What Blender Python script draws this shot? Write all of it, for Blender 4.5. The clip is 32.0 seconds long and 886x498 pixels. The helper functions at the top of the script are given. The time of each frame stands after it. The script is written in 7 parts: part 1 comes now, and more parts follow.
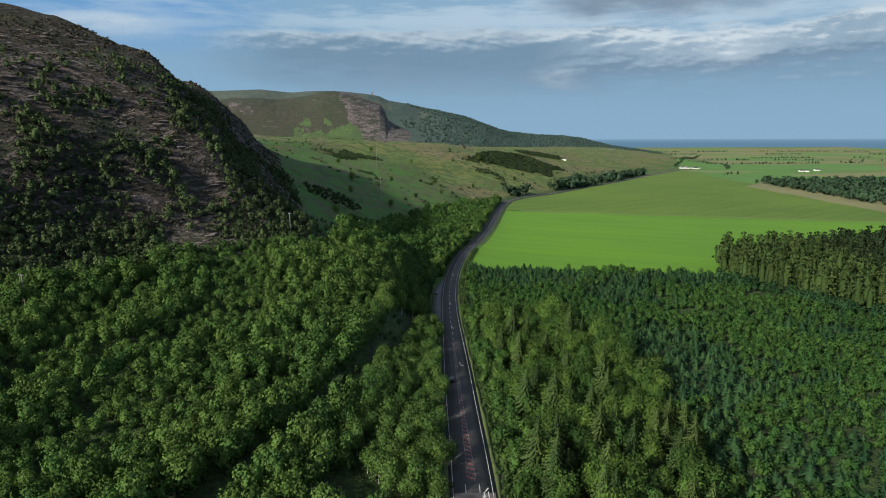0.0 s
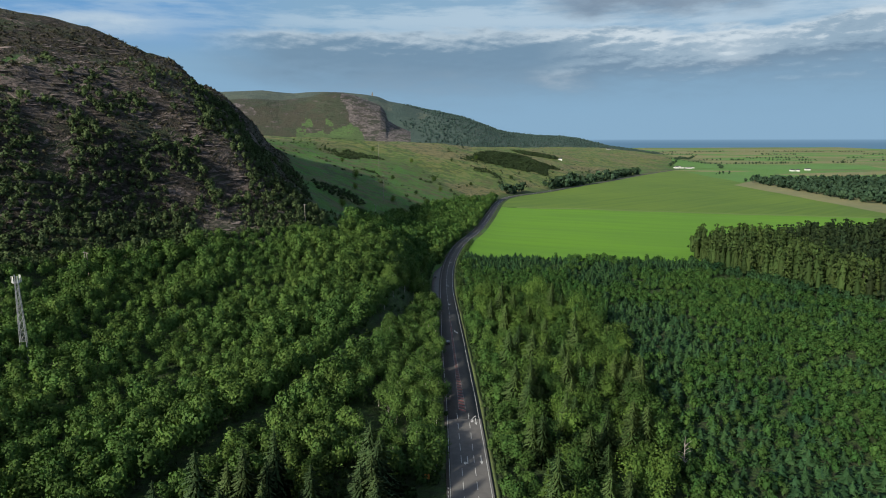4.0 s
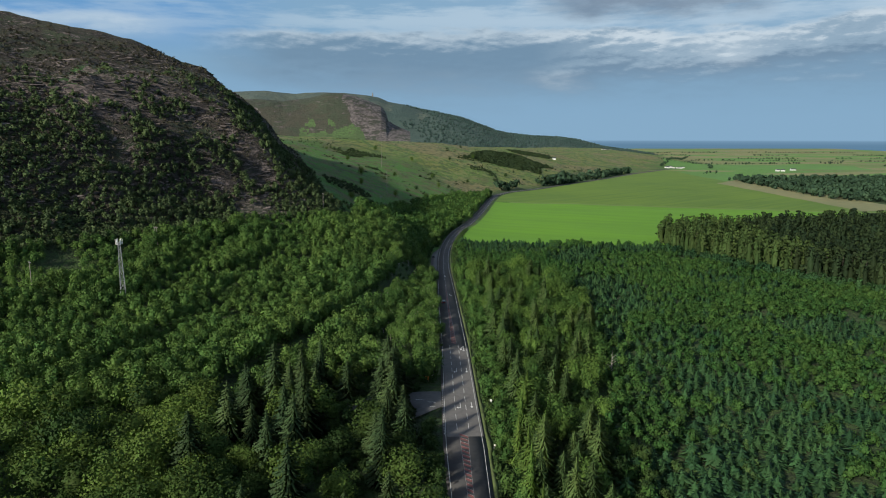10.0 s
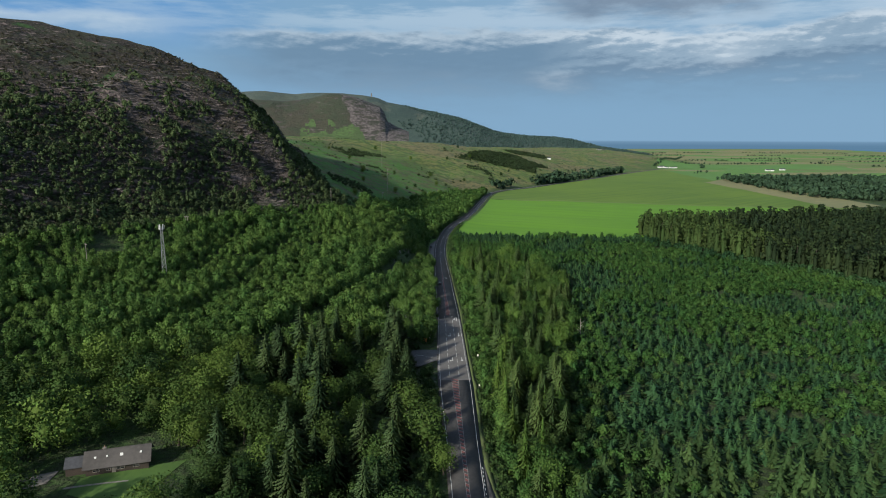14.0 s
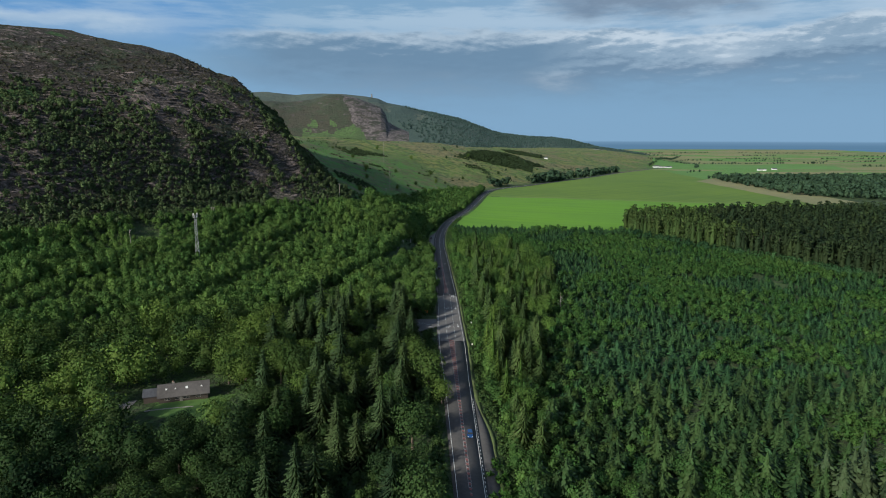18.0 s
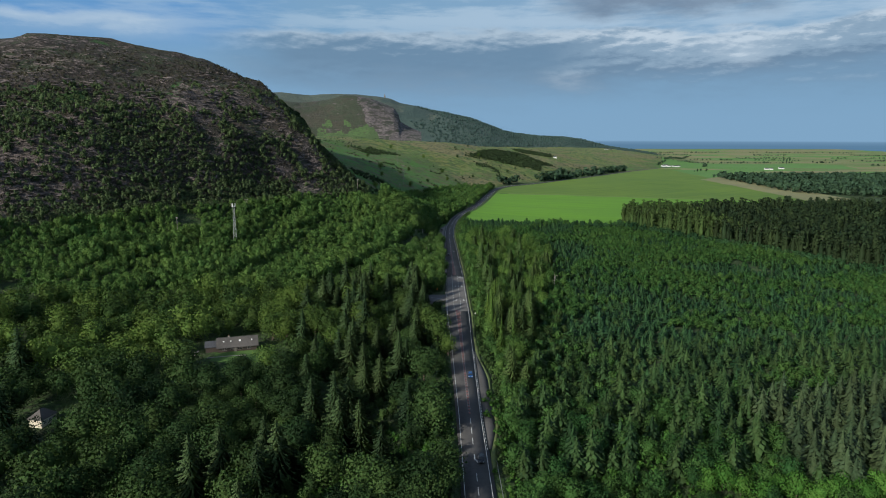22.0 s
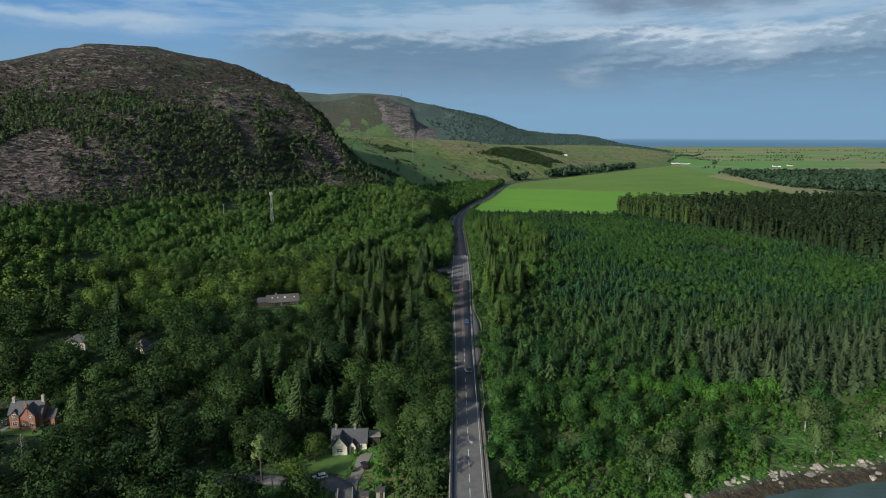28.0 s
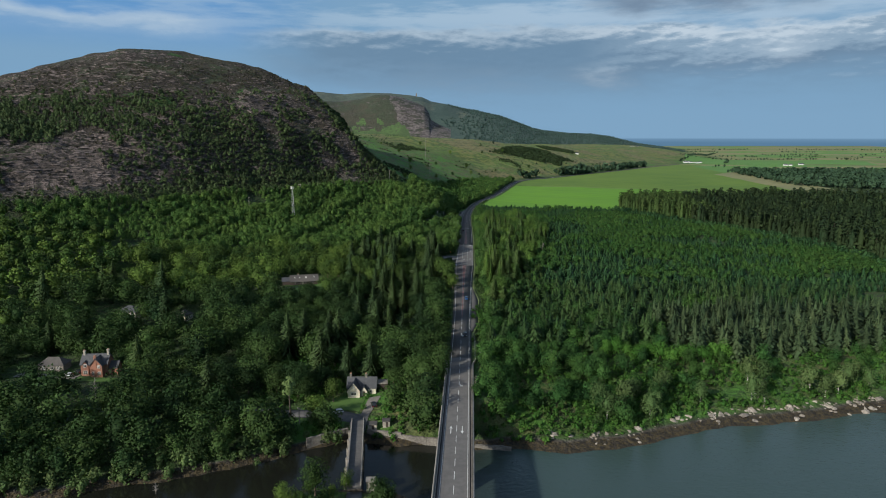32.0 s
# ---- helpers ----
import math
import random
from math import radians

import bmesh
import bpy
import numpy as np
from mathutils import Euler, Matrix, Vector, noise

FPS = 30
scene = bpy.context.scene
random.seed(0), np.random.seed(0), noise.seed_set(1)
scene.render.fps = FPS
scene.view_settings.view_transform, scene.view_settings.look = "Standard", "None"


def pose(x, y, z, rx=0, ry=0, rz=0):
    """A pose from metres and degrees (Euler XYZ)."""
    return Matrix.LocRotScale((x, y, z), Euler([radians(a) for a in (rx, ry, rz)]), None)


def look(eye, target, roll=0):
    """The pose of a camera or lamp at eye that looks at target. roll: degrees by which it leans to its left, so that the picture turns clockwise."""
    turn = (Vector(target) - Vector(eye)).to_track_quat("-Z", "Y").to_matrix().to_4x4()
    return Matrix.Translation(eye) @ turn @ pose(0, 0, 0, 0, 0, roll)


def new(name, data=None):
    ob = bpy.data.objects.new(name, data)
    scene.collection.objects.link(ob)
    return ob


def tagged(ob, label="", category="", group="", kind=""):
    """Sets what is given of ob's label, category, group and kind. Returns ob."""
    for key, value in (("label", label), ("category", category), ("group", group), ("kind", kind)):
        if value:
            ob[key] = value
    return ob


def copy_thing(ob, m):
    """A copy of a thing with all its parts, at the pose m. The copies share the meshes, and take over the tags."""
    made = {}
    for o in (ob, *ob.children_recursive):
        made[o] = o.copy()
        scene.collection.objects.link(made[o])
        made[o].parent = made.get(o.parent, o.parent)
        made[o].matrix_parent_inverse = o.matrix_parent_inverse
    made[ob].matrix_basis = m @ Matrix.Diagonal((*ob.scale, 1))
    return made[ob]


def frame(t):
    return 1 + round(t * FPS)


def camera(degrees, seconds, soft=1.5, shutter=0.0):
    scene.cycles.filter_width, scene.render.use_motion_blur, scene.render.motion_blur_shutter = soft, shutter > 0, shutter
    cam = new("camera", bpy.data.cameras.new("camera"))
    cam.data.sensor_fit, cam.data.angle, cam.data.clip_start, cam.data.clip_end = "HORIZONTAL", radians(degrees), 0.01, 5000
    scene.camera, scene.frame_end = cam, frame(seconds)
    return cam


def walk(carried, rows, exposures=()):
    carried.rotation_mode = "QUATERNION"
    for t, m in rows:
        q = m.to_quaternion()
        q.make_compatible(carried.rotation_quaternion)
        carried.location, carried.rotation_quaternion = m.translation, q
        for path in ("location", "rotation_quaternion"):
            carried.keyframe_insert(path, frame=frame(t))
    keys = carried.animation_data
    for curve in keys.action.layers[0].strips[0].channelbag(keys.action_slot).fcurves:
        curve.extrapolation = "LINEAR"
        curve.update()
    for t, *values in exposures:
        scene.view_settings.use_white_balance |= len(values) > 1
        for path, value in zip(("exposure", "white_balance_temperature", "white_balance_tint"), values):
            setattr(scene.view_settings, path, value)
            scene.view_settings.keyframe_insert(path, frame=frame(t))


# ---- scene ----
cam = camera(69.3, 32.0, soft=1.0)
PATH = [
    (0, (-7.544, -1.721, 91.506), (-7.545, 0.249, 91.161), -0.2),
    (1, (-7.204, -12.099, 91.48), (-7.204, -10.129, 91.136), -0.2),
    (2, (-6.81, -23.165, 91.336), (-6.81, -21.195, 90.992), -0.2),
    (5, (-6.401, -57.476, 91.179), (-6.401, -55.506, 90.836), -0.2),
    (6, (-6.367, -69.125, 90.947), (-6.366, -67.155, 90.605), -0.2),
    (7, (-6.106, -80.782, 90.931), (-6.104, -78.812, 90.587), -0.2),
    (8, (-5.974, -92.63, 90.764), (-5.97, -90.659, 90.421), -0.1),
    (9, (-5.769, -104.539, 90.775), (-5.766, -102.568, 90.432), -0.1),
    (10, (-5.434, -116.606, 90.716), (-5.43, -114.636, 90.373), -0.0),
    (11, (-5.016, -128.534, 91.003), (-5.011, -126.564, 90.661), 0.1),
    (12, (-4.713, -140.474, 91.13), (-4.707, -138.504, 90.788), 0.1),
    (13, (-4.628, -152.37, 91.174), (-4.62, -150.4, 90.831), 0.1),
    (14, (-4.446, -164.115, 91.097), (-4.436, -162.145, 90.754), 0.1),
    (17, (-4.215, -198.704, 90.784), (-4.2, -196.733, 90.442), 0.0),
    (18, (-4.213, -210.933, 90.571), (-4.202, -208.962, 90.229), 0.1),
    (19, (-4.089, -223.124, 90.477), (-4.089, -221.153, 90.134), 0.1),
    (20, (-3.615, -235.286, 90.397), (-3.624, -233.316, 90.054), 0.1),
    (21, (-3.024, -247.542, 90.3), (-3.042, -245.572, 89.956), 0.1),
    (22, (-2.234, -259.657, 90.17), (-2.26, -257.686, 89.827), 0.1),
    (23, (-1.216, -271.697, 89.915), (-1.25, -269.727, 89.571), 0.1),
    (24, (-0.835, -283.685, 89.643), (-0.878, -281.715, 89.3), 0.0),
    (25, (0.291, -294.901, 89.712), (0.243, -292.931, 89.367), 0.1),
    (28, (5.275, -327.816, 89.928), (5.199, -325.848, 89.58), -0.0),
    (29, (7.194, -338.55, 89.859), (7.108, -336.583, 89.511), 0.0),
    (30, (9.319, -348.848, 89.665), (9.222, -346.881, 89.317), -0.0),
    (31, (11.561, -359.09, 89.444), (11.451, -357.124, 89.095), 0.1),
    (32, (13.873, -369.454, 89.322), (13.75, -367.489, 88.972), -0.0),
]
walk(cam, [(t, look(eye, target, roll)) for t, eye, target, roll in PATH], [(0, 0.08, 6450, 8), (10, 0.03, 6350, 8), (20, -0.06, 6050, 8), (32, -0.10, 6100, 8)])

# ---- world, sun ----
SUN_DIR = Vector((-0.62, -0.72, 0.43)).normalized()
sun_elev = math.asin(SUN_DIR.z)
world = bpy.data.worlds.new("world")
scene.world = world
world.use_nodes = True


class Nodes:
    """Short hand for building node trees."""

    def __init__(self, tree):
        self.tree = tree
        tree.nodes.clear()

    def add(self, kind, **props):
        n = self.tree.nodes.new(kind)
        for k, v in props.items():
            if k == "inputs":
                for key, val in v.items():
                    self.put(n, key, val)
            else:
                setattr(n, k, v)
        return n

    def put(self, n, key, val):
        if isinstance(val, bpy.types.NodeSocket):
            self.tree.links.new(val, n.inputs[key])
        else:
            n.inputs[key].default_value = val

    def math(self, op, a, b=0.0, c=0.0, clamp=False):
        n = self.add("ShaderNodeMath", operation=op, use_clamp=clamp)
        self.put(n, 0, a), self.put(n, 1, b), self.put(n, 2, c)
        return n.outputs[0]

    def step(self, v, a, b):
        n = self.add("ShaderNodeMapRange", interpolation_type="SMOOTHSTEP")
        self.put(n, 0, v), self.put(n, 1, a), self.put(n, 2, b)
        return n.outputs[0]

    def mix(self, f, a, b, blend="MIX"):
        n = self.add("ShaderNodeMix", data_type="RGBA", blend_type=blend)
        self.put(n, 0, f)
        for i, v in ((6, a), (7, b)):
            self.put(n, i, v if isinstance(v, bpy.types.NodeSocket) else (*v, 1.0) if len(v) == 3 else v)
        return n.outputs[2]

    def noise(self, vec, scale, detail=3.0, rough=0.55, color=False):
        n = self.add("ShaderNodeTexNoise")
        self.put(n, "Vector", vec), self.put(n, "Scale", scale), self.put(n, "Detail", detail), self.put(n, "Roughness", rough)
        return n.outputs[1 if color else 0]

    def vec(self, x, y, z=0.0):
        n = self.add("ShaderNodeCombineXYZ")
        self.put(n, 0, x), self.put(n, 1, y), self.put(n, 2, z)
        return n.outputs[0]


def build_sky():
    g = Nodes(world.node_tree)
    way = g.add("ShaderNodeTexCoord").outputs["Generated"]
    sep = g.add("ShaderNodeSeparateXYZ", inputs={0: way})
    x, y, z = sep.outputs
    az = g.math("ARCTAN2", x, y)
    up = g.math("MAXIMUM", z, 0.0)
    sky = g.add("ShaderNodeTexSky", sky_type="NISHITA", sun_disc=False, sun_elevation=sun_elev,
                sun_rotation=math.atan2(SUN_DIR.x, SUN_DIR.y), dust_density=2.0)
    clear = g.mix(1.0, sky.outputs[0], (0.112, 0.108, 0.104), "MULTIPLY")
    # cloud deck, seen in perspective: stretched towards the horizon
    k = g.math("ADD", up, 0.07)
    deck = g.vec(g.math("DIVIDE", x, k), g.math("DIVIDE", y, k))
    big = g.noise(deck, 0.34, 6.0, 0.56)
    streak = g.noise(g.vec(g.math("MULTIPLY", az, 4.6), g.math("MULTIPLY", z, 30.0), 3.0), 1.3, 7.0, 0.6)
    haze = g.mix(g.step(z, 0.0, 0.10), (0.243, 0.395, 0.552), (0.228, 0.382, 0.545))
    haze = g.mix(g.math("MULTIPLY", g.step(az, -0.18, -0.42), g.step(z, 0.10, 0.16)), haze, (0.150, 0.325, 0.585))
    blue = g.mix(g.step(z, 0.22, 0.55), haze, clear)

    # veil of bright high cloud
    high = g.math("MULTIPLY", g.step(g.math("ADD", g.math("MULTIPLY", streak, 0.6), g.math("MULTIPLY", big, 0.4)), 0.44, 0.56), g.math("MULTIPLY", g.step(z, 0.120, 0.17), g.math("ADD", g.math("MULTIPLY", g.step(z, 0.50, 0.28), 0.75), 0.25)))
    col = g.mix(g.math("MULTIPLY", high, g.math("ADD", 0.42, g.math("MULTIPLY", g.step(az, -0.34, -0.08), 0.33))), blue, (0.45, 0.57, 0.68))
    veil = g.math("MULTIPLY", g.math("MULTIPLY", g.step(az, -0.12, 0.22), g.step(z, 0.11, 0.17)), g.step(z, 0.50, 0.28))
    col = g.mix(g.math("MULTIPLY", veil, g.math("ADD", g.math("MULTIPLY", g.step(streak, 0.35, 0.65), 0.42), 0.18)), col, (0.455, 0.575, 0.695))
    puff = g.noise(g.vec(g.math("MULTIPLY", az, 10.0), g.math("MULTIPLY", z, 34.0), 1.7), 1.0, 7.0, 0.58)
    puff_up = g.noise(g.vec(g.math("ADD", g.math("MULTIPLY", az, 10.0), -0.06), g.math("ADD", g.math("MULTIPLY", z, 34.0), 0.16), 1.7), 1.0, 7.0, 0.58)
    relief = g.math("MULTIPLY", g.math("SUBTRACT", puff, puff_up), 2.6)
    swell = g.noise(g.vec(g.math("MULTIPLY", az, 2.6), g.math("MULTIPLY", z, 9.0), 8.1), 1.0, 4.0, 0.5)

    def cloud(under, lo, hi, left, right, fade, bright, body, base, thick, ragged=0.050, patchy=0.40, rel=1.0):
        """A heap of cloud: bumpy bright top, grey body, soft foot."""
        zz = g.math("ADD", z, g.math("ADD", g.math("MULTIPLY", g.math("SUBTRACT", puff, 0.5), ragged), g.math("MULTIPLY", g.math("SUBTRACT", swell, 0.5), 0.06)))
        aa = g.math("ADD", az, g.math("MULTIPLY", g.math("SUBTRACT", swell, 0.5), 0.35))
        m = g.math("MULTIPLY", g.step(zz, lo - 0.020, lo + 0.022), g.step(zz, hi + 0.005, hi - 0.007))
        m = g.math("MULTIPLY", m, g.math("MULTIPLY", g.step(aa, left - fade, left + fade), g.step(aa, right + fade, right - fade)))
        h = g.math("ADD", g.math("DIVIDE", g.math("SUBTRACT", zz, lo), hi - lo), g.math("MULTIPLY", relief, rel))
        c = g.mix(g.step(h, 0.0, 0.55), base, body)
        c = g.mix(g.math("MULTIPLY", g.step(g.math("ADD", g.math("MULTIPLY", swell, 0.6), g.math("MULTIPLY", puff, 0.4)), 0.48, 0.62), patchy), c, bright)
        c = g.mix(g.step(h, 0.58, 1.08), c, bright)
        return g.mix(g.math("MULTIPLY", m, thick), under, c)

    col = cloud(col, 0.048, 0.104, -0.16, 0.9, 0.14, (0.250, 0.365, 0.480), (0.190, 0.292, 0.400), (0.205, 0.322, 0.440), 0.35)
    col = cloud(col, 0.076, 0.154, -0.29, 0.26, 0.07, (0.480, 0.570, 0.650), (0.165, 0.262, 0.370), (0.190, 0.295, 0.410), 0.92, 0.040, 0.10, 0.45)
    col = cloud(col, 0.086, 0.153, 0.17, 1.0, 0.07, (0.590, 0.665, 0.730), (0.290, 0.395, 0.500), (0.175, 0.262, 0.365), 0.95, 0.055)
    col = cloud(col, 0.178, 0.214, 0.20, 0.47, 0.05, (0.210, 0.280, 0.370), (0.165, 0.225, 0.310), (0.190, 0.260, 0.350), 0.85, 0.08)
    col = cloud(col, 0.138, 0.166, -1.0, -0.36, 0.06, (0.520, 0.615, 0.700), (0.420, 0.535, 0.650), (0.300, 0.440, 0.600), 0.75, 0.030)
    # the sea, under the horizon's dip
    sea = g.mix(g.noise(g.vec(g.math("MULTIPLY", az, 4.0), g.math("MULTIPLY", z, 900.0)), 1.0, 3.0), (0.105, 0.205, 0.315), (0.13, 0.235, 0.345))
    sea = g.mix(g.step(z, -0.012, -0.0045), sea, (0.17, 0.29, 0.42))
    col = g.mix(g.step(z, -0.0035, -0.0062), col, sea)
    bg = g.add("ShaderNodeBackground", inputs={0: col, 1: 1.0})
    out = g.add("ShaderNodeOutputWorld", inputs={0: bg.outputs[0]})


build_sky()
sun = new("sun", bpy.data.lights.new("sun", "SUN"))
sun.data.energy, sun.data.angle, sun.data.color = 5.0, radians(2.0), (1.0, 0.92, 0.77)
sun.matrix_world = look(SUN_DIR * 500, (0, 0, 0))

# ---- materials ----


def material(name, colour, colour2=None, scale=1.0, rough=0.8, metal=0.0, bump=0.0, bump_scale=None, coarse=0.1, spread=0.5, rnd=0.0):
    """A plain surface: two colours mixed by grain and by coarse patches, with relief."""
    m = bpy.data.materials.new(name)
    m.use_nodes = True
    g = Nodes(m.node_tree)
    pos = g.add("ShaderNodeNewGeometry").outputs["Position"]
    colour2 = colour2 or tuple(c * 0.72 for c in colour)
    grain = g.noise(pos, scale, 4.0)
    patch = g.noise(pos, scale * coarse, 3.0)
    f = g.math("ADD", g.math("MULTIPLY", grain, spread), g.math("MULTIPLY", patch, 1.0 - spread))
    f = g.step(f, 0.36, 0.64)
    col = g.mix(f, colour, colour2)
    if rnd:
        r = g.add("ShaderNodeObjectInfo").outputs["Random"]
        hsv = g.add("ShaderNodeHueSaturation", inputs={"Value": g.math("ADD", g.math("MULTIPLY", r, rnd), 1 - rnd / 2), "Color": col})
        col = hsv.outputs[0]
    b = g.add("ShaderNodeBsdfPrincipled", inputs={"Base Color": col, "Roughness": rough, "Metallic": metal})
    if bump:
        bn = g.add("ShaderNodeBump", inputs={"Strength": 0.6, "Distance": bump, "Height": g.noise(pos, bump_scale or scale * 2, 5.0)})
        g.put(b, "Normal", bn.outputs[0])
    g.add("ShaderNodeOutputMaterial", inputs={0: b.outputs[0]})
    return m


def leaf_material(name, colour, colour2, tree_vary=0.5, thin=0.22, patchy=0.35):
    """Foliage: hue by tree, by clump and by stand; light passes through a little."""
    m = bpy.data.materials.new(name)
    m.use_nodes = True
    g = Nodes(m.node_tree)
    geo = g.add("ShaderNodeNewGeometry")
    pos = geo.outputs["Position"]
    isl = geo.outputs["Random Per Island"]
    tint = g.add("ShaderNodeAttribute", attribute_name="tint").outputs["Fac"]
    rnd = g.add("ShaderNodeObjectInfo").outputs["Random"]
    tree = g.math("FRACT", g.math("ADD", tint, rnd))
    stand = g.noise(pos, 0.022, 2.0)
    f = g.math("ADD", g.math("MULTIPLY", tree, tree_vary), g.math("MULTIPLY", g.math("SUBTRACT", stand, 0.5), patchy * 3))
    f = g.math("ADD", f, 0.15, clamp=True)
    col = g.mix(f, colour, colour2)
    val = g.math("ADD", g.math("MULTIPLY", isl, 0.28), 0.86)
    val = g.math("MULTIPLY", val, g.math("ADD", g.math("MULTIPLY", g.math("FRACT", g.math("MULTIPLY", tree, 7.3)), 0.5), 0.75))
    hsv = g.add("ShaderNodeHueSaturation", inputs={"Value": val, "Color": col, "Hue": g.math("ADD", g.math("MULTIPLY", isl, 0.02), 0.49)})
    b = g.add("ShaderNodeBsdfPrincipled", inputs={"Base Color": hsv.outputs[0], "Roughness": 0.7, "Specular IOR Level": 0.12})
    tr = g.add("ShaderNodeBsdfTranslucent", inputs={0: g.mix(1.0, hsv.outputs[0], (0.95, 1.2, 0.6), "MULTIPLY")})
    mx = g.add("ShaderNodeMixShader", inputs={0: thin, 1: b.outputs[0], 2: tr.outputs[0]})
    g.add("ShaderNodeOutputMaterial", inputs={0: mx.outputs[0]})
    return m


M_BIRCH = leaf_material("birch_leaves", (0.050, 0.109, 0.028), (0.112, 0.176, 0.040), thin=0.15)
M_BROAD = leaf_material("broad_leaves", (0.015, 0.041, 0.013), (0.095, 0.149, 0.030), 1.0, 0.14)
M_SITKA = leaf_material("young_spruce_needles", (0.019, 0.056, 0.025), (0.044, 0.096, 0.034), 0.8, 0.15)
M_SPRUCE = leaf_material("spruce_needles", (0.027, 0.055, 0.024), (0.070, 0.106, 0.037), 0.8, 0.10)
M_PINE = leaf_material("pine_needles", (0.014, 0.029, 0.014), (0.034, 0.052, 0.018), 0.6, 0.10)
# needles darkened partly to carry cloud shade over the southern stands
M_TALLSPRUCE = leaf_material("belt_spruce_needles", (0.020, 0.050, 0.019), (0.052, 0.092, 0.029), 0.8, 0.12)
M_HEATHER = leaf_material("heather", (0.037, 0.037, 0.026), (0.076, 0.070, 0.043), 0.8, 0.05)
M_LARCH = leaf_material("larch_needles", (0.072, 0.132, 0.026), (0.115, 0.185, 0.038), 0.6, 0.15)
M_GREYSPRUCE = leaf_material("grey_spruce_needles", (0.028, 0.052, 0.026), (0.062, 0.090, 0.040), 0.8, 0.1)
M_SCRUB = leaf_material("birch_scrub_leaves", (0.027, 0.076, 0.020), (0.060, 0.118, 0.027), 0.7, 0.15)
M_EASTSPRUCE = leaf_material("olive_spruce_needles", (0.040, 0.078, 0.028), (0.095, 0.144, 0.043), 0.8, 0.1)
# leaf tone lowered partly in place of the clouded light at the shore
M_SHOREWOOD = leaf_material("shore_wood_leaves", (0.020, 0.064, 0.019), (0.052, 0.110, 0.026), 0.9, 0.15)
M_SHRUB = leaf_material("shrub_leaves", (0.024, 0.056, 0.018), (0.060, 0.100, 0.029), 0.8, 0.12)
M_BRACKEN = leaf_material("bracken", (0.035, 0.094, 0.018), (0.066, 0.140, 0.025), 0.6, 0.15)
M_WILLOW = leaf_material("willow_leaves", (0.053, 0.098, 0.032), (0.106, 0.149, 0.053), 0.8, 0.15)
M_DARKWOOD = leaf_material("far_wood_leaves", (0.030, 0.059, 0.035), (0.049, 0.089, 0.046), 0.6, 0.1)
M_ROADSIDE = leaf_material("roadside_leaves", (0.039, 0.096, 0.025), (0.085, 0.153, 0.036), 0.9, 0.15)
M_STRIP = leaf_material("strip_leaves", (0.030, 0.076, 0.021), (0.090, 0.155, 0.032), 1.0, 0.14)
M_HILLSCRUB = leaf_material("hill_scrub_leaves", (0.040, 0.062, 0.028), (0.078, 0.112, 0.044), 0.9, 0.10)
# darker copy of M_BROAD: cloud shade over the south put into leaf colour
M_DIMBROAD = leaf_material("dimmed_broad_leaves", (0.010, 0.028, 0.010), (0.046, 0.082, 0.022), 1.0, 0.14)
M_SHOREBRIGHT = leaf_material("bright_sycamore_leaves", (0.045, 0.125, 0.020), (0.075, 0.165, 0.028), 0.8, 0.15)
M_LARCHWOOD = leaf_material("larch_wood_needles", (0.036, 0.066, 0.020), (0.062, 0.092, 0.026), 0.6, 0.12)
M_GORSE = leaf_material("gorse_leaves", (0.030, 0.050, 0.022), (0.046, 0.070, 0.026), 0.6, 0.1)
M_BARK = material("bark", (0.16, 0.12, 0.09), (0.08, 0.06, 0.05), 3.0, 0.9, bump=0.03)
M_PINEBARK = material("pine_bark", (0.105, 0.080, 0.066), (0.060, 0.048, 0.042), 2.0, 0.9, bump=0.03)
M_BIRCHBARK = material("birch_bark", (0.45, 0.43, 0.40), (0.12, 0.10, 0.09), 4.0, 0.8)
M_DEAD = material("dead_wood", (0.36, 0.33, 0.30), (0.2, 0.17, 0.15), 4.0, 0.85)
M_ASPHALT = material("asphalt", (0.082, 0.078, 0.077), (0.058, 0.056, 0.056), 0.9, 0.85, bump=0.01, bump_scale=30, coarse=0.08)
M_OLDASPHALT = material("worn_asphalt", (0.135, 0.130, 0.128), (0.095, 0.092, 0.092), 0.8, 0.85, bump=0.01, bump_scale=30)
M_WORN = material("pale_asphalt", (0.165, 0.156, 0.149), (0.122, 0.115, 0.112), 0.5, 0.85, bump=0.01, bump_scale=30)
M_PAINT = material("road_paint", (0.70, 0.70, 0.68), (0.52, 0.52, 0.50), 2.5, 0.6)
M_RED = material("red_surfacing", (0.26, 0.085, 0.078), (0.17, 0.068, 0.064), 1.2, 0.85)
M_CONCRETE = material("concrete", (0.33, 0.30, 0.262), (0.21, 0.192, 0.170), 0.7, 0.85, bump=0.02)
M_VERGE = material("verge_grass", (0.120, 0.165, 0.048), (0.080, 0.100, 0.036), 0.6, 0.9, bump=0.15, bump_scale=3)
M_LEDGE = material("ledge_rock", (0.240, 0.192, 0.178), (0.066, 0.054, 0.050), 0.45, 0.9, bump=0.25, bump_scale=0.8)
M_GRAVEL = material("gravel", (0.22, 0.20, 0.18), (0.15, 0.14, 0.125), 1.5, 0.9, bump=0.03)


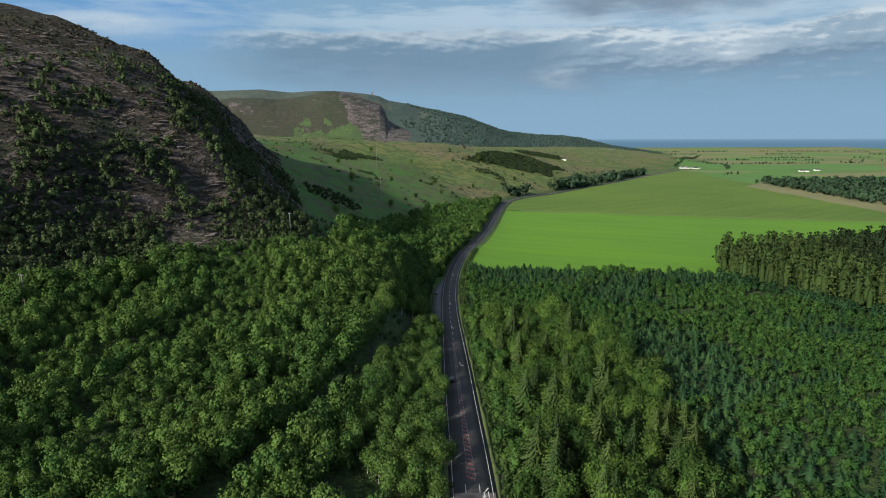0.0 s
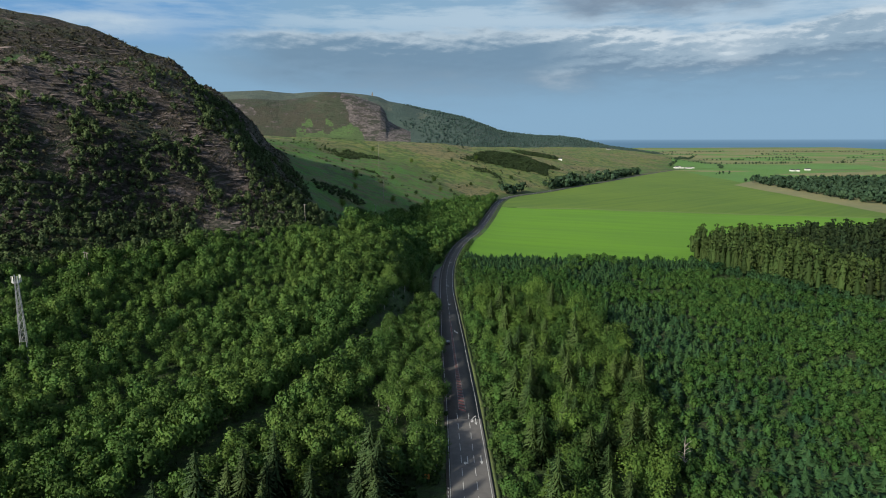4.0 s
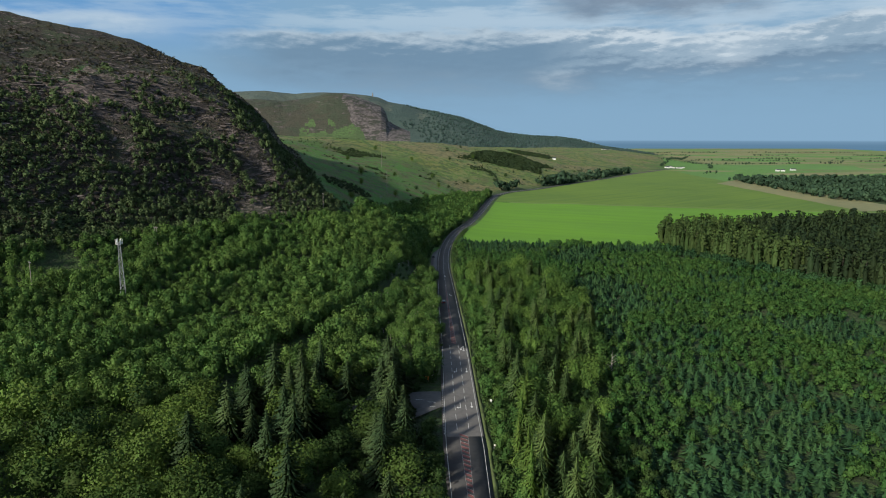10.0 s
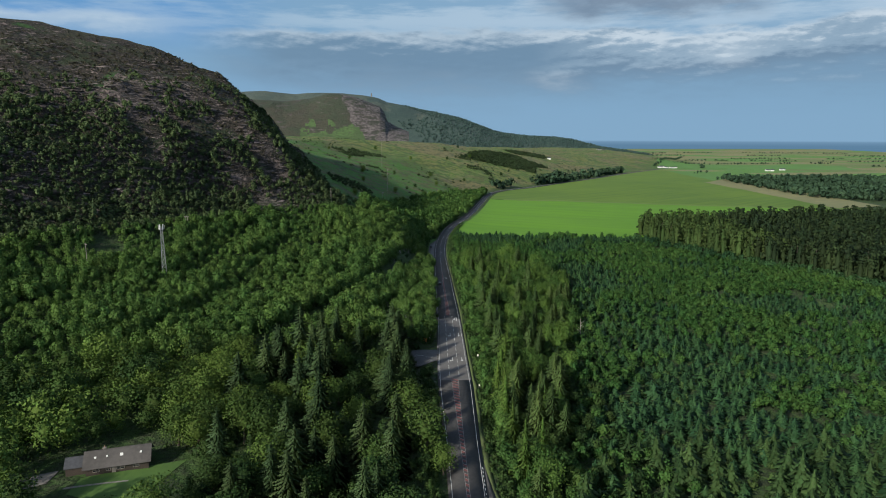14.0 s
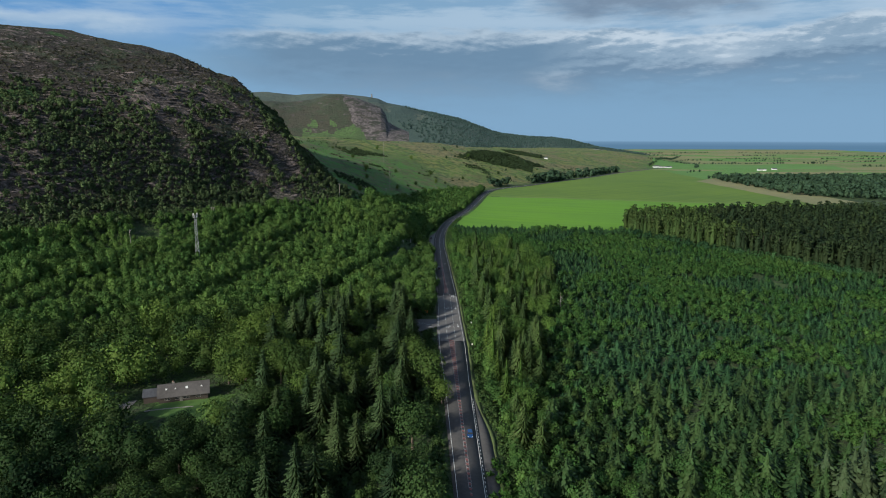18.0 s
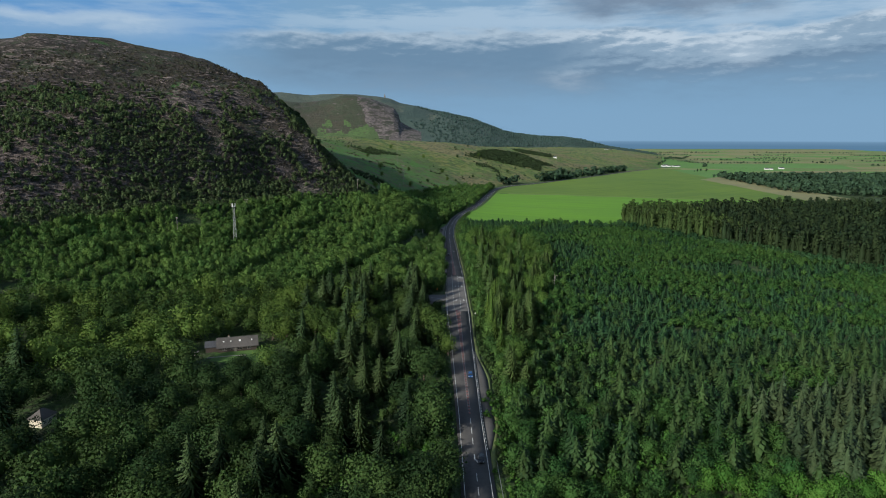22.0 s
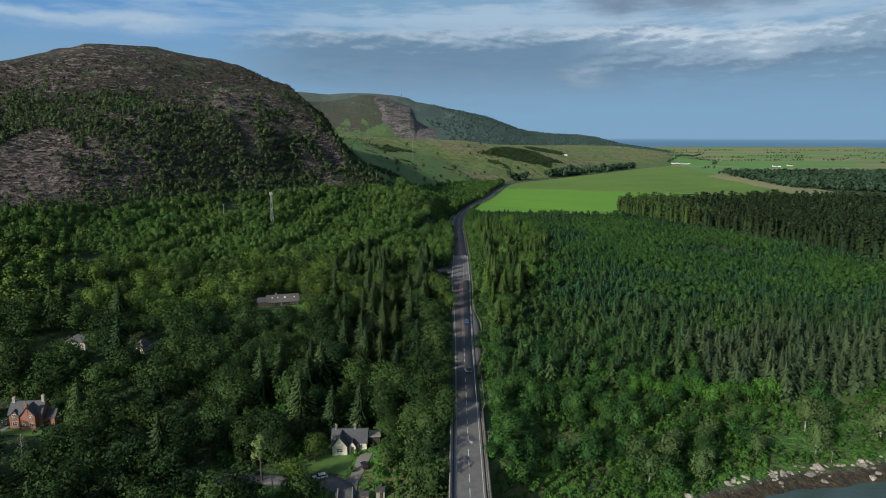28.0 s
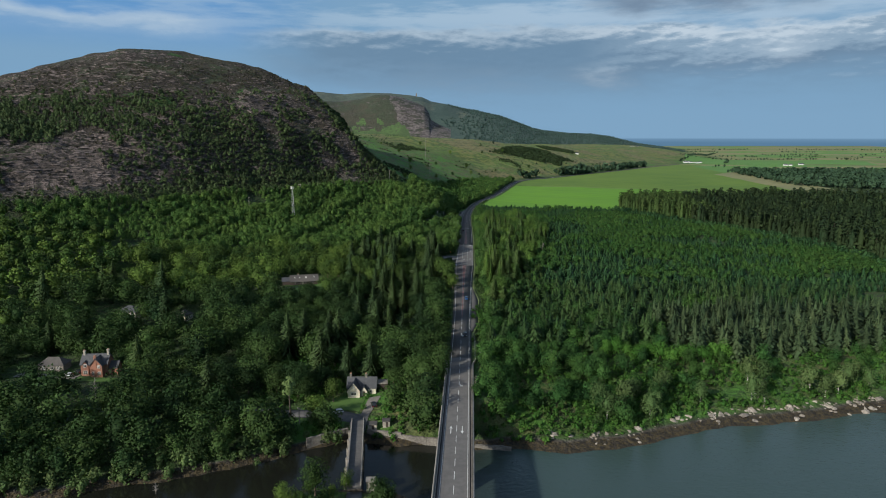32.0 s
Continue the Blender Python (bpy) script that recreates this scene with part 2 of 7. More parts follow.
def ground_material():
    m = bpy.data.materials.new("ground")
    m.use_nodes = True
    g = Nodes(m.node_tree)
    geo = g.add("ShaderNodeNewGeometry")
    pos = geo.outputs["Position"]
    sep = g.add("ShaderNodeSeparateXYZ", inputs={0: geo.outputs["Normal"]})
    zone = g.add("ShaderNodeAttribute", attribute_name="zone").outputs["Color"]
    zs = g.add("ShaderNodeSeparateColor", inputs={0: zone})
    hill, moor, plain = zs.outputs
    n1 = g.noise(pos, 0.35, 6.0, 0.6)
    n2 = g.noise(pos, 0.035, 5.0, 0.6)
    n3 = g.noise(pos, 0.008, 4.0, 0.55)
    # forest floor and rough grass
    floor = g.mix(g.step(n1, 0.4, 0.62), (0.036, 0.078, 0.014), (0.030, 0.046, 0.015))
    floor = g.mix(g.math("MULTIPLY", g.step(n2, 0.54, 0.66), 0.7), floor, (0.060, 0.115, 0.020))
    # hill: heather and bare purple-grey rock in ledges
    warp = g.add("ShaderNodeVectorMath", operation="ADD", inputs={0: pos})
    g.put(warp, 1, g.mix(1.0, g.noise(pos, 0.022, 4.0, 0.55, True), (34.0, 34.0, 34.0), "MULTIPLY"))
    ledge = g.noise(g.mix(1.0, warp.outputs[0], (0.055, 0.055, 0.40), "MULTIPLY"), 1.0, 8.0, 0.68)
    strata = g.noise(g.mix(1.0, warp.outputs[0], (0.11, 0.11, 0.95), "MULTIPLY"), 1.0, 6.0, 0.66)
    heath = g.mix(g.step(n1, 0.36, 0.64), (0.056, 0.042, 0.033), (0.024, 0.023, 0.015))
    heath = g.mix(g.math("MULTIPLY", g.step(n2, 0.48, 0.60), 0.75), heath, (0.040, 0.062, 0.022))
    heath = g.mix(g.step(g.noise(pos, 0.021, 4.0, 0.6), 0.63, 0.69), heath, (0.038, 0.104, 0.018))
    rock = g.mix(g.step(g.noise(g.mix(1.0, pos, (1.0, 1.0, 3.0), "MULTIPLY"), 0.20, 8.0, 0.70), 0.44, 0.57), (0.262, 0.205, 0.186), (0.046, 0.037, 0.032))
    rock = g.mix(g.math("MULTIPLY", g.step(strata, 0.56, 0.46), 0.55), rock, (0.060, 0.052, 0.048))
    steep = g.step(sep.outputs[2], 0.92, 0.62)
    bare = g.add("ShaderNodeAttribute", attribute_name="bare").outputs["Fac"]
    lift = g.math("ADD", g.math("MULTIPLY", steep, 0.05), g.math("MULTIPLY", g.math("SUBTRACT", bare, 0.35), 0.16))
    both = g.math("ADD", g.math("MULTIPLY", ledge, 0.5), g.math("MULTIPLY", strata, 0.5))
    rockmask = g.step(g.math("ADD", both, lift), 0.508, 0.532)
    turf = g.mix(g.step(n1, 0.4, 0.62), (0.054, 0.054, 0.021), (0.030, 0.031, 0.014))
    topz = g.add("ShaderNodeSeparateXYZ", inputs={0: pos}).outputs[2]
    top = g.math("MULTIPLY", g.step(g.math("ADD", topz, g.math("MULTIPLY", g.math("SUBTRACT", n2, 0.5), 50.0)), 150, 176), g.step(sep.outputs[2], 0.90, 0.96))
    heath = g.mix(top, heath, turf)
    rockmask = g.math("MULTIPLY", rockmask, g.math("SUBTRACT", 1.0, g.math("MULTIPLY", top, 0.85)))
    hillcol = g.mix(rockmask, heath, rock)
    # moor: tan grass, green hollows, gorse
    mo = g.mix(g.step(n2, 0.42, 0.60), (0.165, 0.190, 0.040), (0.086, 0.172, 0.024))
    mo = g.mix(g.step(n3, 0.47, 0.58), mo, (0.200, 0.175, 0.072))
    mo = g.mix(g.math("MULTIPLY", g.step(g.noise(pos, 0.012, 4.0), 0.52, 0.60), 0.75), mo, (0.092, 0.180, 0.026))
    mo = g.mix(g.step(g.noise(pos, 0.055, 6.0, 0.68), 0.585, 0.635), mo, (0.050, 0.070, 0.024))
    tuft = g.noise(pos, 0.07, 9.0, 0.74)
    mo = g.mix(g.math("MULTIPLY", g.step(tuft, 0.50, 0.57), 0.85), mo, (0.056, 0.078, 0.024))
    mo = g.mix(g.math("MULTIPLY", g.step(tuft, 0.48, 0.39), 0.7), mo, (0.225, 0.205, 0.085))
    # coastal plain: pasture and stubble in blocks
    vor = g.add("ShaderNodeTexVoronoi", inputs={"Vector": g.mix(1.0, pos, (0.0026, 0.0050, 0.0), "MULTIPLY"), "Scale": 1.0})
    vs = g.add("ShaderNodeSeparateColor", inputs={0: vor.outputs["Color"]})
    pl = g.mix(g.step(vs.outputs[0], 0.25, 0.55), (0.150, 0.205, 0.060), (0.235, 0.225, 0.095))
    pl = g.mix(g.step(vs.outputs[1], 0.68, 0.70), pl, (0.115, 0.250, 0.045))
    col = g.mix(hill, floor, hillcol)
    col = g.mix(moor, col, mo)
    lush = g.add("ShaderNodeAttribute", attribute_name="lush").outputs["Fac"]
    green = g.mix(g.step(n2, 0.42, 0.60), (0.064, 0.178, 0.018), (0.086, 0.150, 0.030))
    green = g.mix(g.math("MULTIPLY", g.step(g.noise(pos, 0.035, 8.0, 0.75), 0.48, 0.58), 0.7), green, (0.120, 0.098, 0.042))
    green = g.mix(g.math("MULTIPLY", g.step(g.noise(pos, 0.05, 8.0, 0.7), 0.50, 0.62), 0.8), green, (0.052, 0.070, 0.024))
    col = g.mix(lush, col, green)
    col = g.mix(plain, col, pl)
    # wet stones and weed along the water
    zpos = g.add("ShaderNodeSeparateXYZ", inputs={0: pos}).outputs[2]
    shore = g.mix(g.step(n1, 0.42, 0.6), (0.105, 0.092, 0.082), (0.042, 0.036, 0.030))
    weed = g.mix(g.step(g.noise(pos, 0.8, 5.0), 0.4, 0.6), (0.062, 0.046, 0.020), (0.026, 0.021, 0.015))
    shore = g.mix(g.step(zpos, -10.2, -10.8), shore, weed)
    ypos = g.add("ShaderNodeSeparateXYZ", inputs={0: pos}).outputs[1]
    col = g.mix(g.math("MULTIPLY", g.step(zpos, -9.9, -10.5), g.step(ypos, 300, 200)), col, shore)
    b = g.add("ShaderNodeBsdfPrincipled", inputs={"Base Color": col, "Roughness": 0.92})
    hgt = g.math("ADD", g.math("MULTIPLY", both, g.math("MULTIPLY", hill, 5.0)), g.math("MULTIPLY", n1, 1.3))
    bn = g.add("ShaderNodeBump", inputs={"Strength": 1.0, "Distance": 2.2, "Height": hgt})
    g.put(b, "Normal", bn.outputs[0])
    g.add("ShaderNodeOutputMaterial", inputs={0: b.outputs[0]})
    return m


M_GROUND = ground_material()

# ---- plan: road, ground, hill ----
WATER = -12.0
ROAD = np.array([(14, -560), (7.05, -213), (4.9, -100), (3.0, -10), (1.0, 87), (-0.3, 168), (-1.6, 213), (-3.2, 280),
                 (-4.2, 328), (-4.0, 370), (-1.5, 420), (3.6, 470), (11, 515), (22.5, 564), (38, 650), (57, 775), (74, 880),
                 (92, 950), (118, 1000), (156, 1046), (240, 1180), (343, 1346), (528, 1663), (700, 1930), (830, 2110), (1000, 2350), (1130, 2900), (1250, 4900)], float)


def smooth_line(pts, step):
    """A Catmull-Rom curve through pts, cut into even steps."""
    p = np.vstack([2 * pts[0] - pts[1], pts, 2 * pts[-1] - pts[-2]])
    out = []
    for i in range(1, len(p) - 2):
        a, b, c, d = p[i - 1:i + 3]
        n = max(2, int(np.linalg.norm(c - b) / 2))
        t = np.linspace(0, 1, n, endpoint=False)[:, None]
        # chord-length tangents keep uneven spacing from looping
        l0, l1, l2 = (np.linalg.norm(v) for v in (b - a, c - b, d - c))
        mb = ((b - a) / l0 * l1 + (c - b) / l1 * l0) / (l0 + l1) * l1
        mc = ((c - b) / l1 * l2 + (d - c) / l2 * l1) / (l1 + l2) * l1
        out.append((2 * t ** 3 - 3 * t ** 2 + 1) * b + (t ** 3 - 2 * t ** 2 + t) * mb + (-2 * t ** 3 + 3 * t ** 2) * c + (t ** 3 - t ** 2) * mc)
    q = np.vstack(out + [pts[-1:]])
    s = np.concatenate([[0], np.cumsum(np.linalg.norm(np.diff(q, axis=0), axis=1))])
    at = np.arange(0, s[-1], step)
    return np.stack([np.interp(at, s, q[:, k]) for k in range(q.shape[1])], 1)


LINE = smooth_line(ROAD, 4.0)
TAN = np.gradient(LINE, axis=0)
TAN /= np.linalg.norm(TAN, axis=1)[:, None]
NRM = np.stack([TAN[:, 1], -TAN[:, 0]], 1)  # to the right


def road_z(y):
    return np.interp(y, [-600, 500, 1150, 2100, 2700], [0, 0, -3.2, -12, -12])


def lateral(x, y):
    """Distance to the right of the road's middle, and the nearest station."""
    x, y = np.asarray(x, float), np.asarray(y, float)
    best, lat, idx = np.full(x.shape, 1e12), np.zeros(x.shape), np.zeros(x.shape, int)
    for i in range(0, len(LINE), 3):
        dx, dy = x - LINE[i, 0], y - LINE[i, 1]
        d = dx * dx + dy * dy
        m = d < best
        best = np.where(m, d, best)
        side = dx * NRM[i, 0] + dy * NRM[i, 1]
        lat = np.where(m, np.where(np.abs(side) > np.sqrt(d) * 0.8, side, np.sign(side) * np.sqrt(d)), lat)
        idx = np.where(m, i, idx)
    return lat, idx


def lattice(i, j, seed):
    with np.errstate(over="ignore"):
        h = (i.astype(np.int64) * 374761393 + j.astype(np.int64) * 668265263 + seed * 974711) & 0x7FFFFFFF
        h = ((h ^ (h >> 13)) * 1274126177) & 0x7FFFFFFF
        h = (h ^ (h >> 16)) & 0xFFFF
    return h / 65535.0


def vnoise(x, y, size, seed=0):
    x, y = np.asarray(x, float) / size, np.asarray(y, float) / size
    i, j = np.floor(x), np.floor(y)
    u, v = x - i, y - j
    u, v = u * u * (3 - 2 * u), v * v * (3 - 2 * v)
    a, b, c, d = lattice(i, j, seed), lattice(i + 1, j, seed), lattice(i, j + 1, seed), lattice(i + 1, j + 1, seed)
    return (a * (1 - u) + b * u) * (1 - v) + (c * (1 - u) + d * u) * v


def fbm(x, y, size, seed=0, octaves=4):
    s, w = 0, 0
    for k in range(octaves):
        s = s + vnoise(x, y, size / 2 ** k, seed + k) * 0.5 ** k
        w += 0.5 ** k
    return s / w


def sstep(v, a, b):
    t = np.clip((v - a) / (b - a), 0, 1)
    return t * t * (3 - 2 * t)


def hill_lines(x, y):
    rx, ry = x + 75, y - 345
    d1 = -0.805 * rx + 0.594 * ry      # behind the toe that faces the road
    a1 = -0.594 * rx - 0.805 * ry      # along that toe, away from the corner
    d2 = -0.95 * rx - 0.31 * ry + 0.12 * np.maximum(0, y - 480)  # behind the slope that runs north
    return d1, a1, d2


def shore_y(x):
    return np.interp(x, [-260, -170, -107, -94, -72, -52, -41, -30, 15, 42, 61, 83, 105, 128, 167, 260, 420, 800],
                     [-236, -222, -210, -203, -195, -185, -176, -172, -172, -174, -171, -159, -151, -146, -135, -112, -85, -40])


def terrain(x, y, full=False):
    x, y = np.asarray(x, float), np.asarray(y, float)
    lat, idx = lateral(x, y)
    v = y - shore_y(x) + (fbm(x, y, 14, 9, 3) - 0.5) * 5
    v = np.where((v > 0) & (x < 8), v * 1.0 + np.minimum(v, 5) * 2.6 * sstep(x, 8, -12), v)
    z = np.interp(v, [-300, -60, -25, -8, 0, 4.5, 8, 14, 45, 110, 210], [-19, -18, -16, -13.2, WATER, -10.7, -9.3, -8.8, -7.6, -3.6, -1.6])
    zl = np.interp(v, [-300, -60, -25, -8, 0, 9, 16, 45, 110, 200, 260], [-19, -18, -16, -13.2, WATER, -10.4, -9.4, -9.0, -7.2, -3.0, -1.6])
    wl = sstep(x, -8, -26)
    z = z * (1 - wl) + zl * wl
    z = z + np.where(v > 16, np.interp(y, [0, 700, 1150, 2100, 3200, 4900], [0, -0.8, -2.2, -11, -9, 7]), 0)
    z = z + (fbm(x, y, 60, 3) - 0.5) * 2.0 * sstep(v, 20, 60)
    # islet south of the channel
    isl = np.exp(-(((x + 24) / 26) ** 4 + ((y + 242) / 44) ** 4))
    z = np.maximum(z, np.minimum(WATER - 6 + 13.0 * isl, -8.6))
    # south bank, behind the start of the bridge
    z = np.maximum(z, np.interp(y, [-900, -460, -420, -400], [-6, -6, -11, -20]))
    z = z + 4.4 * np.exp(-(((x + 95) / 42) ** 2 + ((y - 2) / 42) ** 2))  # knoll of the timber house
    d1, a1, d2 = hill_lines(x, y)
    rough = (fbm(x, y, 70, 21, 5) - 0.5)
    e1 = d1 + rough * 26
    p1 = np.interp(e1, [-175, -110, -55, -10, 20, 36, 62, 92, 117, 140, 200, 268, 340, 460, 700],
                   [0, 8, 20, 33, 46, 56, 88, 113, 128, 137, 159, 189, 193, 186, 150])
    p1 = p1 * np.interp(a1, [-100, 45, 170], [1.02, 1.03, 1.0])
    p1 = np.minimum(p1, np.interp(y - 0.4 * np.maximum(0, -335 - x) + 26 * sstep(x, -262, -226), [330, 400, 430, 455, 470, 490, 510, 545, 640, 680, 720, 760, 820], [230, 198, 187, 179, 163, 144, 132, 136, 146, 130, 111, 98, 82]))
    cap = np.interp(a1, [-400, 130, 190, 240, 300, 450, 700], [230, 230, 190, 174, 152, 118, 70])
    p1 = np.where(p1 > 45, 45 + (p1 - 45) * np.minimum(1, (cap - 45) / 150), p1)
    p1 = p1 - 5.0 * sstep(x, -375, -430)
    p2 = np.interp(d2 + rough * 14, [-200, -60, -33, 0, 42, 56, 72, 98, 140, 260], [0, 14, 27, 44, 84, 112, 130, 162, 195, 300])
    k = 10.0
    hmin = -k * np.log(np.exp(-p1 / k) + np.exp(-p2 / k))
    hmin = np.maximum(hmin, 0) * sstep(y, 1050, 740)
    ledge = (fbm(x, y, 26, 31, 4) - 0.5)
    hmin = hmin + ledge * 13 * sstep(hmin, 40, 80) * sstep(hmin, 195, 150)
    left = np.maximum(-lat, 0)
    up_n = sstep(y, 330, 560)
    m = np.interp(left, [0, 14, 50, 105, 200, 350, 520, 1200], [0, 0, 8, 26, 57, 92, 106, 128]) * up_n
    m = m * np.interp(y, [0, 1200, 1600, 2000, 2600, 3400, 4900], [1, 0.97, 0.80, 0.60, 0.48, 0.4, 0.3])
    m = m + (fbm(x, y, 150, 41) - 0.5) * 14 * up_n * sstep(left, 40, 200)
    rise = np.maximum(m, hmin) + 6 * np.exp(-((m - hmin) / 14) ** 2) * sstep(np.maximum(m, hmin), 10, 40)
    z = z + np.where(left > 0, rise, 0) * sstep(left, 4, 30)
    # bed of the road and its slopes
    rz = road_z(y)
    flat = sstep(np.abs(lat), 19, 8.5) * sstep(y, -172, -158)
    z = z * (1 - flat) + (rz - 0.30) * flat
    bank = sstep(np.abs(lat), 38, 13) * sstep(y, -175, -120) * (1 - flat) * 0.5
    z = z * (1 - bank) + (rz - 1.2) * bank
    if not full:
        return z
    flank = d2 - np.interp(z, [35, 55, 80, 100], [-8, 6, 28, 36])
    hillz = sstep(hmin, 30, 55) * (left > 20) * sstep(hmin - m, -8, 6) * sstep(flank, -8, 8)
    bracken = sstep(d2, -215, -140) * sstep(y, 1150, 950) * sstep(y, 330, 400) * 0.7
    moorz = np.maximum(sstep(y, 470, 560) * sstep(left, 14, 30), sstep(m, 60, 75) * 1.0) * (1 - hillz) * (1 - bracken)
    plainz = sstep(y, 1150, 1400) * sstep(lat, -20, 0)
    bare = 0.50 * np.exp(-((x + 290) / 62) ** 2 - ((y - 112) / 62) ** 2) * sstep(z, 38, 55) * sstep(z + 44 * (fbm(x, y, 45, 22, 3) - 0.5), 122, 98)
    bare = bare + 0.85 * np.exp(-((x + 218) / 55) ** 2 - ((y - 300) / 75) ** 2) * sstep(z, 96, 112) + np.exp(-((x + 126) / 15) ** 2 - ((y - 302) / 17) ** 2)
    bare = np.clip(bare * (0.55 + 0.75 * fbm(x, y, 30, 57, 3)) + 0.20 + (fbm(x, y, 90, 83, 3) - 0.5) * 0.8, 0, 1)
    lush = np.clip(bracken / 0.7 + sstep(left, 14, 24) * sstep(left, 110, 60) * sstep(y, 520, 600) * sstep(fbm(x, y, 120, 15, 3), 0.42, 0.6), 0, 1) * (1 - hillz) * sstep(y, 300, 380)
    shelf = sstep(v, 6, 9) * sstep(v, 62, 40) * sstep(np.abs(x - 5), 5, 9) * sstep(y, -20, -60) * sstep(x, -60, -45)
    lush = np.maximum(lush, sstep(isl, 0.55, 0.8))
    lush = np.maximum(lush, shelf * (0.55 + 0.45 * sstep(fbm(x, y, 12, 63, 2), 0.35, 0.55)))
    return z, hillz, moorz, np.clip(plainz, 0, 1), lat, bare, lush


def tz(x, y):
    return float(terrain(np.array([x]), np.array([y]))[0])


# ---- mesh helpers ----


def np_mesh(name, verts, tris, mats, mat_idx=None, attrs=None, smooth=False, normals=None):
    """A mesh from arrays; tris may have 3 or 4 columns. normals: rounded shading for foliage."""
    verts, tris = np.asarray(verts, np.float32), np.asarray(tris, np.int32)
    me = bpy.data.meshes.new(name)
    n, k = tris.shape
    me.vertices.add(len(verts))
    me.vertices.foreach_set("co", verts.ravel())
    me.loops.add(n * k)
    me.loops.foreach_set("vertex_index", tris.ravel())
    me.polygons.add(n)
    me.polygons.foreach_set("loop_start", np.arange(0, n * k, k, dtype=np.int32))
    if mat_idx is not None:
        me.polygons.foreach_set("material_index", np.asarray(mat_idx, np.int32))
    if smooth or normals is not None:
        me.polygons.foreach_set("use_smooth", np.ones(n, bool))
    for m in mats:
        me.materials.append(m)
    for key, val in (attrs or {}).items():
        val = np.asarray(val, np.float32)
        if val.ndim == 1:
            me.attributes.new(key, "FLOAT", "POINT").data.foreach_set("value", val)
        else:
            me.attributes.new(key, "FLOAT_COLOR", "POINT").data.foreach_set("color", np.hstack([val, np.ones((len(val), 1), np.float32)]).ravel())
    me.update(calc_edges=True)
    if normals is not None:
        me.normals_split_custom_set_from_vertices(np.asarray(normals, np.float32))
    return me


def grid_faces(nu, nv):
    i = np.arange(nu * nv).reshape(nu, nv)
    return np.stack([i[:-1, :-1], i[1:, :-1], i[1:, 1:], i[:-1, 1:]], -1).reshape(-1, 4)


def part(name, bm, mat, parent, label=""):
    """Links a bmesh as one mesh object under a thing or a part."""
    me = bpy.data.meshes.new(name)
    bm.to_mesh(me)
    bm.free()
    for m in (mat if isinstance(mat, (list, tuple)) else [mat]):
        me.materials.append(m)
    ob = new(name, me)
    ob.parent = parent
    if label:
        tagged(ob, label)
    return ob


def mesh_part(name, me, parent, label=""):
    ob = new(name, me)
    ob.parent = parent
    if label:
        tagged(ob, label)
    return ob


def structure(name, me, label, category):
    return tagged(new(name, me), label, category, kind="structure")


# ---- ground ----


def warped(lo, a, b, hi, fine, n_lo, n_hi):
    mid = np.arange(a, b + fine, fine)
    low = a - (a - lo) * (np.linspace(1, 0, n_lo, endpoint=False) ** 1.9)
    high = mid[-1] + (hi - mid[-1]) * (np.linspace(0, 1, n_hi + 1)[1:] ** 1.9)
    return np.concatenate([low, mid, high])




def inside(x, y, poly):
    r = np.zeros(np.shape(x), bool)
    n = len(poly)
    for i in range(n):
        (x0, y0), (x1, y1) = poly[i], poly[(i + 1) % n]
        c = ((y0 > y) != (y1 > y)) & (x < (x1 - x0) * (y - y0) / (y1 - y0 + 1e-9) + x0)
        r ^= c
    return r


gx = warped(-2600, -470, 330, 3000, 4.2, 50, 60)
gy = warped(-900, -290, 720, 4900, 4.2, 22, 120)
GX, GY = np.meshgrid(gx, gy, indexing="ij")
Z, HZ, MZ, PZ, LAT, BARE, LUSH = terrain(GX, GY, True)
verts = np.stack([GX, GY, Z], -1).reshape(-1, 3)
zone = np.stack([HZ, MZ, PZ], -1).reshape(-1, 3)
ground = structure("ground", np_mesh("ground", verts, grid_faces(len(gx), len(gy)), [M_GROUND], None, {"zone": zone, "bare": BARE.ravel(), "lush": LUSH.ravel()}, True),
                   "rolling ground of forest floor, heather hill and moor", "ground")


def grid_z(x, y):
    """Height of the ground's mesh, by its own grid."""
    x, y = np.asarray(x, float), np.asarray(y, float)
    i = np.clip(np.searchsorted(gx, x) - 1, 0, len(gx) - 2)
    j = np.clip(np.searchsorted(gy, y) - 1, 0, len(gy) - 2)
    u, v = (x - gx[i]) / (gx[i + 1] - gx[i]), (y - gy[j]) / (gy[j + 1] - gy[j])
    return (Z[i, j] * (1 - u) + Z[i + 1, j] * u) * (1 - v) + (Z[i, j + 1] * (1 - u) + Z[i + 1, j + 1] * u) * v


def water_material():
    m = bpy.data.materials.new("water")
    m.use_nodes = True
    g = Nodes(m.node_tree)
    pos = g.add("ShaderNodeNewGeometry").outputs["Position"]
    b = g.add("ShaderNodeBsdfPrincipled", inputs={"Roughness": 0.10, "IOR": 1.33})
    w = g.add("ShaderNodeVectorMath", operation="MULTIPLY", inputs={0: pos, 1: (1.0, 1.6, 1.0)})
    h = g.math("ADD", g.noise(w.outputs[0], 0.5, 4.0), g.math("MULTIPLY", g.noise(pos, 0.06, 3.0), 1.2))
    open_water = g.step(g.add("ShaderNodeSeparateXYZ", inputs={0: pos}).outputs[0], -8.0, 40.0)
    bn = g.add("ShaderNodeBump", inputs={"Strength": g.math("ADD", g.math("MULTIPLY", open_water, 0.45), 0.12), "Distance": 0.35, "Height": h})
    # channel near black: peaty water, plus reflected dark trees put into the colour
    g.put(b, "Base Color", g.mix(open_water, (0.012, 0.013, 0.010), (0.050, 0.080, 0.076)))
    g.put(b, "Normal", bn.outputs[0])
    g.add("ShaderNodeOutputMaterial", inputs={0: b.outputs[0]})
    return m


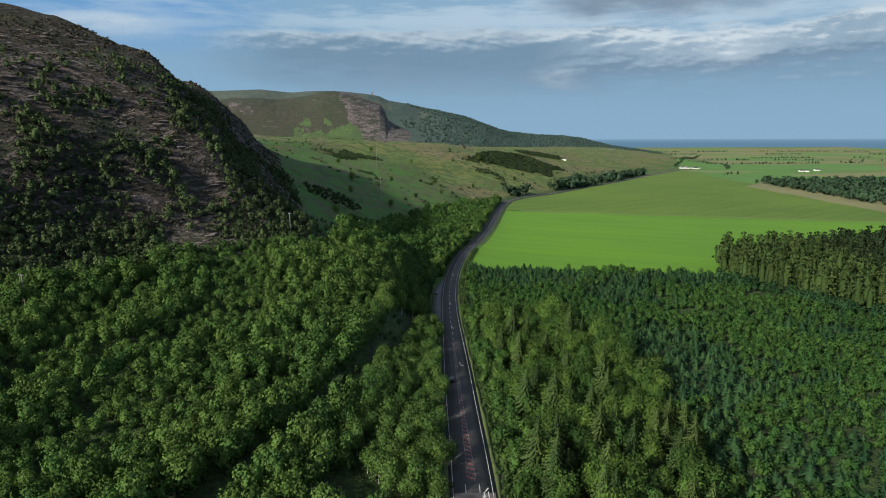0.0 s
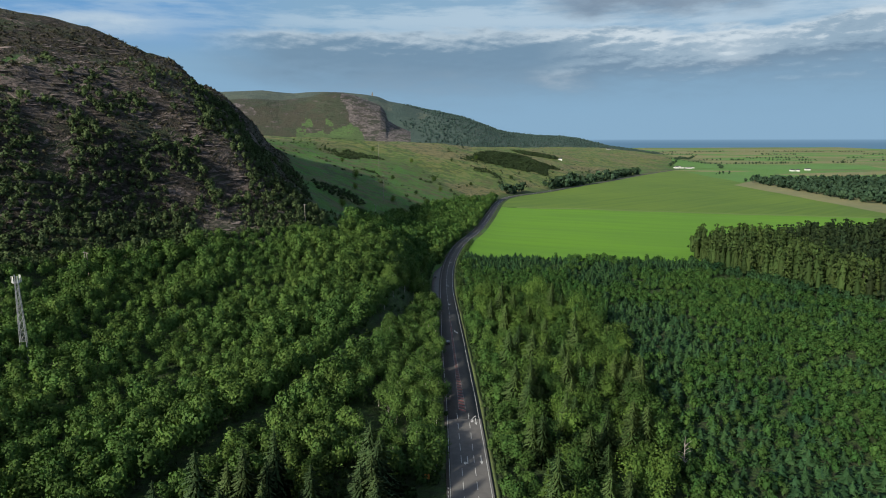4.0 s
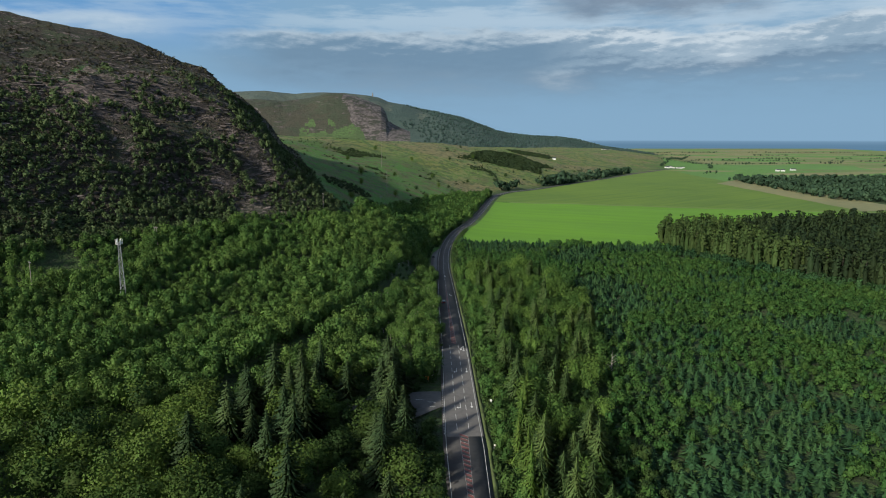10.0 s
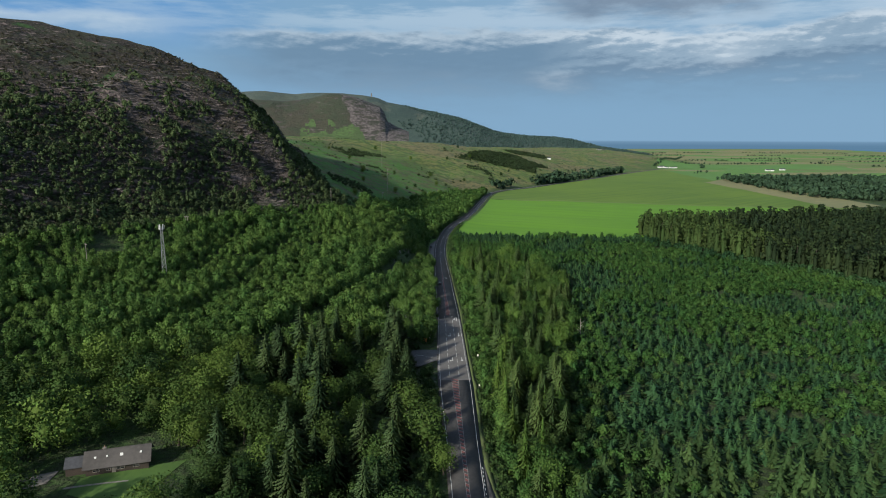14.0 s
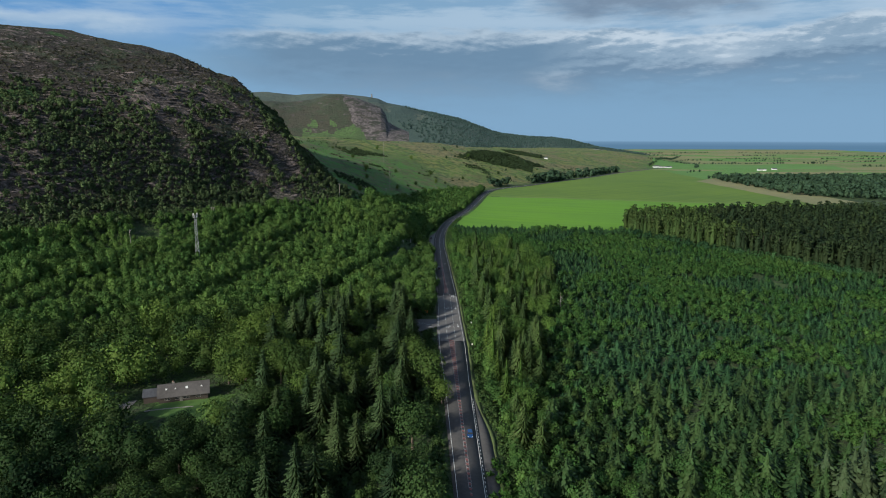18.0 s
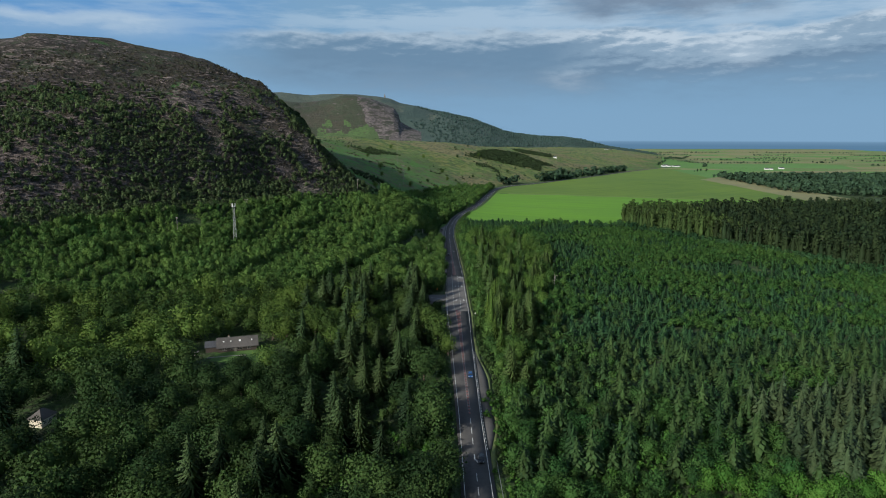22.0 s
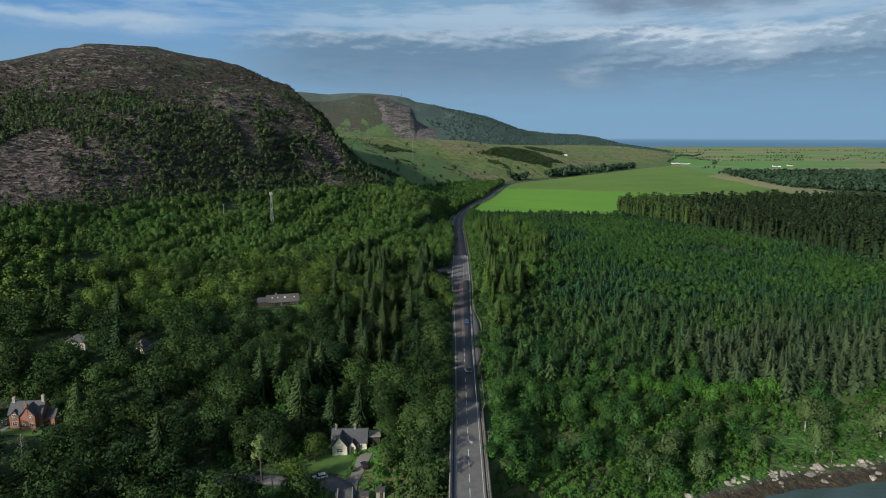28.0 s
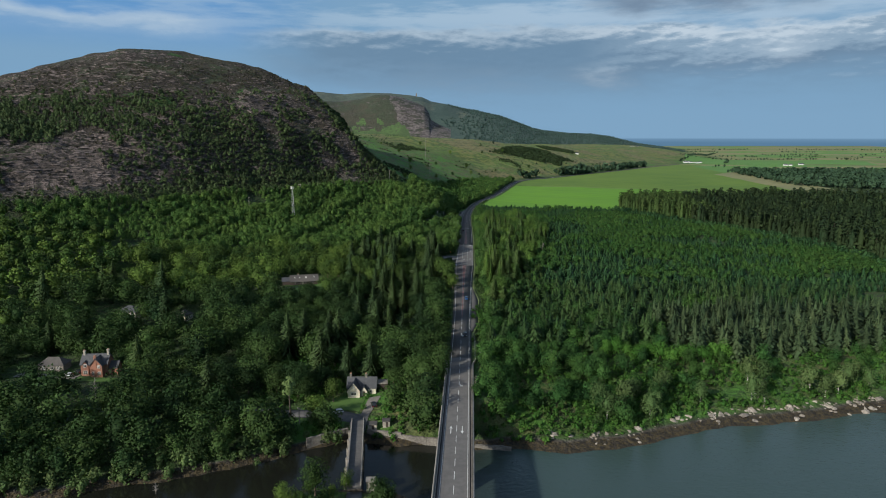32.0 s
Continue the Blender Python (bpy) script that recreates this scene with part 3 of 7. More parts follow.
M_WATER = water_material()
wx, wy = np.linspace(-700, 900, 41), np.linspace(-560, -20, 15)
WX, WY = np.meshgrid(wx, wy, indexing="ij")
structure("water", np_mesh("water", np.stack([WX, WY, np.full(WX.shape, WATER)], -1).reshape(-1, 3), grid_faces(41, 15), [M_WATER]),
          "dark rippled tidal water under the bridge", "water")

# ---- fields beyond the forest ----


def sheet(name, quad, mat, label, n=40, lift=0.35, category="field", margin=None):
    """A sheet of ground cover between four corners, lying on the ground; with a margin its first side follows the road."""
    a, b, c, d = (np.array(p, float) for p in quad)
    u, v = np.meshgrid(np.linspace(0, 1, n), np.linspace(0, 1, n), indexing="ij")
    p = (a * (1 - u)[..., None] + b * u[..., None]) * (1 - v)[..., None] + (d * (1 - u)[..., None] + c * u[..., None]) * v[..., None]
    if margin:
        yy = np.linspace(a[1], d[1], n)
        i = np.clip(np.searchsorted(LINE[:, 1], yy), 0, len(LINE) - 1)
        left = LINE[i] + NRM[i] * margin
        right = b + (c - b) * np.linspace(0, 1, n)[:, None]
        p = left[None] * (1 - u)[..., None] + right[None] * u[..., None]
    z = grid_z(p[..., 0], p[..., 1]) + lift
    return structure(name, np_mesh(name, np.concatenate([p, z[..., None]], -1).reshape(-1, 3), grid_faces(n, n), [mat], smooth=True), label, category)


def crop_material(name, colour, colour2, rows_dir, row=0.0):
    m = bpy.data.materials.new(name)
    m.use_nodes = True
    g = Nodes(m.node_tree)
    pos = g.add("ShaderNodeNewGeometry").outputs["Position"]
    s = g.add("ShaderNodeSeparateXYZ", inputs={0: pos})
    across = g.math("ADD", g.math("MULTIPLY", s.outputs[0], -rows_dir[1]), g.math("MULTIPLY", s.outputs[1], rows_dir[0]))
    along = g.math("ADD", g.math("MULTIPLY", s.outputs[0], rows_dir[0]), g.math("MULTIPLY", s.outputs[1], rows_dir[1]))
    stripes = g.noise(g.vec(g.math("MULTIPLY", across, 0.09), g.math("MULTIPLY", along, 0.004)), 1.0, 4.0)
    patch = g.noise(pos, 0.006, 3.0)
    f = g.step(g.math("ADD", g.math("MULTIPLY", stripes, 0.55), g.math("MULTIPLY", patch, 0.45)), 0.38, 0.62)
    col = g.mix(f, colour, colour2)
    # wheel tracks of the sprayer
    tram = g.math("FRACT", g.math("DIVIDE", across, 24.0))
    col = g.mix(g.math("MULTIPLY", g.step(tram, 0.04, 0.02), 0.35), col, tuple(c * 0.6 for c in colour))
    b = g.add("ShaderNodeBsdfPrincipled", inputs={"Base Color": col, "Roughness": 0.85})
    g.add("ShaderNodeOutputMaterial", inputs={0: b.outputs[0]})
    return m


M_FIELD = crop_material("bright_crop", (0.130, 0.296, 0.004), (0.104, 0.250, 0.006), (0.90, -0.42))
M_FIELD2 = crop_material("dull_crop", (0.128, 0.212, 0.010), (0.088, 0.165, 0.009), (0.75, 0.65))
M_STRAW = material("dry_grass", (0.250, 0.235, 0.100), (0.190, 0.195, 0.085), 0.06, 0.9)
M_FIELDEDGE = material("field_margin_grass", (0.165, 0.235, 0.050), (0.130, 0.200, 0.035), 0.06, 0.9)
M_GREEN = material("green_pasture", (0.110, 0.260, 0.040), (0.095, 0.210, 0.035), 0.02, 0.9)
sheet("field", [(24, 440), (480, 380), (520, 676), (84, 815)], M_FIELD, "bright green field of young crop", 50, margin=9.5)
sheet("field_1", [(84, 822), (560, 674), (735, 1830), (600, 1900)], M_FIELD2, "dull green field with faint crop rows", 50, margin=9.5)
sheet("field_edge", [(93, 806), (556, 660), (556, 672), (93, 822)], M_FIELDEDGE, "pale uncut grass between the two crops", 30, 0.6)
sheet("dry_strip", [(530, 690), (610, 720), (680, 1370), (570, 1230)], M_STRAW, "strip of dry uncut grass beside the field", 24, 0.5)
sheet("green_strip", [(620, 1300), (720, 1400), (790, 1800), (690, 1800)], M_GREEN, "green pasture beyond the field", 16, 0.5)
sheet("green_field", [(760, 2080), (1350, 1900), (1500, 2250), (860, 2420)], M_GREEN, "bright pasture on the coastal plain", 16, 0.5)

# ---- road ----


def ribbon(name, off_a, off_b, y0, y1, lift, mat, label="", parent=None, category="road", edge=0.0):
    """A strip along the road between two offsets from its middle (numbers or functions of y)."""
    sel = (LINE[:, 1] >= y0) & (LINE[:, 1] <= y1)
    p, nr = LINE[sel], NRM[sel]
    a = np.array([off_a(v) if callable(off_a) else off_a for v in p[:, 1]])
    b = np.array([off_b(v) if callable(off_b) else off_b for v in p[:, 1]])
    z = road_z(p[:, 1]) + lift
    rows = []
    for o in (a, b):
        rows.append(np.column_stack([p + nr * o[:, None], z]))
    if edge:
        rows = [rows[0] - (0, 0, edge)] + rows + [rows[1] - (0, 0, edge)]
    v = np.stack(rows, 0)
    me = np_mesh(name, v.reshape(-1, 3), grid_faces(len(rows), len(p))[:, ::-1], [mat])
    if parent is None:
        return structure(name, me, label, category)
    return mesh_part(name, me, parent, label)


def lane_l(y):
    return -np.interp(y, [-560, -60, 20, 60, 240, 330, 600], [3.55, 3.55, 4.6, 5.55, 4.9, 3.7, 3.6])


def lane_r(y):
    return np.interp(y, [-560, -60, 20, 60, 240, 330, 600], [3.55, 3.55, 4.6, 5.55, 4.9, 3.7, 3.6])


def LAY(y):
    return 3.3 * float(sstep(y, -92, -66) * sstep(y, 8, -32))


road = ribbon("road", lambda y: lane_l(y) - 1.0, lambda y: lane_r(y) + 1.0, -560, 2400, 0.0, M_ASPHALT, "dark asphalt trunk road with white and red markings", edge=0.25)
ribbon("layby", lambda y: lane_l(y) - 1.0 - 4.6 * float(sstep(y, 300, 335) * sstep(y, 412, 380)), lambda y: lane_l(y) - 1.003, 296, 416, -0.004, M_OLDASPHALT,
       "worn asphalt lay-by beside the road", category="pavement", edge=0.2)
ribbon("layby_1", lambda y: lane_r(y) + 1.003, lambda y: lane_r(y) + 1.0 + LAY(y), -88, 4, -0.004, M_ASPHALT, "asphalt lay-by with a dotted white edge", category="pavement", edge=0.2)
ribbon("verge", lambda y: lane_r(y) + 1.0 + LAY(y), lambda y: lane_r(y) + LAY(y) + 1.7 + 1.3 * float(vnoise(y, 0, 9, 5)), -100, 900, -0.10, M_VERGE, "pale green grass verge along the road", category="grass", edge=0.3)
ribbon("verge_1", lambda y: lane_l(y) - 2.6 - 1.5 * float(vnoise(y, 9, 18, 6)), lambda y: lane_l(y) - 1.0, 118, 298, -0.10, M_VERGE, "narrow grass verge along the road", category="grass", edge=0.3)
ribbon("worn_surface", lambda y: lane_l(y) + 0.3, lambda y: lane_r(y) + 0.6, 64, 152, 0.004, M_WORN, "paler worn asphalt at the junction", road)
ribbon("worn_surface", lambda y: lane_l(y) - 0.6, lambda y: lane_r(y) + 0.6, -560, -118, 0.004, M_WORN, "paler worn asphalt on the bridge", road)
for name, f in (("edge_line", lambda y: lane_l(y) - 0.08), ("edge_line", lambda y: lane_r(y) - 0.08)):
    ribbon(name, f, lambda y, f=f: f(y) + 0.15, -560, 1100, 0.012, M_PAINT, "white edge line", road)

# ---- trees ----
RNG = np.random.default_rng(7)


def leaf_tris(centre, normal, size, rng, flat=0.5):
    """One small triangle of leaves per centre, facing roughly along its normal."""
    n = len(centre)
    nr = normal + rng.normal(0, flat, (n, 3))
    nr /= np.linalg.norm(nr, axis=1)[:, None]
    t = np.cross(nr, rng.normal(0, 1, (n, 3)))
    t /= np.linalg.norm(t, axis=1)[:, None] + 1e-9
    b = np.cross(nr, t)
    s = (size * rng.uniform(0.7, 1.35, n))[:, None]
    v = np.stack([centre + t * s, centre - t * s * 0.5 + b * s * 0.85, centre - t * s * 0.5 - b * s * 0.85], 1)
    soft = normal * 0.95 + nr * 0.30 + (0, 0, 0.12)
    return v.reshape(-1, 3), np.arange(n * 3).reshape(-1, 3), np.repeat(soft, 3, 0)


def blob(centre, radii, rng, rough=0.2):
    """A small lumpy core of 20 faces that fills a crown's inside."""
    p = (1 + 5 ** 0.5) / 2
    v = np.array([(-1, p, 0), (1, p, 0), (-1, -p, 0), (1, -p, 0), (0, -1, p), (0, 1, p), (0, -1, -p), (0, 1, -p), (p, 0, -1), (p, 0, 1), (-p, 0, -1), (-p, 0, 1)], float)
    f = np.array([(0, 11, 5), (0, 5, 1), (0, 1, 7), (0, 7, 10), (0, 10, 11), (1, 5, 9), (5, 11, 4), (11, 10, 2), (10, 7, 6), (7, 1, 8),
                  (3, 9, 4), (3, 4, 2), (3, 2, 6), (3, 6, 8), (3, 8, 9), (4, 9, 5), (2, 4, 11), (6, 2, 10), (8, 6, 7), (9, 8, 1)])
    v = v / np.linalg.norm(v[0]) * (1 + rng.uniform(-rough, rough, (12, 1)))
    return v * radii + centre, f, v.copy()


def tube(points, radii, sides=5):
    """A tapered round stem along points."""
    points = np.asarray(points, float)
    rings = []
    for i, (p, r) in enumerate(zip(points, radii)):
        d = points[min(i + 1, len(points) - 1)] - points[max(i - 1, 0)]
        d /= np.linalg.norm(d) + 1e-9
        u = np.cross(d, (0.3, 0.9, 0.1))
        u /= np.linalg.norm(u)
        w = np.cross(d, u)
        a = np.linspace(0, 2 * np.pi, sides, endpoint=False)
        rings.append(p + r * (np.cos(a)[:, None] * u + np.sin(a)[:, None] * w))
    n = len(points)
    f = []
    for i in range(n - 1):
        for k in range(sides):
            a, b = i * sides + k, i * sides + (k + 1) % sides
            f += [(a, b, b + sides), (a, b + sides, a + sides)]
    mid = np.repeat(points, sides, 0)
    return np.vstack(rings), np.array(f), np.vstack(rings) - mid + 1e-4


def merge(pieces):
    vs, fs, ns, o = [], [], [], 0
    for v, f, n in pieces:
        vs.append(v), fs.append(f + o), ns.append(n / (np.linalg.norm(n, axis=1)[:, None] + 1e-9))
        o += len(v)
    return np.vstack(vs), np.vstack(fs), np.vstack(ns)


def crown_broad(rng, height, radius, bottom, leaves, size, lobes=7, core=True):
    """A rounded crown of lobes, each covered with leaf clumps."""
    pieces = []
    mid = (height + bottom) / 2
    half = (height - bottom) / 2
    cs, rs = [], []
    for k in range(lobes):
        a, r = rng.uniform(0, 2 * np.pi), radius * (0.62 * rng.uniform(0.35, 1.0) if k else 0)
        zz = mid + half * (rng.uniform(-0.55, 0.5) if k else 0.45)
        lr = radius * rng.uniform(0.42, 0.68)
        cs.append((r * np.cos(a), r * np.sin(a), min(zz, height - lr * 0.8))), rs.append(lr)
    cs, rs = np.array(cs), np.array(rs)
    pick = rng.choice(lobes, leaves, p=rs ** 2 / np.sum(rs ** 2))
    d = rng.normal(0, 1, (leaves, 3))
    d[:, 2] = d[:, 2] * 0.8 + 0.35
    d /= np.linalg.norm(d, axis=1)[:, None]
    c = cs[pick] + d * rs[pick][:, None] * rng.uniform(0.78, 1.08, (leaves, 1)) * (1, 1, 1.15)
    pieces.append(leaf_tris(c, d, np.full(leaves, size), rng))
    if core:
        pieces.append(blob((0, 0, mid - half * 0.05), np.array((radius * 0.46, radius * 0.46, half * 0.55)), rng))
    return merge(pieces)


def crown_conifer(rng, height, radius, bottom, whorls, per, droop=0.35, size=0.5, power=1.0, fans=2):
    """Whorls of drooping boughs, long below and short at the tip; each bough is a fan of small blades."""
    vs, fs, ns = [], [], []
    o = 0
    for w in range(whorls):
        t = (w + rng.uniform(0, 0.6)) / whorls
        z = bottom + (height - bottom) * t
        r = radius * (1 - t) ** power * rng.uniform(0.72, 1.2) + 0.12
        n = max(4, int(per * (1 - 0.55 * t)))
        a0 = rng.uniform(0, 2 * np.pi)
        for k in range(n):
            a = a0 + 2 * np.pi * k / n + rng.uniform(-0.2, 0.2)
            rr = r * rng.uniform(0.75, 1.15)
            tip = np.array((rr * np.cos(a), rr * np.sin(a), z - rr * droop * rng.uniform(0.5, 1.3)))
            inn = np.array((0.05 * np.cos(a), 0.05 * np.sin(a), z + 0.12 * rr))
            side = np.array((-np.sin(a), np.cos(a), 0.0))
            for q in range(fans):
                f0, f1 = q / fans * 0.85, (q + 1) / fans
                p0, p1 = inn + (tip - inn) * f0, inn + (tip - inn) * f1
                wd = size * rr * (0.42 if q else 0.30) + 0.06
                up = np.array((0, 0, wd * rng.uniform(-0.3, 0.5)))
                mid = p0 * 0.45 + p1 * 0.55
                vs += [p0, mid + side * wd + up, p1, mid - side * wd - up * 0.6]
                fs += [(o, o + 2, o + 1), (o, o + 3, o + 2)]
                out = np.array((np.cos(a), np.sin(a), 0.75)) + rng.normal(0, 0.45, 3)
                ns += [out * (1, 1, 1.6), out + side * 0.5, out, out - side * 0.5]
                o += 4
    # dark stem-side core
    core = tube([(0, 0, bottom), (0, 0, bottom + (height - bottom) * 0.55), (0, 0, height)], [radius * 0.42, radius * 0.24, 0.03], 5)
    return merge([(np.array(vs), np.array(fs), np.array(ns)), core])


def crown_spruce(rng, height, radius, bottom, whorls, per, power=0.9):
    """A single spruce: tiers of boughs, each a spine with pairs of hanging twigs."""
    vs, ns = [], []
    for w in range(whorls):
        t = (w + rng.uniform(0, 0.7)) / whorls
        z = bottom + (height - bottom) * t
        r = radius * (1 - t) ** power * rng.uniform(0.70, 1.18) + 0.15
        n = max(5, int(per * (1 - 0.6 * t)))
        a0 = rng.uniform(0, 2 * np.pi)
        for k in range(n):
            a = a0 + 2 * np.pi * k / n + rng.uniform(-0.25, 0.25)
            rr = r * rng.uniform(0.6, 1.12)
            d, side = np.array((np.cos(a), np.sin(a), 0.0)), np.array((-np.sin(a), np.cos(a), 0.0))
            drop = rng.uniform(0.22, 0.5) * rr
            pairs = 5 if rr > 1.6 else 3
            for q in range(pairs):
                u0, u1 = 0.12 + 0.80 * q / pairs, 0.12 + 0.88 * (q + 1) / pairs
                p0 = d * rr * u0 + (0, 0, z - drop * u0 * (1.25 - 0.35 * u0))
                p1 = d * rr * u1 + (0, 0, z - drop * u1 * (1.25 - 0.35 * u1))
                wd = (0.10 + 0.20 * rr * (1 - 0.65 * u0)) * rng.uniform(0.75, 1.25)
                for sg in (-1, 1):
                    tip = p0 * 0.25 + p1 * 0.75 + side * sg * wd - (0, 0, wd * rng.uniform(0.15, 0.7))
                    vs += [p0, p1, tip]
                    out = d * 0.8 + side * sg * 0.4 + (0, 0, 0.75) + rng.normal(0, 0.22, 3)
                    ns += [out, out, out - (0, 0, 0.25)]
    v = np.array(vs)
    core = tube([(0, 0, bottom), (0, 0, bottom + (height - bottom) * 0.55), (0, 0, height)], [radius * 0.36, radius * 0.20, 0.03], 5)
    return merge([(v, np.arange(len(v)).reshape(-1, 3), np.array(ns)), core])


def crown_pine(rng, height, radius, bottom, leaves, size):
    """Irregular flat-topped pads of needles on a bare stem."""
    pieces = []
    pads = 6
    for k in range(pads):
        a = rng.uniform(0, 2 * np.pi)
        t = k / (pads - 1)
        r = radius * (0.55 * (1 - t) + 0.1) * rng.uniform(0.6, 1.2)
        c = np.array((r * np.cos(a), r * np.sin(a), bottom + (height - bottom) * t * 0.9))
        n = leaves // pads
        d = rng.normal(0, 1, (n, 3))
        d[:, 2] = np.abs(d[:, 2]) * 0.9
        d /= np.linalg.norm(d, axis=1)[:, None]
        pr = radius * (0.66 - 0.20 * t)
        pieces.append(leaf_tris(c + d * pr * (1, 1, 0.75), d, np.full(n, size), rng, 0.6))
    stem = tube([(0, 0, bottom - 0.5), (0, 0, (bottom + height) / 2), (0, 0, height - 0.6)], [radius * 0.40, radius * 0.46, 0.1], 6)
    return merge(pieces + [stem])


def stuff_mesh(name, templates, x, y, scale, mats, sink=0.15, stretch=None, trunk=None, z=None, ang=None):
    """Many small plants joined into one mesh: templates turned and scaled at each place."""
    n = len(x)
    z = grid_z(x, y) - sink if z is None else z
    which = RNG.integers(0, len(templates), n)
    ang = RNG.uniform(0, 2 * np.pi, n) if ang is None else ang
    tint = RNG.uniform(0, 1, n)
    stretch = np.ones(n) if stretch is None else stretch
    V, F, T, N = [], [], [], []
    o = 0
    for k, (tv, tf, tn) in enumerate(templates):
        idx = np.nonzero(which == k)[0]
        if not len(idx):
            continue
        c, s = np.cos(ang[idx])[:, None], np.sin(ang[idx])[:, None]
        sc = scale[idx][:, None]
        vx = (tv[None, :, 0] * c - tv[None, :, 1] * s) * sc + x[idx][:, None]
        vy = (tv[None, :, 0] * s + tv[None, :, 1] * c) * sc + y[idx][:, None]
        vz = tv[None, :, 2] * sc * stretch[idx][:, None] + z[idx][:, None]
        V.append(np.stack([vx, vy, vz], -1).reshape(-1, 3))
        F.append((tf[None] + (np.arange(len(idx)) * len(tv))[:, None, None] + o).reshape(-1, 3))
        T.append(np.repeat(tint[idx], len(tv)))
        N.append(np.stack([tn[None, :, 0] * c - tn[None, :, 1] * s, tn[None, :, 0] * s + tn[None, :, 1] * c, np.broadcast_to(tn[None, :, 2], vx.shape)], -1).reshape(-1, 3))
        o += len(idx) * len(tv)
    return np_mesh(name, np.vstack(V), np.vstack(F), mats, None, {"tint": np.concatenate(T)}, normals=np.vstack(N))


def stuff(name, label, category, *args, **kw):
    return tagged(new(name, stuff_mesh(name, *args, **kw)), label, category, kind="stuff")


def scatter(x0, x1, y0, y1, gap, jitter=0.42):
    """A loose grid of places."""
    xs, ys = np.meshgrid(np.arange(x0, x1, gap), np.arange(y0, y1, gap), indexing="ij")
    xs = xs + (np.arange(ys.shape[1]) % 2 * gap / 2)[None, :]
    return (xs + RNG.uniform(-jitter, jitter, xs.shape) * gap).ravel(), (ys + RNG.uniform(-jitter, jitter, ys.shape) * gap).ravel()


# open places where no tree stands: houses, drives, lawns, side road
CLEAR = [((-92, -6), (22, 15)), ((-37, -147), (9, 9)), ((-28, -164), (4, 8)), ((-19, -166), (5, 3)), ((-26, -147), (3.5, 9)), ((-150, -130), (12, 9)), ((-170, -130), (10, 7)), ((-166, -60), (8, 7)),
         ((38, -133), (5, 5)), ((112, -131), (12, 5)), ((-137, -62), (7, 7)), ((-135, -70), (7, 6)), ((-60, -159), (17, 5)), ((-52, -159), (10, 9)), ((-150, -137), (20, 6)), ((-89, -12), (15, 10)), ((-42, -158), (12, 5)), ((-32, -160), (7, 6)), ((-21, -166), (6, 4)), ((-25, -150), (3.5, 9)), ((-8.5, 94), (6, 12)), ((-31, 147), (8, 11)), ((-131, -153), (5, 6)), ((-54, -161), (6, 7)), ((-219, 38), (9, 12)), ((-184, 178), (8, 12))]


def road_clear(lat, y):
    lim_r = np.interp(y, [-172, -125, -95, -80, -15, 5, 60, 240, 600], [6.8, 7.2, 7.8, 10.8, 11, 8.2, 8.4, 7.8, 6.6]) + 1.0
    lim_l = np.where((y > 300) & (y < 412), 12.5, np.where((y > 66) & (y < 114), np.maximum(7.8, 14.5 - np.abs(y - 94) * 0.36), np.where(y < -90, 6.8, 7.6)))
    return (lat > lim_r) | (lat < -lim_l)


def open_ground(x, y, margin=0.0):
    ok = np.ones(len(x), bool)
    for (cx, cy), (rx, ry) in CLEAR:
        ok &= ((x - cx) / (rx + margin)) ** 2 + ((y - cy) / (ry + margin)) ** 2 > 1
    return ok


def off_road(x, y):
    lat, _ = lateral(x, y)
    return road_clear(lat, y) & (y - shore_y(x) > np.where(x < 0, 1.5, 8.0))


RIDE = np.array([(-82, 70), (-78, 100), (-72, 120), (-66, 138), (-60, 152), (-51, 176), (-43, 200), (-36, 228), (-29, 256), (-22, 300)], float)


def ride_dist(x, y):
    return np.where(y < 302, np.abs(x - np.interp(y, RIDE[:, 1], RIDE[:, 0])), 99.0)


def birch_line(x):
    """Southern edge of the birch wood, where the older wood begins."""
    return np.interp(x, [-330, -175, -132, -100, -79, -55, -38, -25, -8], [40, 42, 64, 78, 84, 103, 116, 114, 112])


def tall_edge(y):
    """Eastern edge of the strip of tall trees east of the road, from the road's middle."""
    return np.interp(y, [-60, -15, 40, 100, 204, 280, 330], [22, 26, 37, 52, 73, 80, 60])


PINE_EDGE = [(176, 410), (200, 350), (226, 300), (254, 250), (274, 205), (292, 150), (310, 30), (640, 30), (640, 500), (420, 522), (250, 492), (190, 460)]

# --- templates for the stands
r0 = np.random.default_rng(11)
T_BIRCH = [crown_broad(r0, r0.uniform(6.8, 8.4), r0.uniform(2.3, 2.8), 1.0, 330, 0.33, 12) for _ in range(9)]
T_BROAD = [crown_broad(r0, r0.uniform(9, 13), r0.uniform(3.9, 5.0), 1.2, 800, 0.37, 18) for _ in range(8)]
T_SITKA = [crown_conifer(r0, r0.uniform(3.4, 4.6), r0.uniform(2.2, 3.0), 0.0, 8, 9, 0.10, 0.60, r0.uniform(0.55, 0.8), 1) for _ in range(9)]
T_SPRUCE = [crown_conifer(r0, r0.uniform(11, 15), r0.uniform(4.2, 5.4), 0.6, 13, 11, 0.42, 0.45, r0.uniform(0.55, 0.75), 2) for _ in range(6)]
T_PINE = [crown_pine(r0, r0.uniform(18.5, 21), r0.uniform(3.4, 4.2), 6.0, 115, 0.87) for _ in range(7)]
T_BELT = [crown_broad(r0, r0.uniform(7, 9), r0.uniform(2.8, 3.5), 0.8, 200, 0.55, 11) for _ in range(7)]
T_SHRUB = [crown_broad(r0, 2.6, 1.7, 0.0, 44, 0.48, 4) for _ in range(6)]
T_GORSE = [crown_broad(r0, 2.2, 2.6, -0.4, 40, 0.62, 4) for _ in range(5)]
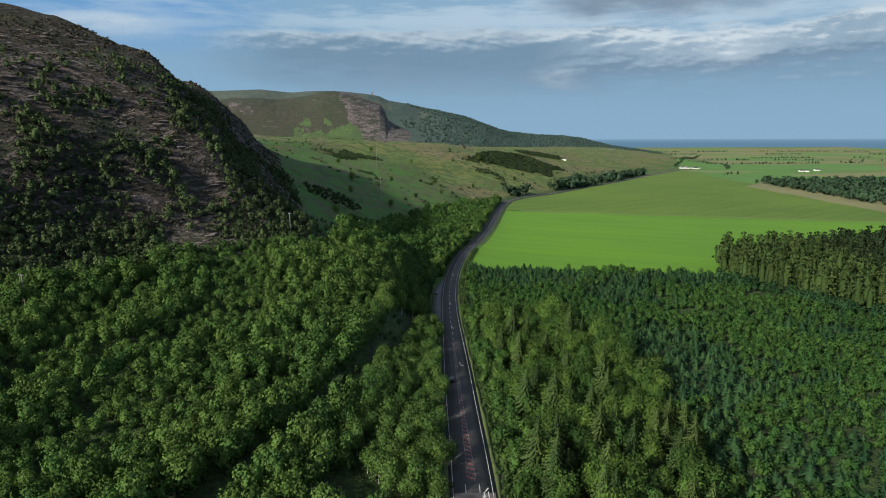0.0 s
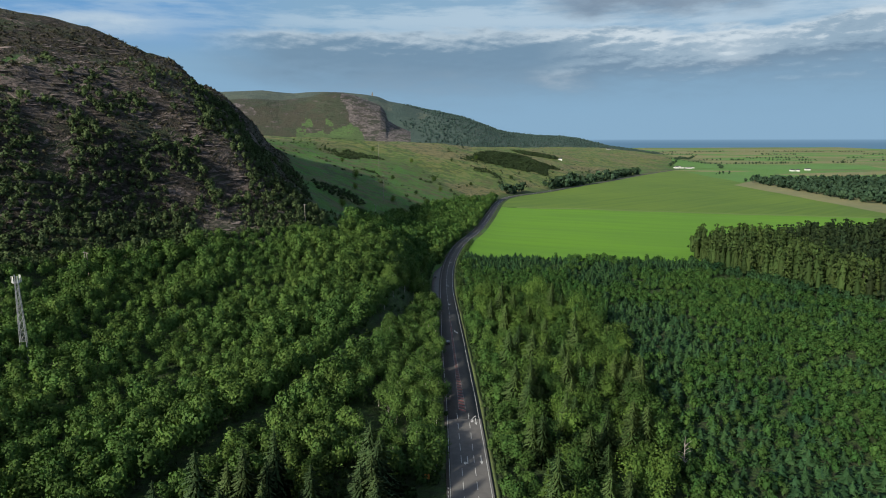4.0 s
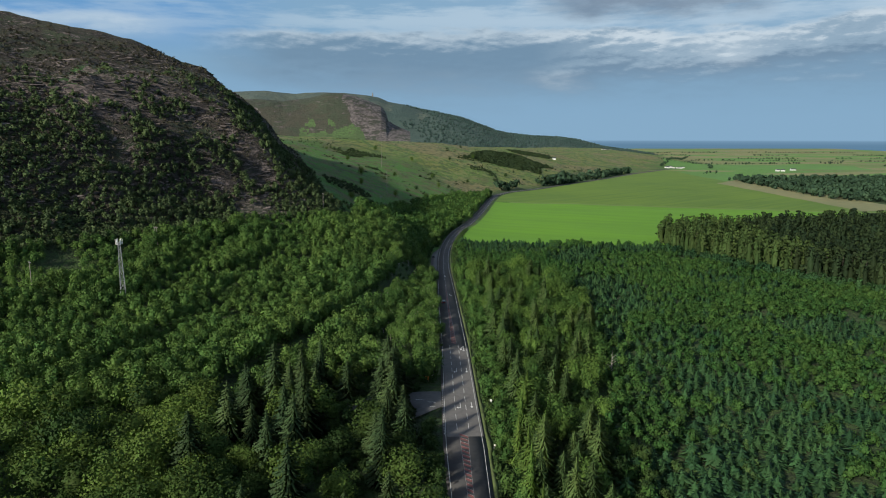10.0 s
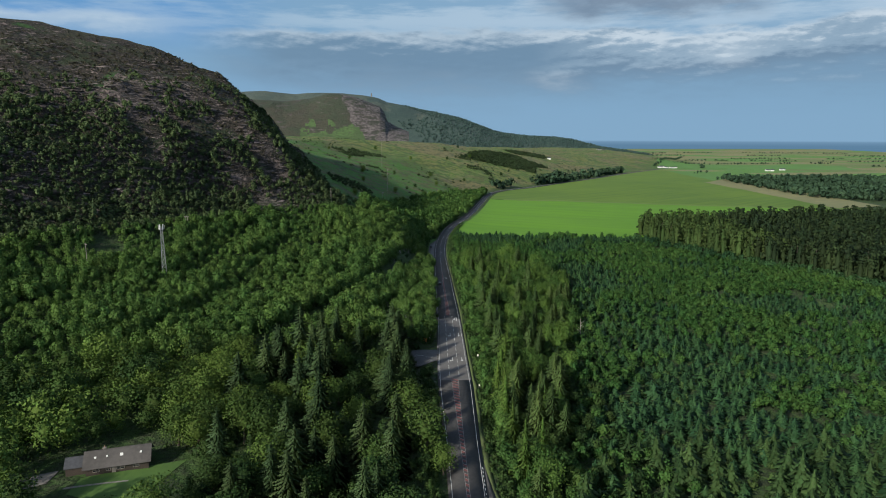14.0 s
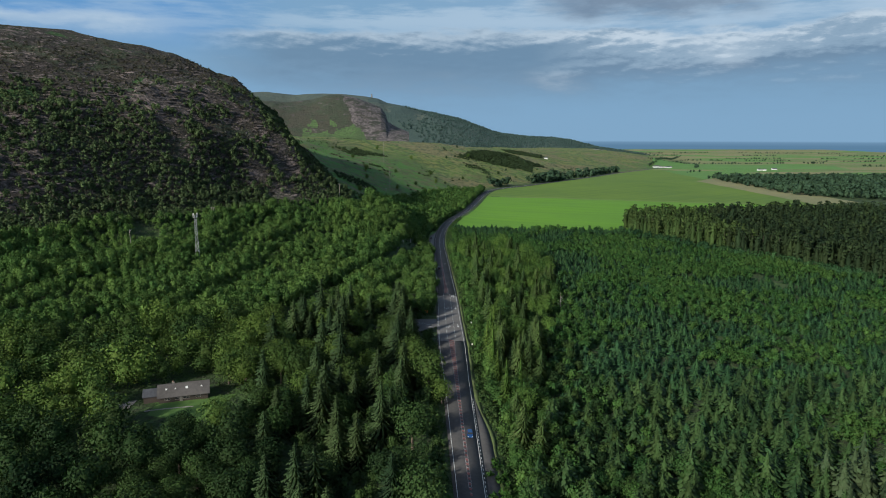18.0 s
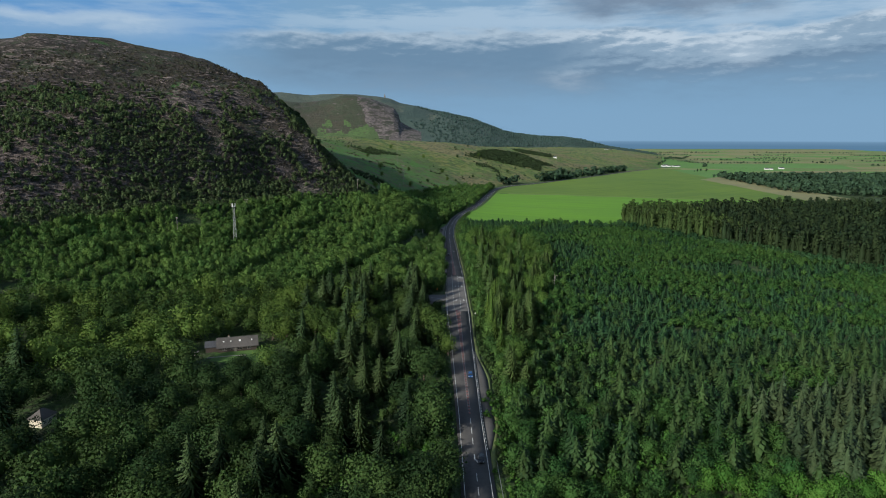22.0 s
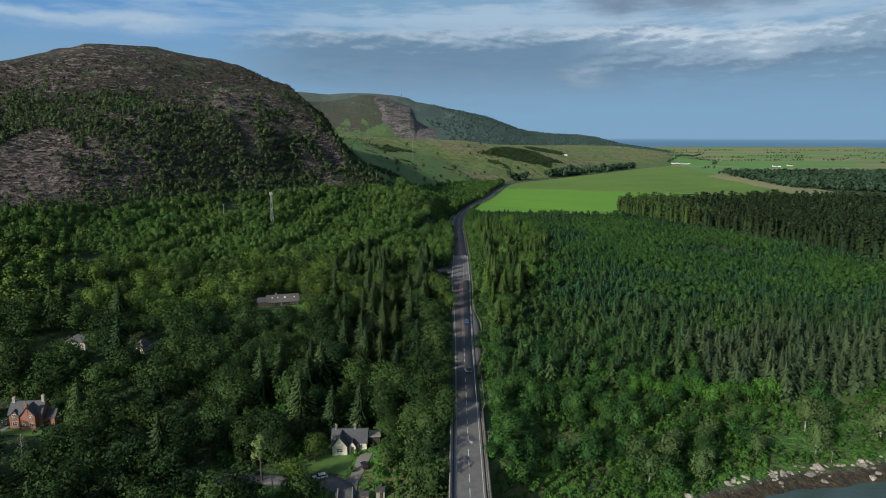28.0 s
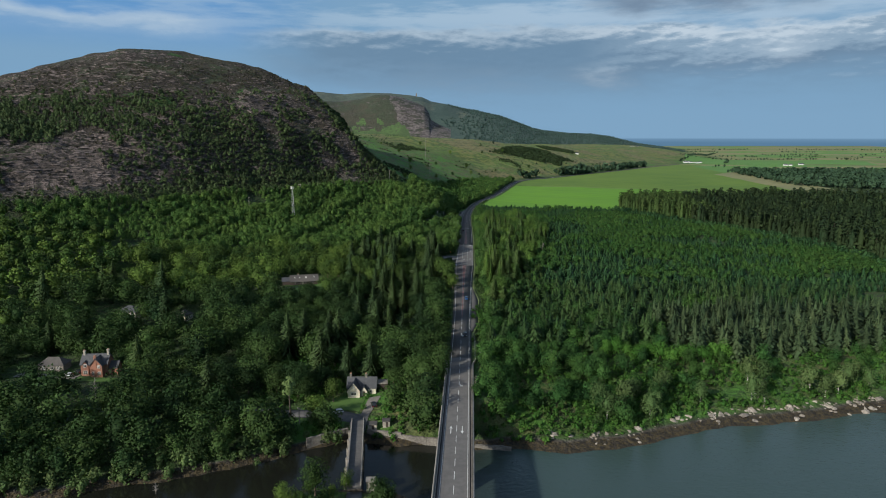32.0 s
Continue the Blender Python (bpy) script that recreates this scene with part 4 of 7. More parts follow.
T_FAR = [crown_broad(r0, 9.0, 4.2, 1.0, 26, 1.9, 4) for _ in range(5)]

# --- stands west of the road
x, y = scatter(-330, 0, 38, 520, 4.1, 0.55)
d1, a1, d2 = hill_lines(x, y)
lat, _ = lateral(x, y)
keep = (d1 < 4) & (lat < 0) & off_road(x, y) & open_ground(x, y) & (ride_dist(x, y) > 4.6) & (y > birch_line(x)) & (d2 > -205) & (y < 512)
gapmask = fbm(x * 0.95 - y * 0.30, (x * 0.30 + y * 0.95) * 0.4, 17, 55, 3)
keep &= gapmask > 0.16
xb, yb = x[keep], y[keep]
near = (lat[keep] > -34) & (yb > 118) & (yb < 330)
band = fbm(xb * 0.95 - yb * 0.30, (xb * 0.30 + yb * 0.95) * 0.35, 15, 36, 2)
tallness = 0.74 + 0.36 * sstep(band, 0.34, 0.62) + 0.16 * (ride_dist(xb, yb) < 11)
bx_, by_, th = xb[~near], yb[~near], tallness[~near]
stuff("birch_wood", "dense young birch wood with rounded green crowns", "woodland", T_BIRCH, bx_, by_, RNG.uniform(0.88, 1.26, len(bx_)) * th, [M_BIRCH],
      stretch=RNG.uniform(0.85, 1.25, len(bx_)) * (0.6 + 0.4 * th))
BIRCH_SPOTS = list(zip(xb[near], yb[near]))

# mixed mature wood round the houses
x, y = scatter(-350, 0, -215, 150, 7.8)
d1, a1, d2 = hill_lines(x, y)
keep = off_road(x, y) & open_ground(x, y, 4.0) & (d1 < -5) & (y < birch_line(x))
x, y = x[keep], y[keep]
lat, _ = lateral(x, y)
f = fbm(x, y, 55, 77, 3)
dark = ((lat > -np.interp(y, [-110, -8, 21, 90, 130], [44, 68, 72, 82, 66])) & (y > -105) & (RNG.uniform(0, 1, len(x)) < 0.78)) | ((f > 0.56) & (x > -140) & (y < -55) & (RNG.uniform(0, 1, len(x)) < 0.75)) | ((RNG.uniform(0, 1, len(x)) < 0.06) & (x > -220))
near = (lat > -90) & (y > -150)
dark &= ~((lat > -32) & (y < -100))
xs, ys, xm, ym = x[dark], y[dark], x[~dark], y[~dark]
nb = near[~dark]
ix, iy = scatter(-46, 0, -282, -196, 6.0)
ik = (grid_z(ix, iy) > -10.2) & (np.abs(ix + 19) > 4.5) & (lateral(ix, iy)[0] < -8)
stuff("islet_wood", "bushy trees on the islet beside the bridges", "woodland", T_BROAD, ix[ik], iy[ik], RNG.uniform(0.35, 0.6, ik.sum()), [M_BROAD])
T_BROADFAR = [crown_broad(r0, 11.0, 4.6, 1.6, 200, 0.80, 10) for _ in range(5)]
xr, yr = xm[~nb], ym[~nb]
fr = xr < -205
# south of this line the leaves take the cloud-darkened colour
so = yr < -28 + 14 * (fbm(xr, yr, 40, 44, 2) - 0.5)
for nm, lab, sel, mt in (("broadleaf_wood", "mixed mature broadleaf wood around the houses", ~fr & ~so, M_BROAD), ("dark_wood", "mature wood between the houses and the channel, leaves darkened for cloud shade", ~fr & so, M_DIMBROAD)):
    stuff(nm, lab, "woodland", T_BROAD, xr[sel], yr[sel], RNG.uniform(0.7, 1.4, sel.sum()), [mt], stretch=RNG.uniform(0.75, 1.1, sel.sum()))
stuff("valley_wood", "broadleaf wood along the valley", "woodland", T_BROADFAR, xr[fr], yr[fr], RNG.uniform(0.62, 1.12, fr.sum()), [M_BROAD])
BROAD_SPOTS = list(zip(xm[nb], ym[nb]))
few = RNG.uniform(0, 1, len(xs)) < 0.34
SPRUCE_SPOTS = [p for p in zip(xs[few], ys[few]) if lateral(np.array([p[0]]), np.array([p[1]]))[0][0] < -13.5] + [(-21, 83), (-23, 92), (-22, 101)]

# --- east of the road: tall strip, young plantation, pine block
x, y = scatter(8, 300, -125, 470, 3.45, 0.85)
lat, _ = lateral(x, y)
pine = inside(x, y, PINE_EDGE)
keep = off_road(x, y) & open_ground(x, y, 1.0) & ~pine & (y < 452 - (x - 20) * 0.16)
keep &= ~(lat < np.where(y < 325, tall_edge(y), 8)) & ~((y < -62 + 0.12 * x)) & (fbm(x, y, 30, 91, 3) > 0.25)
x, y = x[keep], y[keep]
f = fbm(x, y, 45, 17, 3)
# pale birch share by y partly stands in for brighter light northward
leafy = f + RNG.uniform(-0.16, 0.16, len(x)) > np.interp(y, [-20, 30, 60, 140, 185, 400], [0.66, 0.57, 0.46, 0.43, 0.49, 0.52])
south = (y < 18) & ~leafy
belt_k = south & (RNG.uniform(0, 1, len(x)) < 0.42)
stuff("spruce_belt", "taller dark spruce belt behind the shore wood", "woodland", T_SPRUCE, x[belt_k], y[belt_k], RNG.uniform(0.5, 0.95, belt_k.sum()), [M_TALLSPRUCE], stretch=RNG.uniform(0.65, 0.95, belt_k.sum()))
gone = south & (RNG.uniform(0, 1, len(x)) < 0.5)
x, y, leafy = x[~gone], y[~gone], leafy[~gone]
stuff("spruce_plantation", "dense plantation of young blue-green spruce", "woodland", T_SITKA, x[~leafy], y[~leafy], RNG.uniform(0.7, 1.45, (~leafy).sum()) * np.where(RNG.uniform(0, 1, (~leafy).sum()) < 0.1, 1.25, 1.0), [M_SITKA],
      stretch=RNG.uniform(0.65, 0.95, (~leafy).sum()))
T_SMALLB = [crown_broad(r0, 5.4, 2.0, 0.6, 105, 0.42, 7) for _ in range(6)]
stuff("birch_scrub", "birch scrub growing among the young spruce", "woodland", T_SMALLB, x[leafy], y[leafy], RNG.uniform(0.7, 1.2, leafy.sum()), [M_SCRUB])

x, y = scatter(4, 92, -60, 325, 4.0, 0.6)
lat, _ = lateral(x, y)
keep = off_road(x, y) & (lat < np.maximum(tall_edge(y), np.where(y < 300, 30, 20)))
x, y, lat = x[keep], y[keep], lat[keep]
strip = (lat > 17 + 5 * (fbm(x, y, 22, 4, 2) - 0.5)) & (lat < tall_edge(y)) & (y > -40)
tall = strip & (fbm(x, y, 26, 5, 2) > np.interp(y, [-40, 170, 215], [0.42, 0.42, 0.60]))
thin = RNG.uniform(0, 1, len(x)) < np.interp(y, [-40, 60, 90, 170, 200], [0.20, 0.17, 0.22, 0.19, 0.06])
SPRUCE_EAST = list(zip(x[tall & thin], y[tall & thin]))
rest = ~tall & (~strip | (RNG.uniform(0, 1, len(x)) < 0.25))
xe, ye = x[rest], y[rest]
stuff("roadside_wood", "mixed young trees along the roadside", "woodland", T_BIRCH, xe, ye, RNG.uniform(0.62, 1.1, len(xe)), [M_ROADSIDE])
big = strip & ~(tall & thin) & (RNG.uniform(0, 1, len(x)) < np.where(y < 190, 0.30, 0.42))
stuff("strip_wood", "taller broadleaf trees behind the roadside birches", "woodland", T_BROAD, x[big], y[big], RNG.uniform(0.55, 0.95, big.sum()), [M_STRIP], stretch=RNG.uniform(0.9, 1.3, big.sum()))

x, y = scatter(170, 580, 60, 535, 6.0, 0.6)
keep = inside(x, y, PINE_EDGE)
x, y = x[keep], y[keep]
edge = np.zeros(len(x), bool)
for (ax, ay), (bx, by) in zip(PINE_EDGE[:6], PINE_EDGE[1:7]):
    t = np.clip(((x - ax) * (bx - ax) + (y - ay) * (by - ay)) / ((bx - ax) ** 2 + (by - ay) ** 2), 0, 1)
    edge |= np.hypot(x - ax - t * (bx - ax), y - ay - t * (by - ay)) < 24
ex = np.concatenate([x, x[edge] + RNG.uniform(-3.5, 3.5, edge.sum())])
y = np.concatenate([y, y[edge] + RNG.uniform(-3.5, 3.5, edge.sum())])
x, edge = ex, np.concatenate([edge, np.zeros(edge.sum(), bool)])
larch = (x + 40 * (fbm(x, y, 40, 29, 2) - 0.5) < 262) & (y > 300)
for nm, lab, sel, mt in (("pine_wood", "block of tall mature pine trees", ~larch, M_PINE), ("larch_wood", "yellow-green larches at the corner of the pine wood", larch, M_LARCHWOOD)):
    stuff(nm, lab, "woodland", T_PINE, x[sel], y[sel], RNG.uniform(0.78, 1.12, sel.sum()), [mt], stretch=RNG.uniform(0.85, 1.15, sel.sum()))
sx, sy = [], []
for (ax, ay), (bx, by) in zip(PINE_EDGE[:6], PINE_EDGE[1:7]):
    q = int(math.hypot(bx - ax, by - ay) / 0.8)
    t = RNG.uniform(0, 1, q)
    sx.append(ax + (bx - ax) * t + RNG.uniform(-7, 5, q)), sy.append(ay + (by - ay) * t + RNG.uniform(-6, 4, q))
sx, sy = np.concatenate(sx), np.concatenate(sy)
stuff("wood_edge_scrub", "young trees along the foot of the pine wood", "woodland", T_SMALLB, sx, sy, RNG.uniform(0.6, 1.6, len(sx)), [M_SITKA])
T_STEM = [merge([tube([(0, 0, 0), (0.1, 0.05, 9), (0, 0.1, 18)], [0.20, 0.15, 0.08], 5)])]
stuff("pine_stems", "bare reddish pine stems at the wood's edge", "woodland", T_STEM, x[edge], y[edge], RNG.uniform(0.9, 1.1, edge.sum()), [M_PINEBARK])

# shore wood east of the bridge: thicket, bright row, conifer wall, willows over the beach
GLADES = [(108, -132, 7), (152, -111, 9), (126, -129, 8), (41, -155, 7), (78, -112, 5), (33, -142, 6), (98, -114, 4)]


def no_glade(x, y):
    return np.all([np.hypot(x - gx_, (y - gy_) * 1.2) > r_ for gx_, gy_, r_ in GLADES], axis=0)


x, y = scatter(10, 420, -172, -20, 5.2, 0.6)
vv = y - shore_y(x)
keep = off_road(x, y) & open_ground(x, y, 2.0) & (y < -56 + 0.12 * x) & (vv > 9.5) & no_glade(x, y)
x, y, vv = x[keep], y[keep], vv[keep]
wall = (x > 101 + 8 * (fbm(x, y, 20, 8, 2) - 0.5)) & (y > np.interp(x, [100, 111, 137, 183, 260, 420], [-92, -99, -95, -80, -61, -36]))
stuff("shore_spruce", "wall of grey-green conifers behind the shore", "woodland", T_SPRUCE, x[wall], y[wall], RNG.uniform(0.75, 1.15, wall.sum()), [M_GREYSPRUCE], stretch=RNG.uniform(0.95, 1.15, wall.sum()))
back = ~wall & (y > -98) & (x < 112)
fir = back & (RNG.uniform(0, 1, len(x)) < 0.50)
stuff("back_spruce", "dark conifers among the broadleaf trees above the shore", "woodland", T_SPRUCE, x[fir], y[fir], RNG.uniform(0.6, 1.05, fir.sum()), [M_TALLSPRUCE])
rest = ~wall & ~fir & (RNG.uniform(0, 1, len(x)) < np.where(back | (x < 68), 0.78, 0.16))
stuff("shore_wood", "broadleaf wood behind the rocky shore", "woodland", T_BROAD, x[rest], y[rest], RNG.uniform(0.42, 0.85, rest.sum()), [M_SHOREWOOD])
SHORE_ROW = [(float(v), -100.5 + float(RNG.uniform(-3, 3)) + 0.10 * abs(v - 92)) for v in np.arange(68, 119, 4.6)]
SHORE_SPOTS = []
for v in np.arange(40, 330, 6.2):
    for lo, hi, chance in ((11, 18, 0.62), (19, 29, 0.62)):
        px_, py_ = v + RNG.uniform(-2.6, 2.6), shore_y(v) + RNG.uniform(lo, hi)
        if RNG.uniform() < chance and no_glade(np.array([px_]), np.array([py_]))[0]:
            SHORE_SPOTS.append((float(px_), float(py_)))

# bushes leaning over the channel's bank and round the huts
bx, by = scatter(-250, -2, -240, -138, 3.4, 0.7)
bv = by - shore_y(bx)
bank = ((bx < -47) & (bv > -1.5) & (bv < 10)) | ((bx > -13.5) & (bx < -3.5) & (by > -168) & (by < -138)) | ((bx > -44) & (bx < -33) & (by > -174) & (by < -163) & (RNG.uniform(0, 1, len(bx)) < 0.4))
T_BUSH = [crown_broad(r0, 5.0, 2.3, -0.4, 170, 0.36, 8) for _ in range(5)]
stuff("bank_bushes", "leafy bushes leaning over the bank of the channel", "shrubs", T_BUSH, bx[bank], by[bank], RNG.uniform(0.5, 1.25, bank.sum()), [M_WILLOW], sink=0.4)

# bracken and brambles on the slopes by the water and the bridge
x, y = scatter(-70, 330, -172, -40, 2.5)
lat, _ = lateral(x, y)
vv = y - shore_y(x)
kk = (np.abs(lat) > 7.6) & (vv > np.interp(x, [8, 30, 60], [0.8, 2.0, 5.2]) + np.where(x > 40, 3.0 * vnoise(x, y, 9, 3), 0)) & open_ground(x, y, 0.0) & ((y < -62 + 0.12 * x) | (np.abs(lat) < 14)) & (RNG.uniform(0, 1, len(x)) < np.where(x < 120, 0.9, 0.6))
stuff("bracken", "bracken and brambles on the slopes above the shore", "shrubs", T_SHRUB, x[kk], y[kk], RNG.uniform(0.4, 1.0, kk.sum()), [M_BRACKEN])

# brambles and saplings behind the verges
sy = np.arange(-92, 560, 0.55)
px_, py_ = [], []
for side in (-1, 1):
    k_ = len(sy)
    offs = np.array([(lane_r(v) + 2.7 + LAY(v)) if side > 0 else -lane_l(v) + (2.4 if v < 298 or v > 414 else 7.0) for v in sy]) + RNG.uniform(0, 3.6, k_)
    ii = np.clip(np.searchsorted(LINE[:, 1], sy), 0, len(LINE) - 1)
    px_.append(LINE[ii, 0] + NRM[ii, 0] * side * offs), py_.append(sy + RNG.uniform(-0.5, 0.5, k_))
bx, by = np.concatenate(px_), np.concatenate(py_)
bk = ~((bx < 0) & (by > 64) & (by < 112)) & ~((bx > 20) & (by > 470))
stuff("brambles", "brambles and saplings behind the road verge", "shrubs", T_SHRUB, bx[bk], by[bk], RNG.uniform(0.3, 0.75, bk.sum()), [M_SHRUB])

# undergrowth that closes the gaps along the edges
x, y = scatter(-150, 200, -168, 420, 4.4)
lat, _ = lateral(x, y)
k1 = off_road(x, y) & open_ground(x, y, 1.0) & (np.abs(lat) < 90) & (RNG.uniform(0, 1, len(x)) < 0.45)
stuff("undergrowth", "low shrubs under the trees and along the road", "shrubs", T_SHRUB, x[k1], y[k1], RNG.uniform(0.5, 1.15, k1.sum()), [M_SHRUB])

# --- hill scrub, thick below and thin above
x, y = scatter(-470, -60, 30, 560, 3.0)
z, hz, mz, pz, lat, bare, lush = terrain(x, y, True)
d1, a1, d2 = hill_lines(x, y)
n = fbm(x, y, 52, 61, 4)
fine = fbm(x, y, 14, 67, 2)
grove = np.exp(-((x + 205) / 60) ** 2 - ((y - 215) / 75) ** 2) + 0.2 * np.exp(-((x + 330) / 70) ** 2 - ((y - 215) / 40) ** 2)
dens = np.clip(sstep(n + 0.22 * grove + 0.22 * (fine - 0.5), 0.43, 0.50) + 0.7 * sstep(d1, 40, 10), 0, 1) * sstep(z + 50 * (n - 0.5), 150, 95) * np.clip(1.6 - bare * 1.6, 0.03, 1)
on = (hz > 0.25) & (d1 > -6) & (RNG.uniform(0, 1, len(x)) < dens)
tall = on & (z < 118) & (RNG.uniform(0, 1, len(x)) < 0.42 * sstep(fbm(x, y, 24, 39, 2), 0.44, 0.58))
low = on & ~tall
stuff("hill_scrub", "birch and gorse scrub clinging to the rocky hillside", "shrubs", T_SHRUB, x[low], y[low], RNG.uniform(0.6, 1.5, low.sum()), [M_HILLSCRUB])
stuff("hill_birch", "birch trees on the lower slopes of the hill", "woodland", T_SMALLB, x[tall], y[tall], RNG.uniform(0.55, 1.35, tall.sum()), [M_HILLSCRUB], stretch=RNG.uniform(0.95, 1.4, tall.sum()))

# rock ledges lying along the slope, and heather tufts between them
def ledge_block(rng):
    v, f, nn = blob((0, 0, 0), np.array((3.6, 1.9, 0.75)), rng, 0.35)
    v[:, 0] += v[:, 1] * rng.uniform(-0.4, 0.4)
    return v[f].reshape(-1, 3), np.arange(60).reshape(-1, 3), np.repeat(np.cross(v[f[:, 1]] - v[f[:, 0]], v[f[:, 2]] - v[f[:, 0]]), 3, 0)


T_LEDGE = [merge([ledge_block(r0)]) for _ in range(8)]
x, y = scatter(-480, -70, 60, 760, 4.4, 0.7)
z, hz, mz, pz, lat, bare, lush = terrain(x, y, True)
d1, a1, d2 = hill_lines(x, y)
slx, sly = grid_z(x + 4, y) - grid_z(x - 4, y), grid_z(x, y + 4) - grid_z(x, y - 4)
slope = np.hypot(slx, sly) / 8
run = fbm(x * 0.6, z * 3.2 + y * 0.15, 24, 95, 4)
on = (hz > 0.5) & (slope > 0.22) & (d1 > 8) & (RNG.uniform(0, 1, len(x)) < np.clip(sstep(run + 0.34 * (bare - 0.35), 0.47, 0.60) * 0.8, 0.02, 1) * sstep(z, 176, 150))
stuff("rock_ledges", "pinkish grey rock ledges and slabs on the hillside", "rocks", T_LEDGE, x[on], y[on], RNG.uniform(0.25, 1.15, on.sum()) * RNG.uniform(0.5, 1.2, on.sum()), [M_LEDGE],
      sink=0.25, ang=np.arctan2(sly, slx)[on] + np.pi / 2 + RNG.normal(0, 0.25, on.sum()))
T_TUFT = [crown_broad(r0, 0.8, 1.2, -0.2, 16, 0.5, 3, core=False) for _ in range(6)]
x, y = scatter(-460, -70, 60, 700, 3.0, 0.7)
z, hz, mz, pz, lat, bare, lush = terrain(x, y, True)
d1, a1, d2 = hill_lines(x, y)
on = (hz > 0.4) & (d1 > 2) & (RNG.uniform(0, 1, len(x)) < np.clip(0.72 - bare * 0.55, 0.08, 1) * sstep(z + 30 * (fbm(x, y, 40, 12, 2) - 0.5), 176, 156))
stuff("heather", "dark heather tufts over the rocky hill", "heather", T_TUFT, x[on], y[on], RNG.uniform(0.5, 1.5, on.sum()), [M_HEATHER])

# --- moor: gorse beds and belts of trees along the far road
x, y = scatter(-420, 520, 540, 2100, 9.0)
lat, _ = lateral(x, y)
belt = (np.abs(lat + 20) < np.where(fbm(y, y * 0, 70, 4, 2) > 0.5, 15, 8)) & (y > 1000) & (fbm(x, y, 36, 3, 2) > 0.40)
lone = (lat < -40) & (lat > -420) & (RNG.uniform(0, 1, len(x)) < 0.030 * sstep(fbm(x, y, 110, 87, 3), 0.40, 0.60)) & (y < 1500)
ox, oy = scatter(20, 340, 1220, 1930, 5.0)
bed = inside(ox + 26 * (fbm(ox, oy, 45, 5, 3) - 0.5), oy + 90 * (fbm(ox, oy, 60, 6, 3) - 0.5), [(38, 1250), (113, 1519), (167, 1568), (252, 1399), (207, 1280), (165, 1276)])
bed |= inside(ox + 26 * (fbm(ox, oy, 45, 5, 3) - 0.5), oy + 90 * (fbm(ox, oy, 60, 6, 3) - 0.5), [(190, 1760), (300, 1700), (273, 1600), (205, 1620)])
qx, qy = scatter(-330, 100, 560, 1250, 5.0)
ql, _ = lateral(qx, qy)
qk = (ql < -60) & (ql > -330) & (fbm(qx * 0.5 + qy * 0.25, qy * 0.5 - qx * 0.25, 46, 73, 4) + 0.1 * fbm(qx, qy, 12, 3, 2) > 0.70)
tx_, ty_ = scatter(-330, 420, 560, 1900, 7.0)
tl, _ = lateral(tx_, ty_)
tk = (tl < -34) & (tl > -400) & (RNG.uniform(0, 1, len(tx_)) < 0.16 * sstep(fbm(tx_ + 0.5 * ty_, ty_ * 0.6, 60, 64, 4), 0.50, 0.66))
gxs, gys = np.concatenate([x[lone], ox[bed], qx[qk], tx_[tk]]), np.concatenate([y[lone], oy[bed], qy[qk], ty_[tk]])
gsc = np.concatenate([RNG.uniform(0.5, 1.6, lone.sum()), RNG.uniform(1.3, 2.2, bed.sum()), RNG.uniform(0.6, 1.3, qk.sum()), RNG.uniform(0.3, 1.0, tk.sum())])
stuff("gorse", "dark gorse and scattered bushes on the moor", "shrubs", T_GORSE, gxs, gys, gsc, [M_GORSE])
xx, yy = scatter(-110, 130, 335, 920, 4.9, 0.6)
ll, _ = lateral(xx, yy)
hd1, ha1, hd2 = hill_lines(xx, yy)
kb = (ll < np.where((yy > 300) & (yy < 412), -12.5, -7.2)) & ((hd1 >= 4) | (yy >= 512)) & (xx > np.interp(yy, [335, 355, 430, 537, 670, 780, 900], [-80, -70, -72, -58, -24, 6, 62]) + 14 * (fbm(xx, yy, 30, 52, 3) - 0.5))
stuff("roadside_trees", "belt of trees between the road and the moor", "woodland", T_BELT, xx[kb], yy[kb], RNG.uniform(0.85, 1.4, kb.sum()), [M_ROADSIDE], stretch=RNG.uniform(0.95, 1.3, kb.sum()))
stuff("far_tree_belt", "dark belt of broadleaf trees along the far road", "woodland", T_FAR, x[belt], y[belt], RNG.uniform(1.0, 2.3, belt.sum()), [M_DARKWOOD])

# far wood and hedges on the plain
x, y = scatter(560, 1700, 560, 1420, 12.0)
wood = inside(x, y, [(585, 842), (640, 1330), (1000, 1330), (1700, 1300), (1700, 700), (900, 560)])
stuff("far_wood", "dark wood beyond the fields", "woodland", T_FAR, x[wood], y[wood], RNG.uniform(1.1, 1.7, wood.sum()), [M_DARKWOOD])
hx, hy = [], []
for k, (ax, ay, bx, by) in enumerate(((800, 2330, 1560, 2420), (1100, 2740, 1900, 2600), (900, 2900, 2300, 3000), (1000, 3500, 2600, 3350), (880, 2000, 990, 2290), (740, 2080, 960, 2560), (960, 2560, 1300, 3300),
                                      (1550, 2150, 2400, 2050), (1900, 3900, 2500, 3800), (930, 3700, 1700, 3900), (712, 1640, 745, 1655))):
    n = int(math.hypot(bx - ax, by - ay) / 8)
    t = np.linspace(0, 1, n)
    on = fbm(t * 900, t * 0 + k * 37, 60, 13, 2) > (0.42 if k != 10 else 0.0)
    hx.append((ax + (bx - ax) * t + RNG.uniform(-6, 6, n))[on]), hy.append((ay + (by - ay) * t + RNG.uniform(-6, 6, n))[on])
hx, hy = np.concatenate(hx), np.concatenate(hy)
stuff("hedgerows", "hedgerows and tree clumps on the coastal plain", "hedge", T_FAR, hx, hy, RNG.uniform(0.4, 1.1, len(hx)), [M_DARKWOOD])

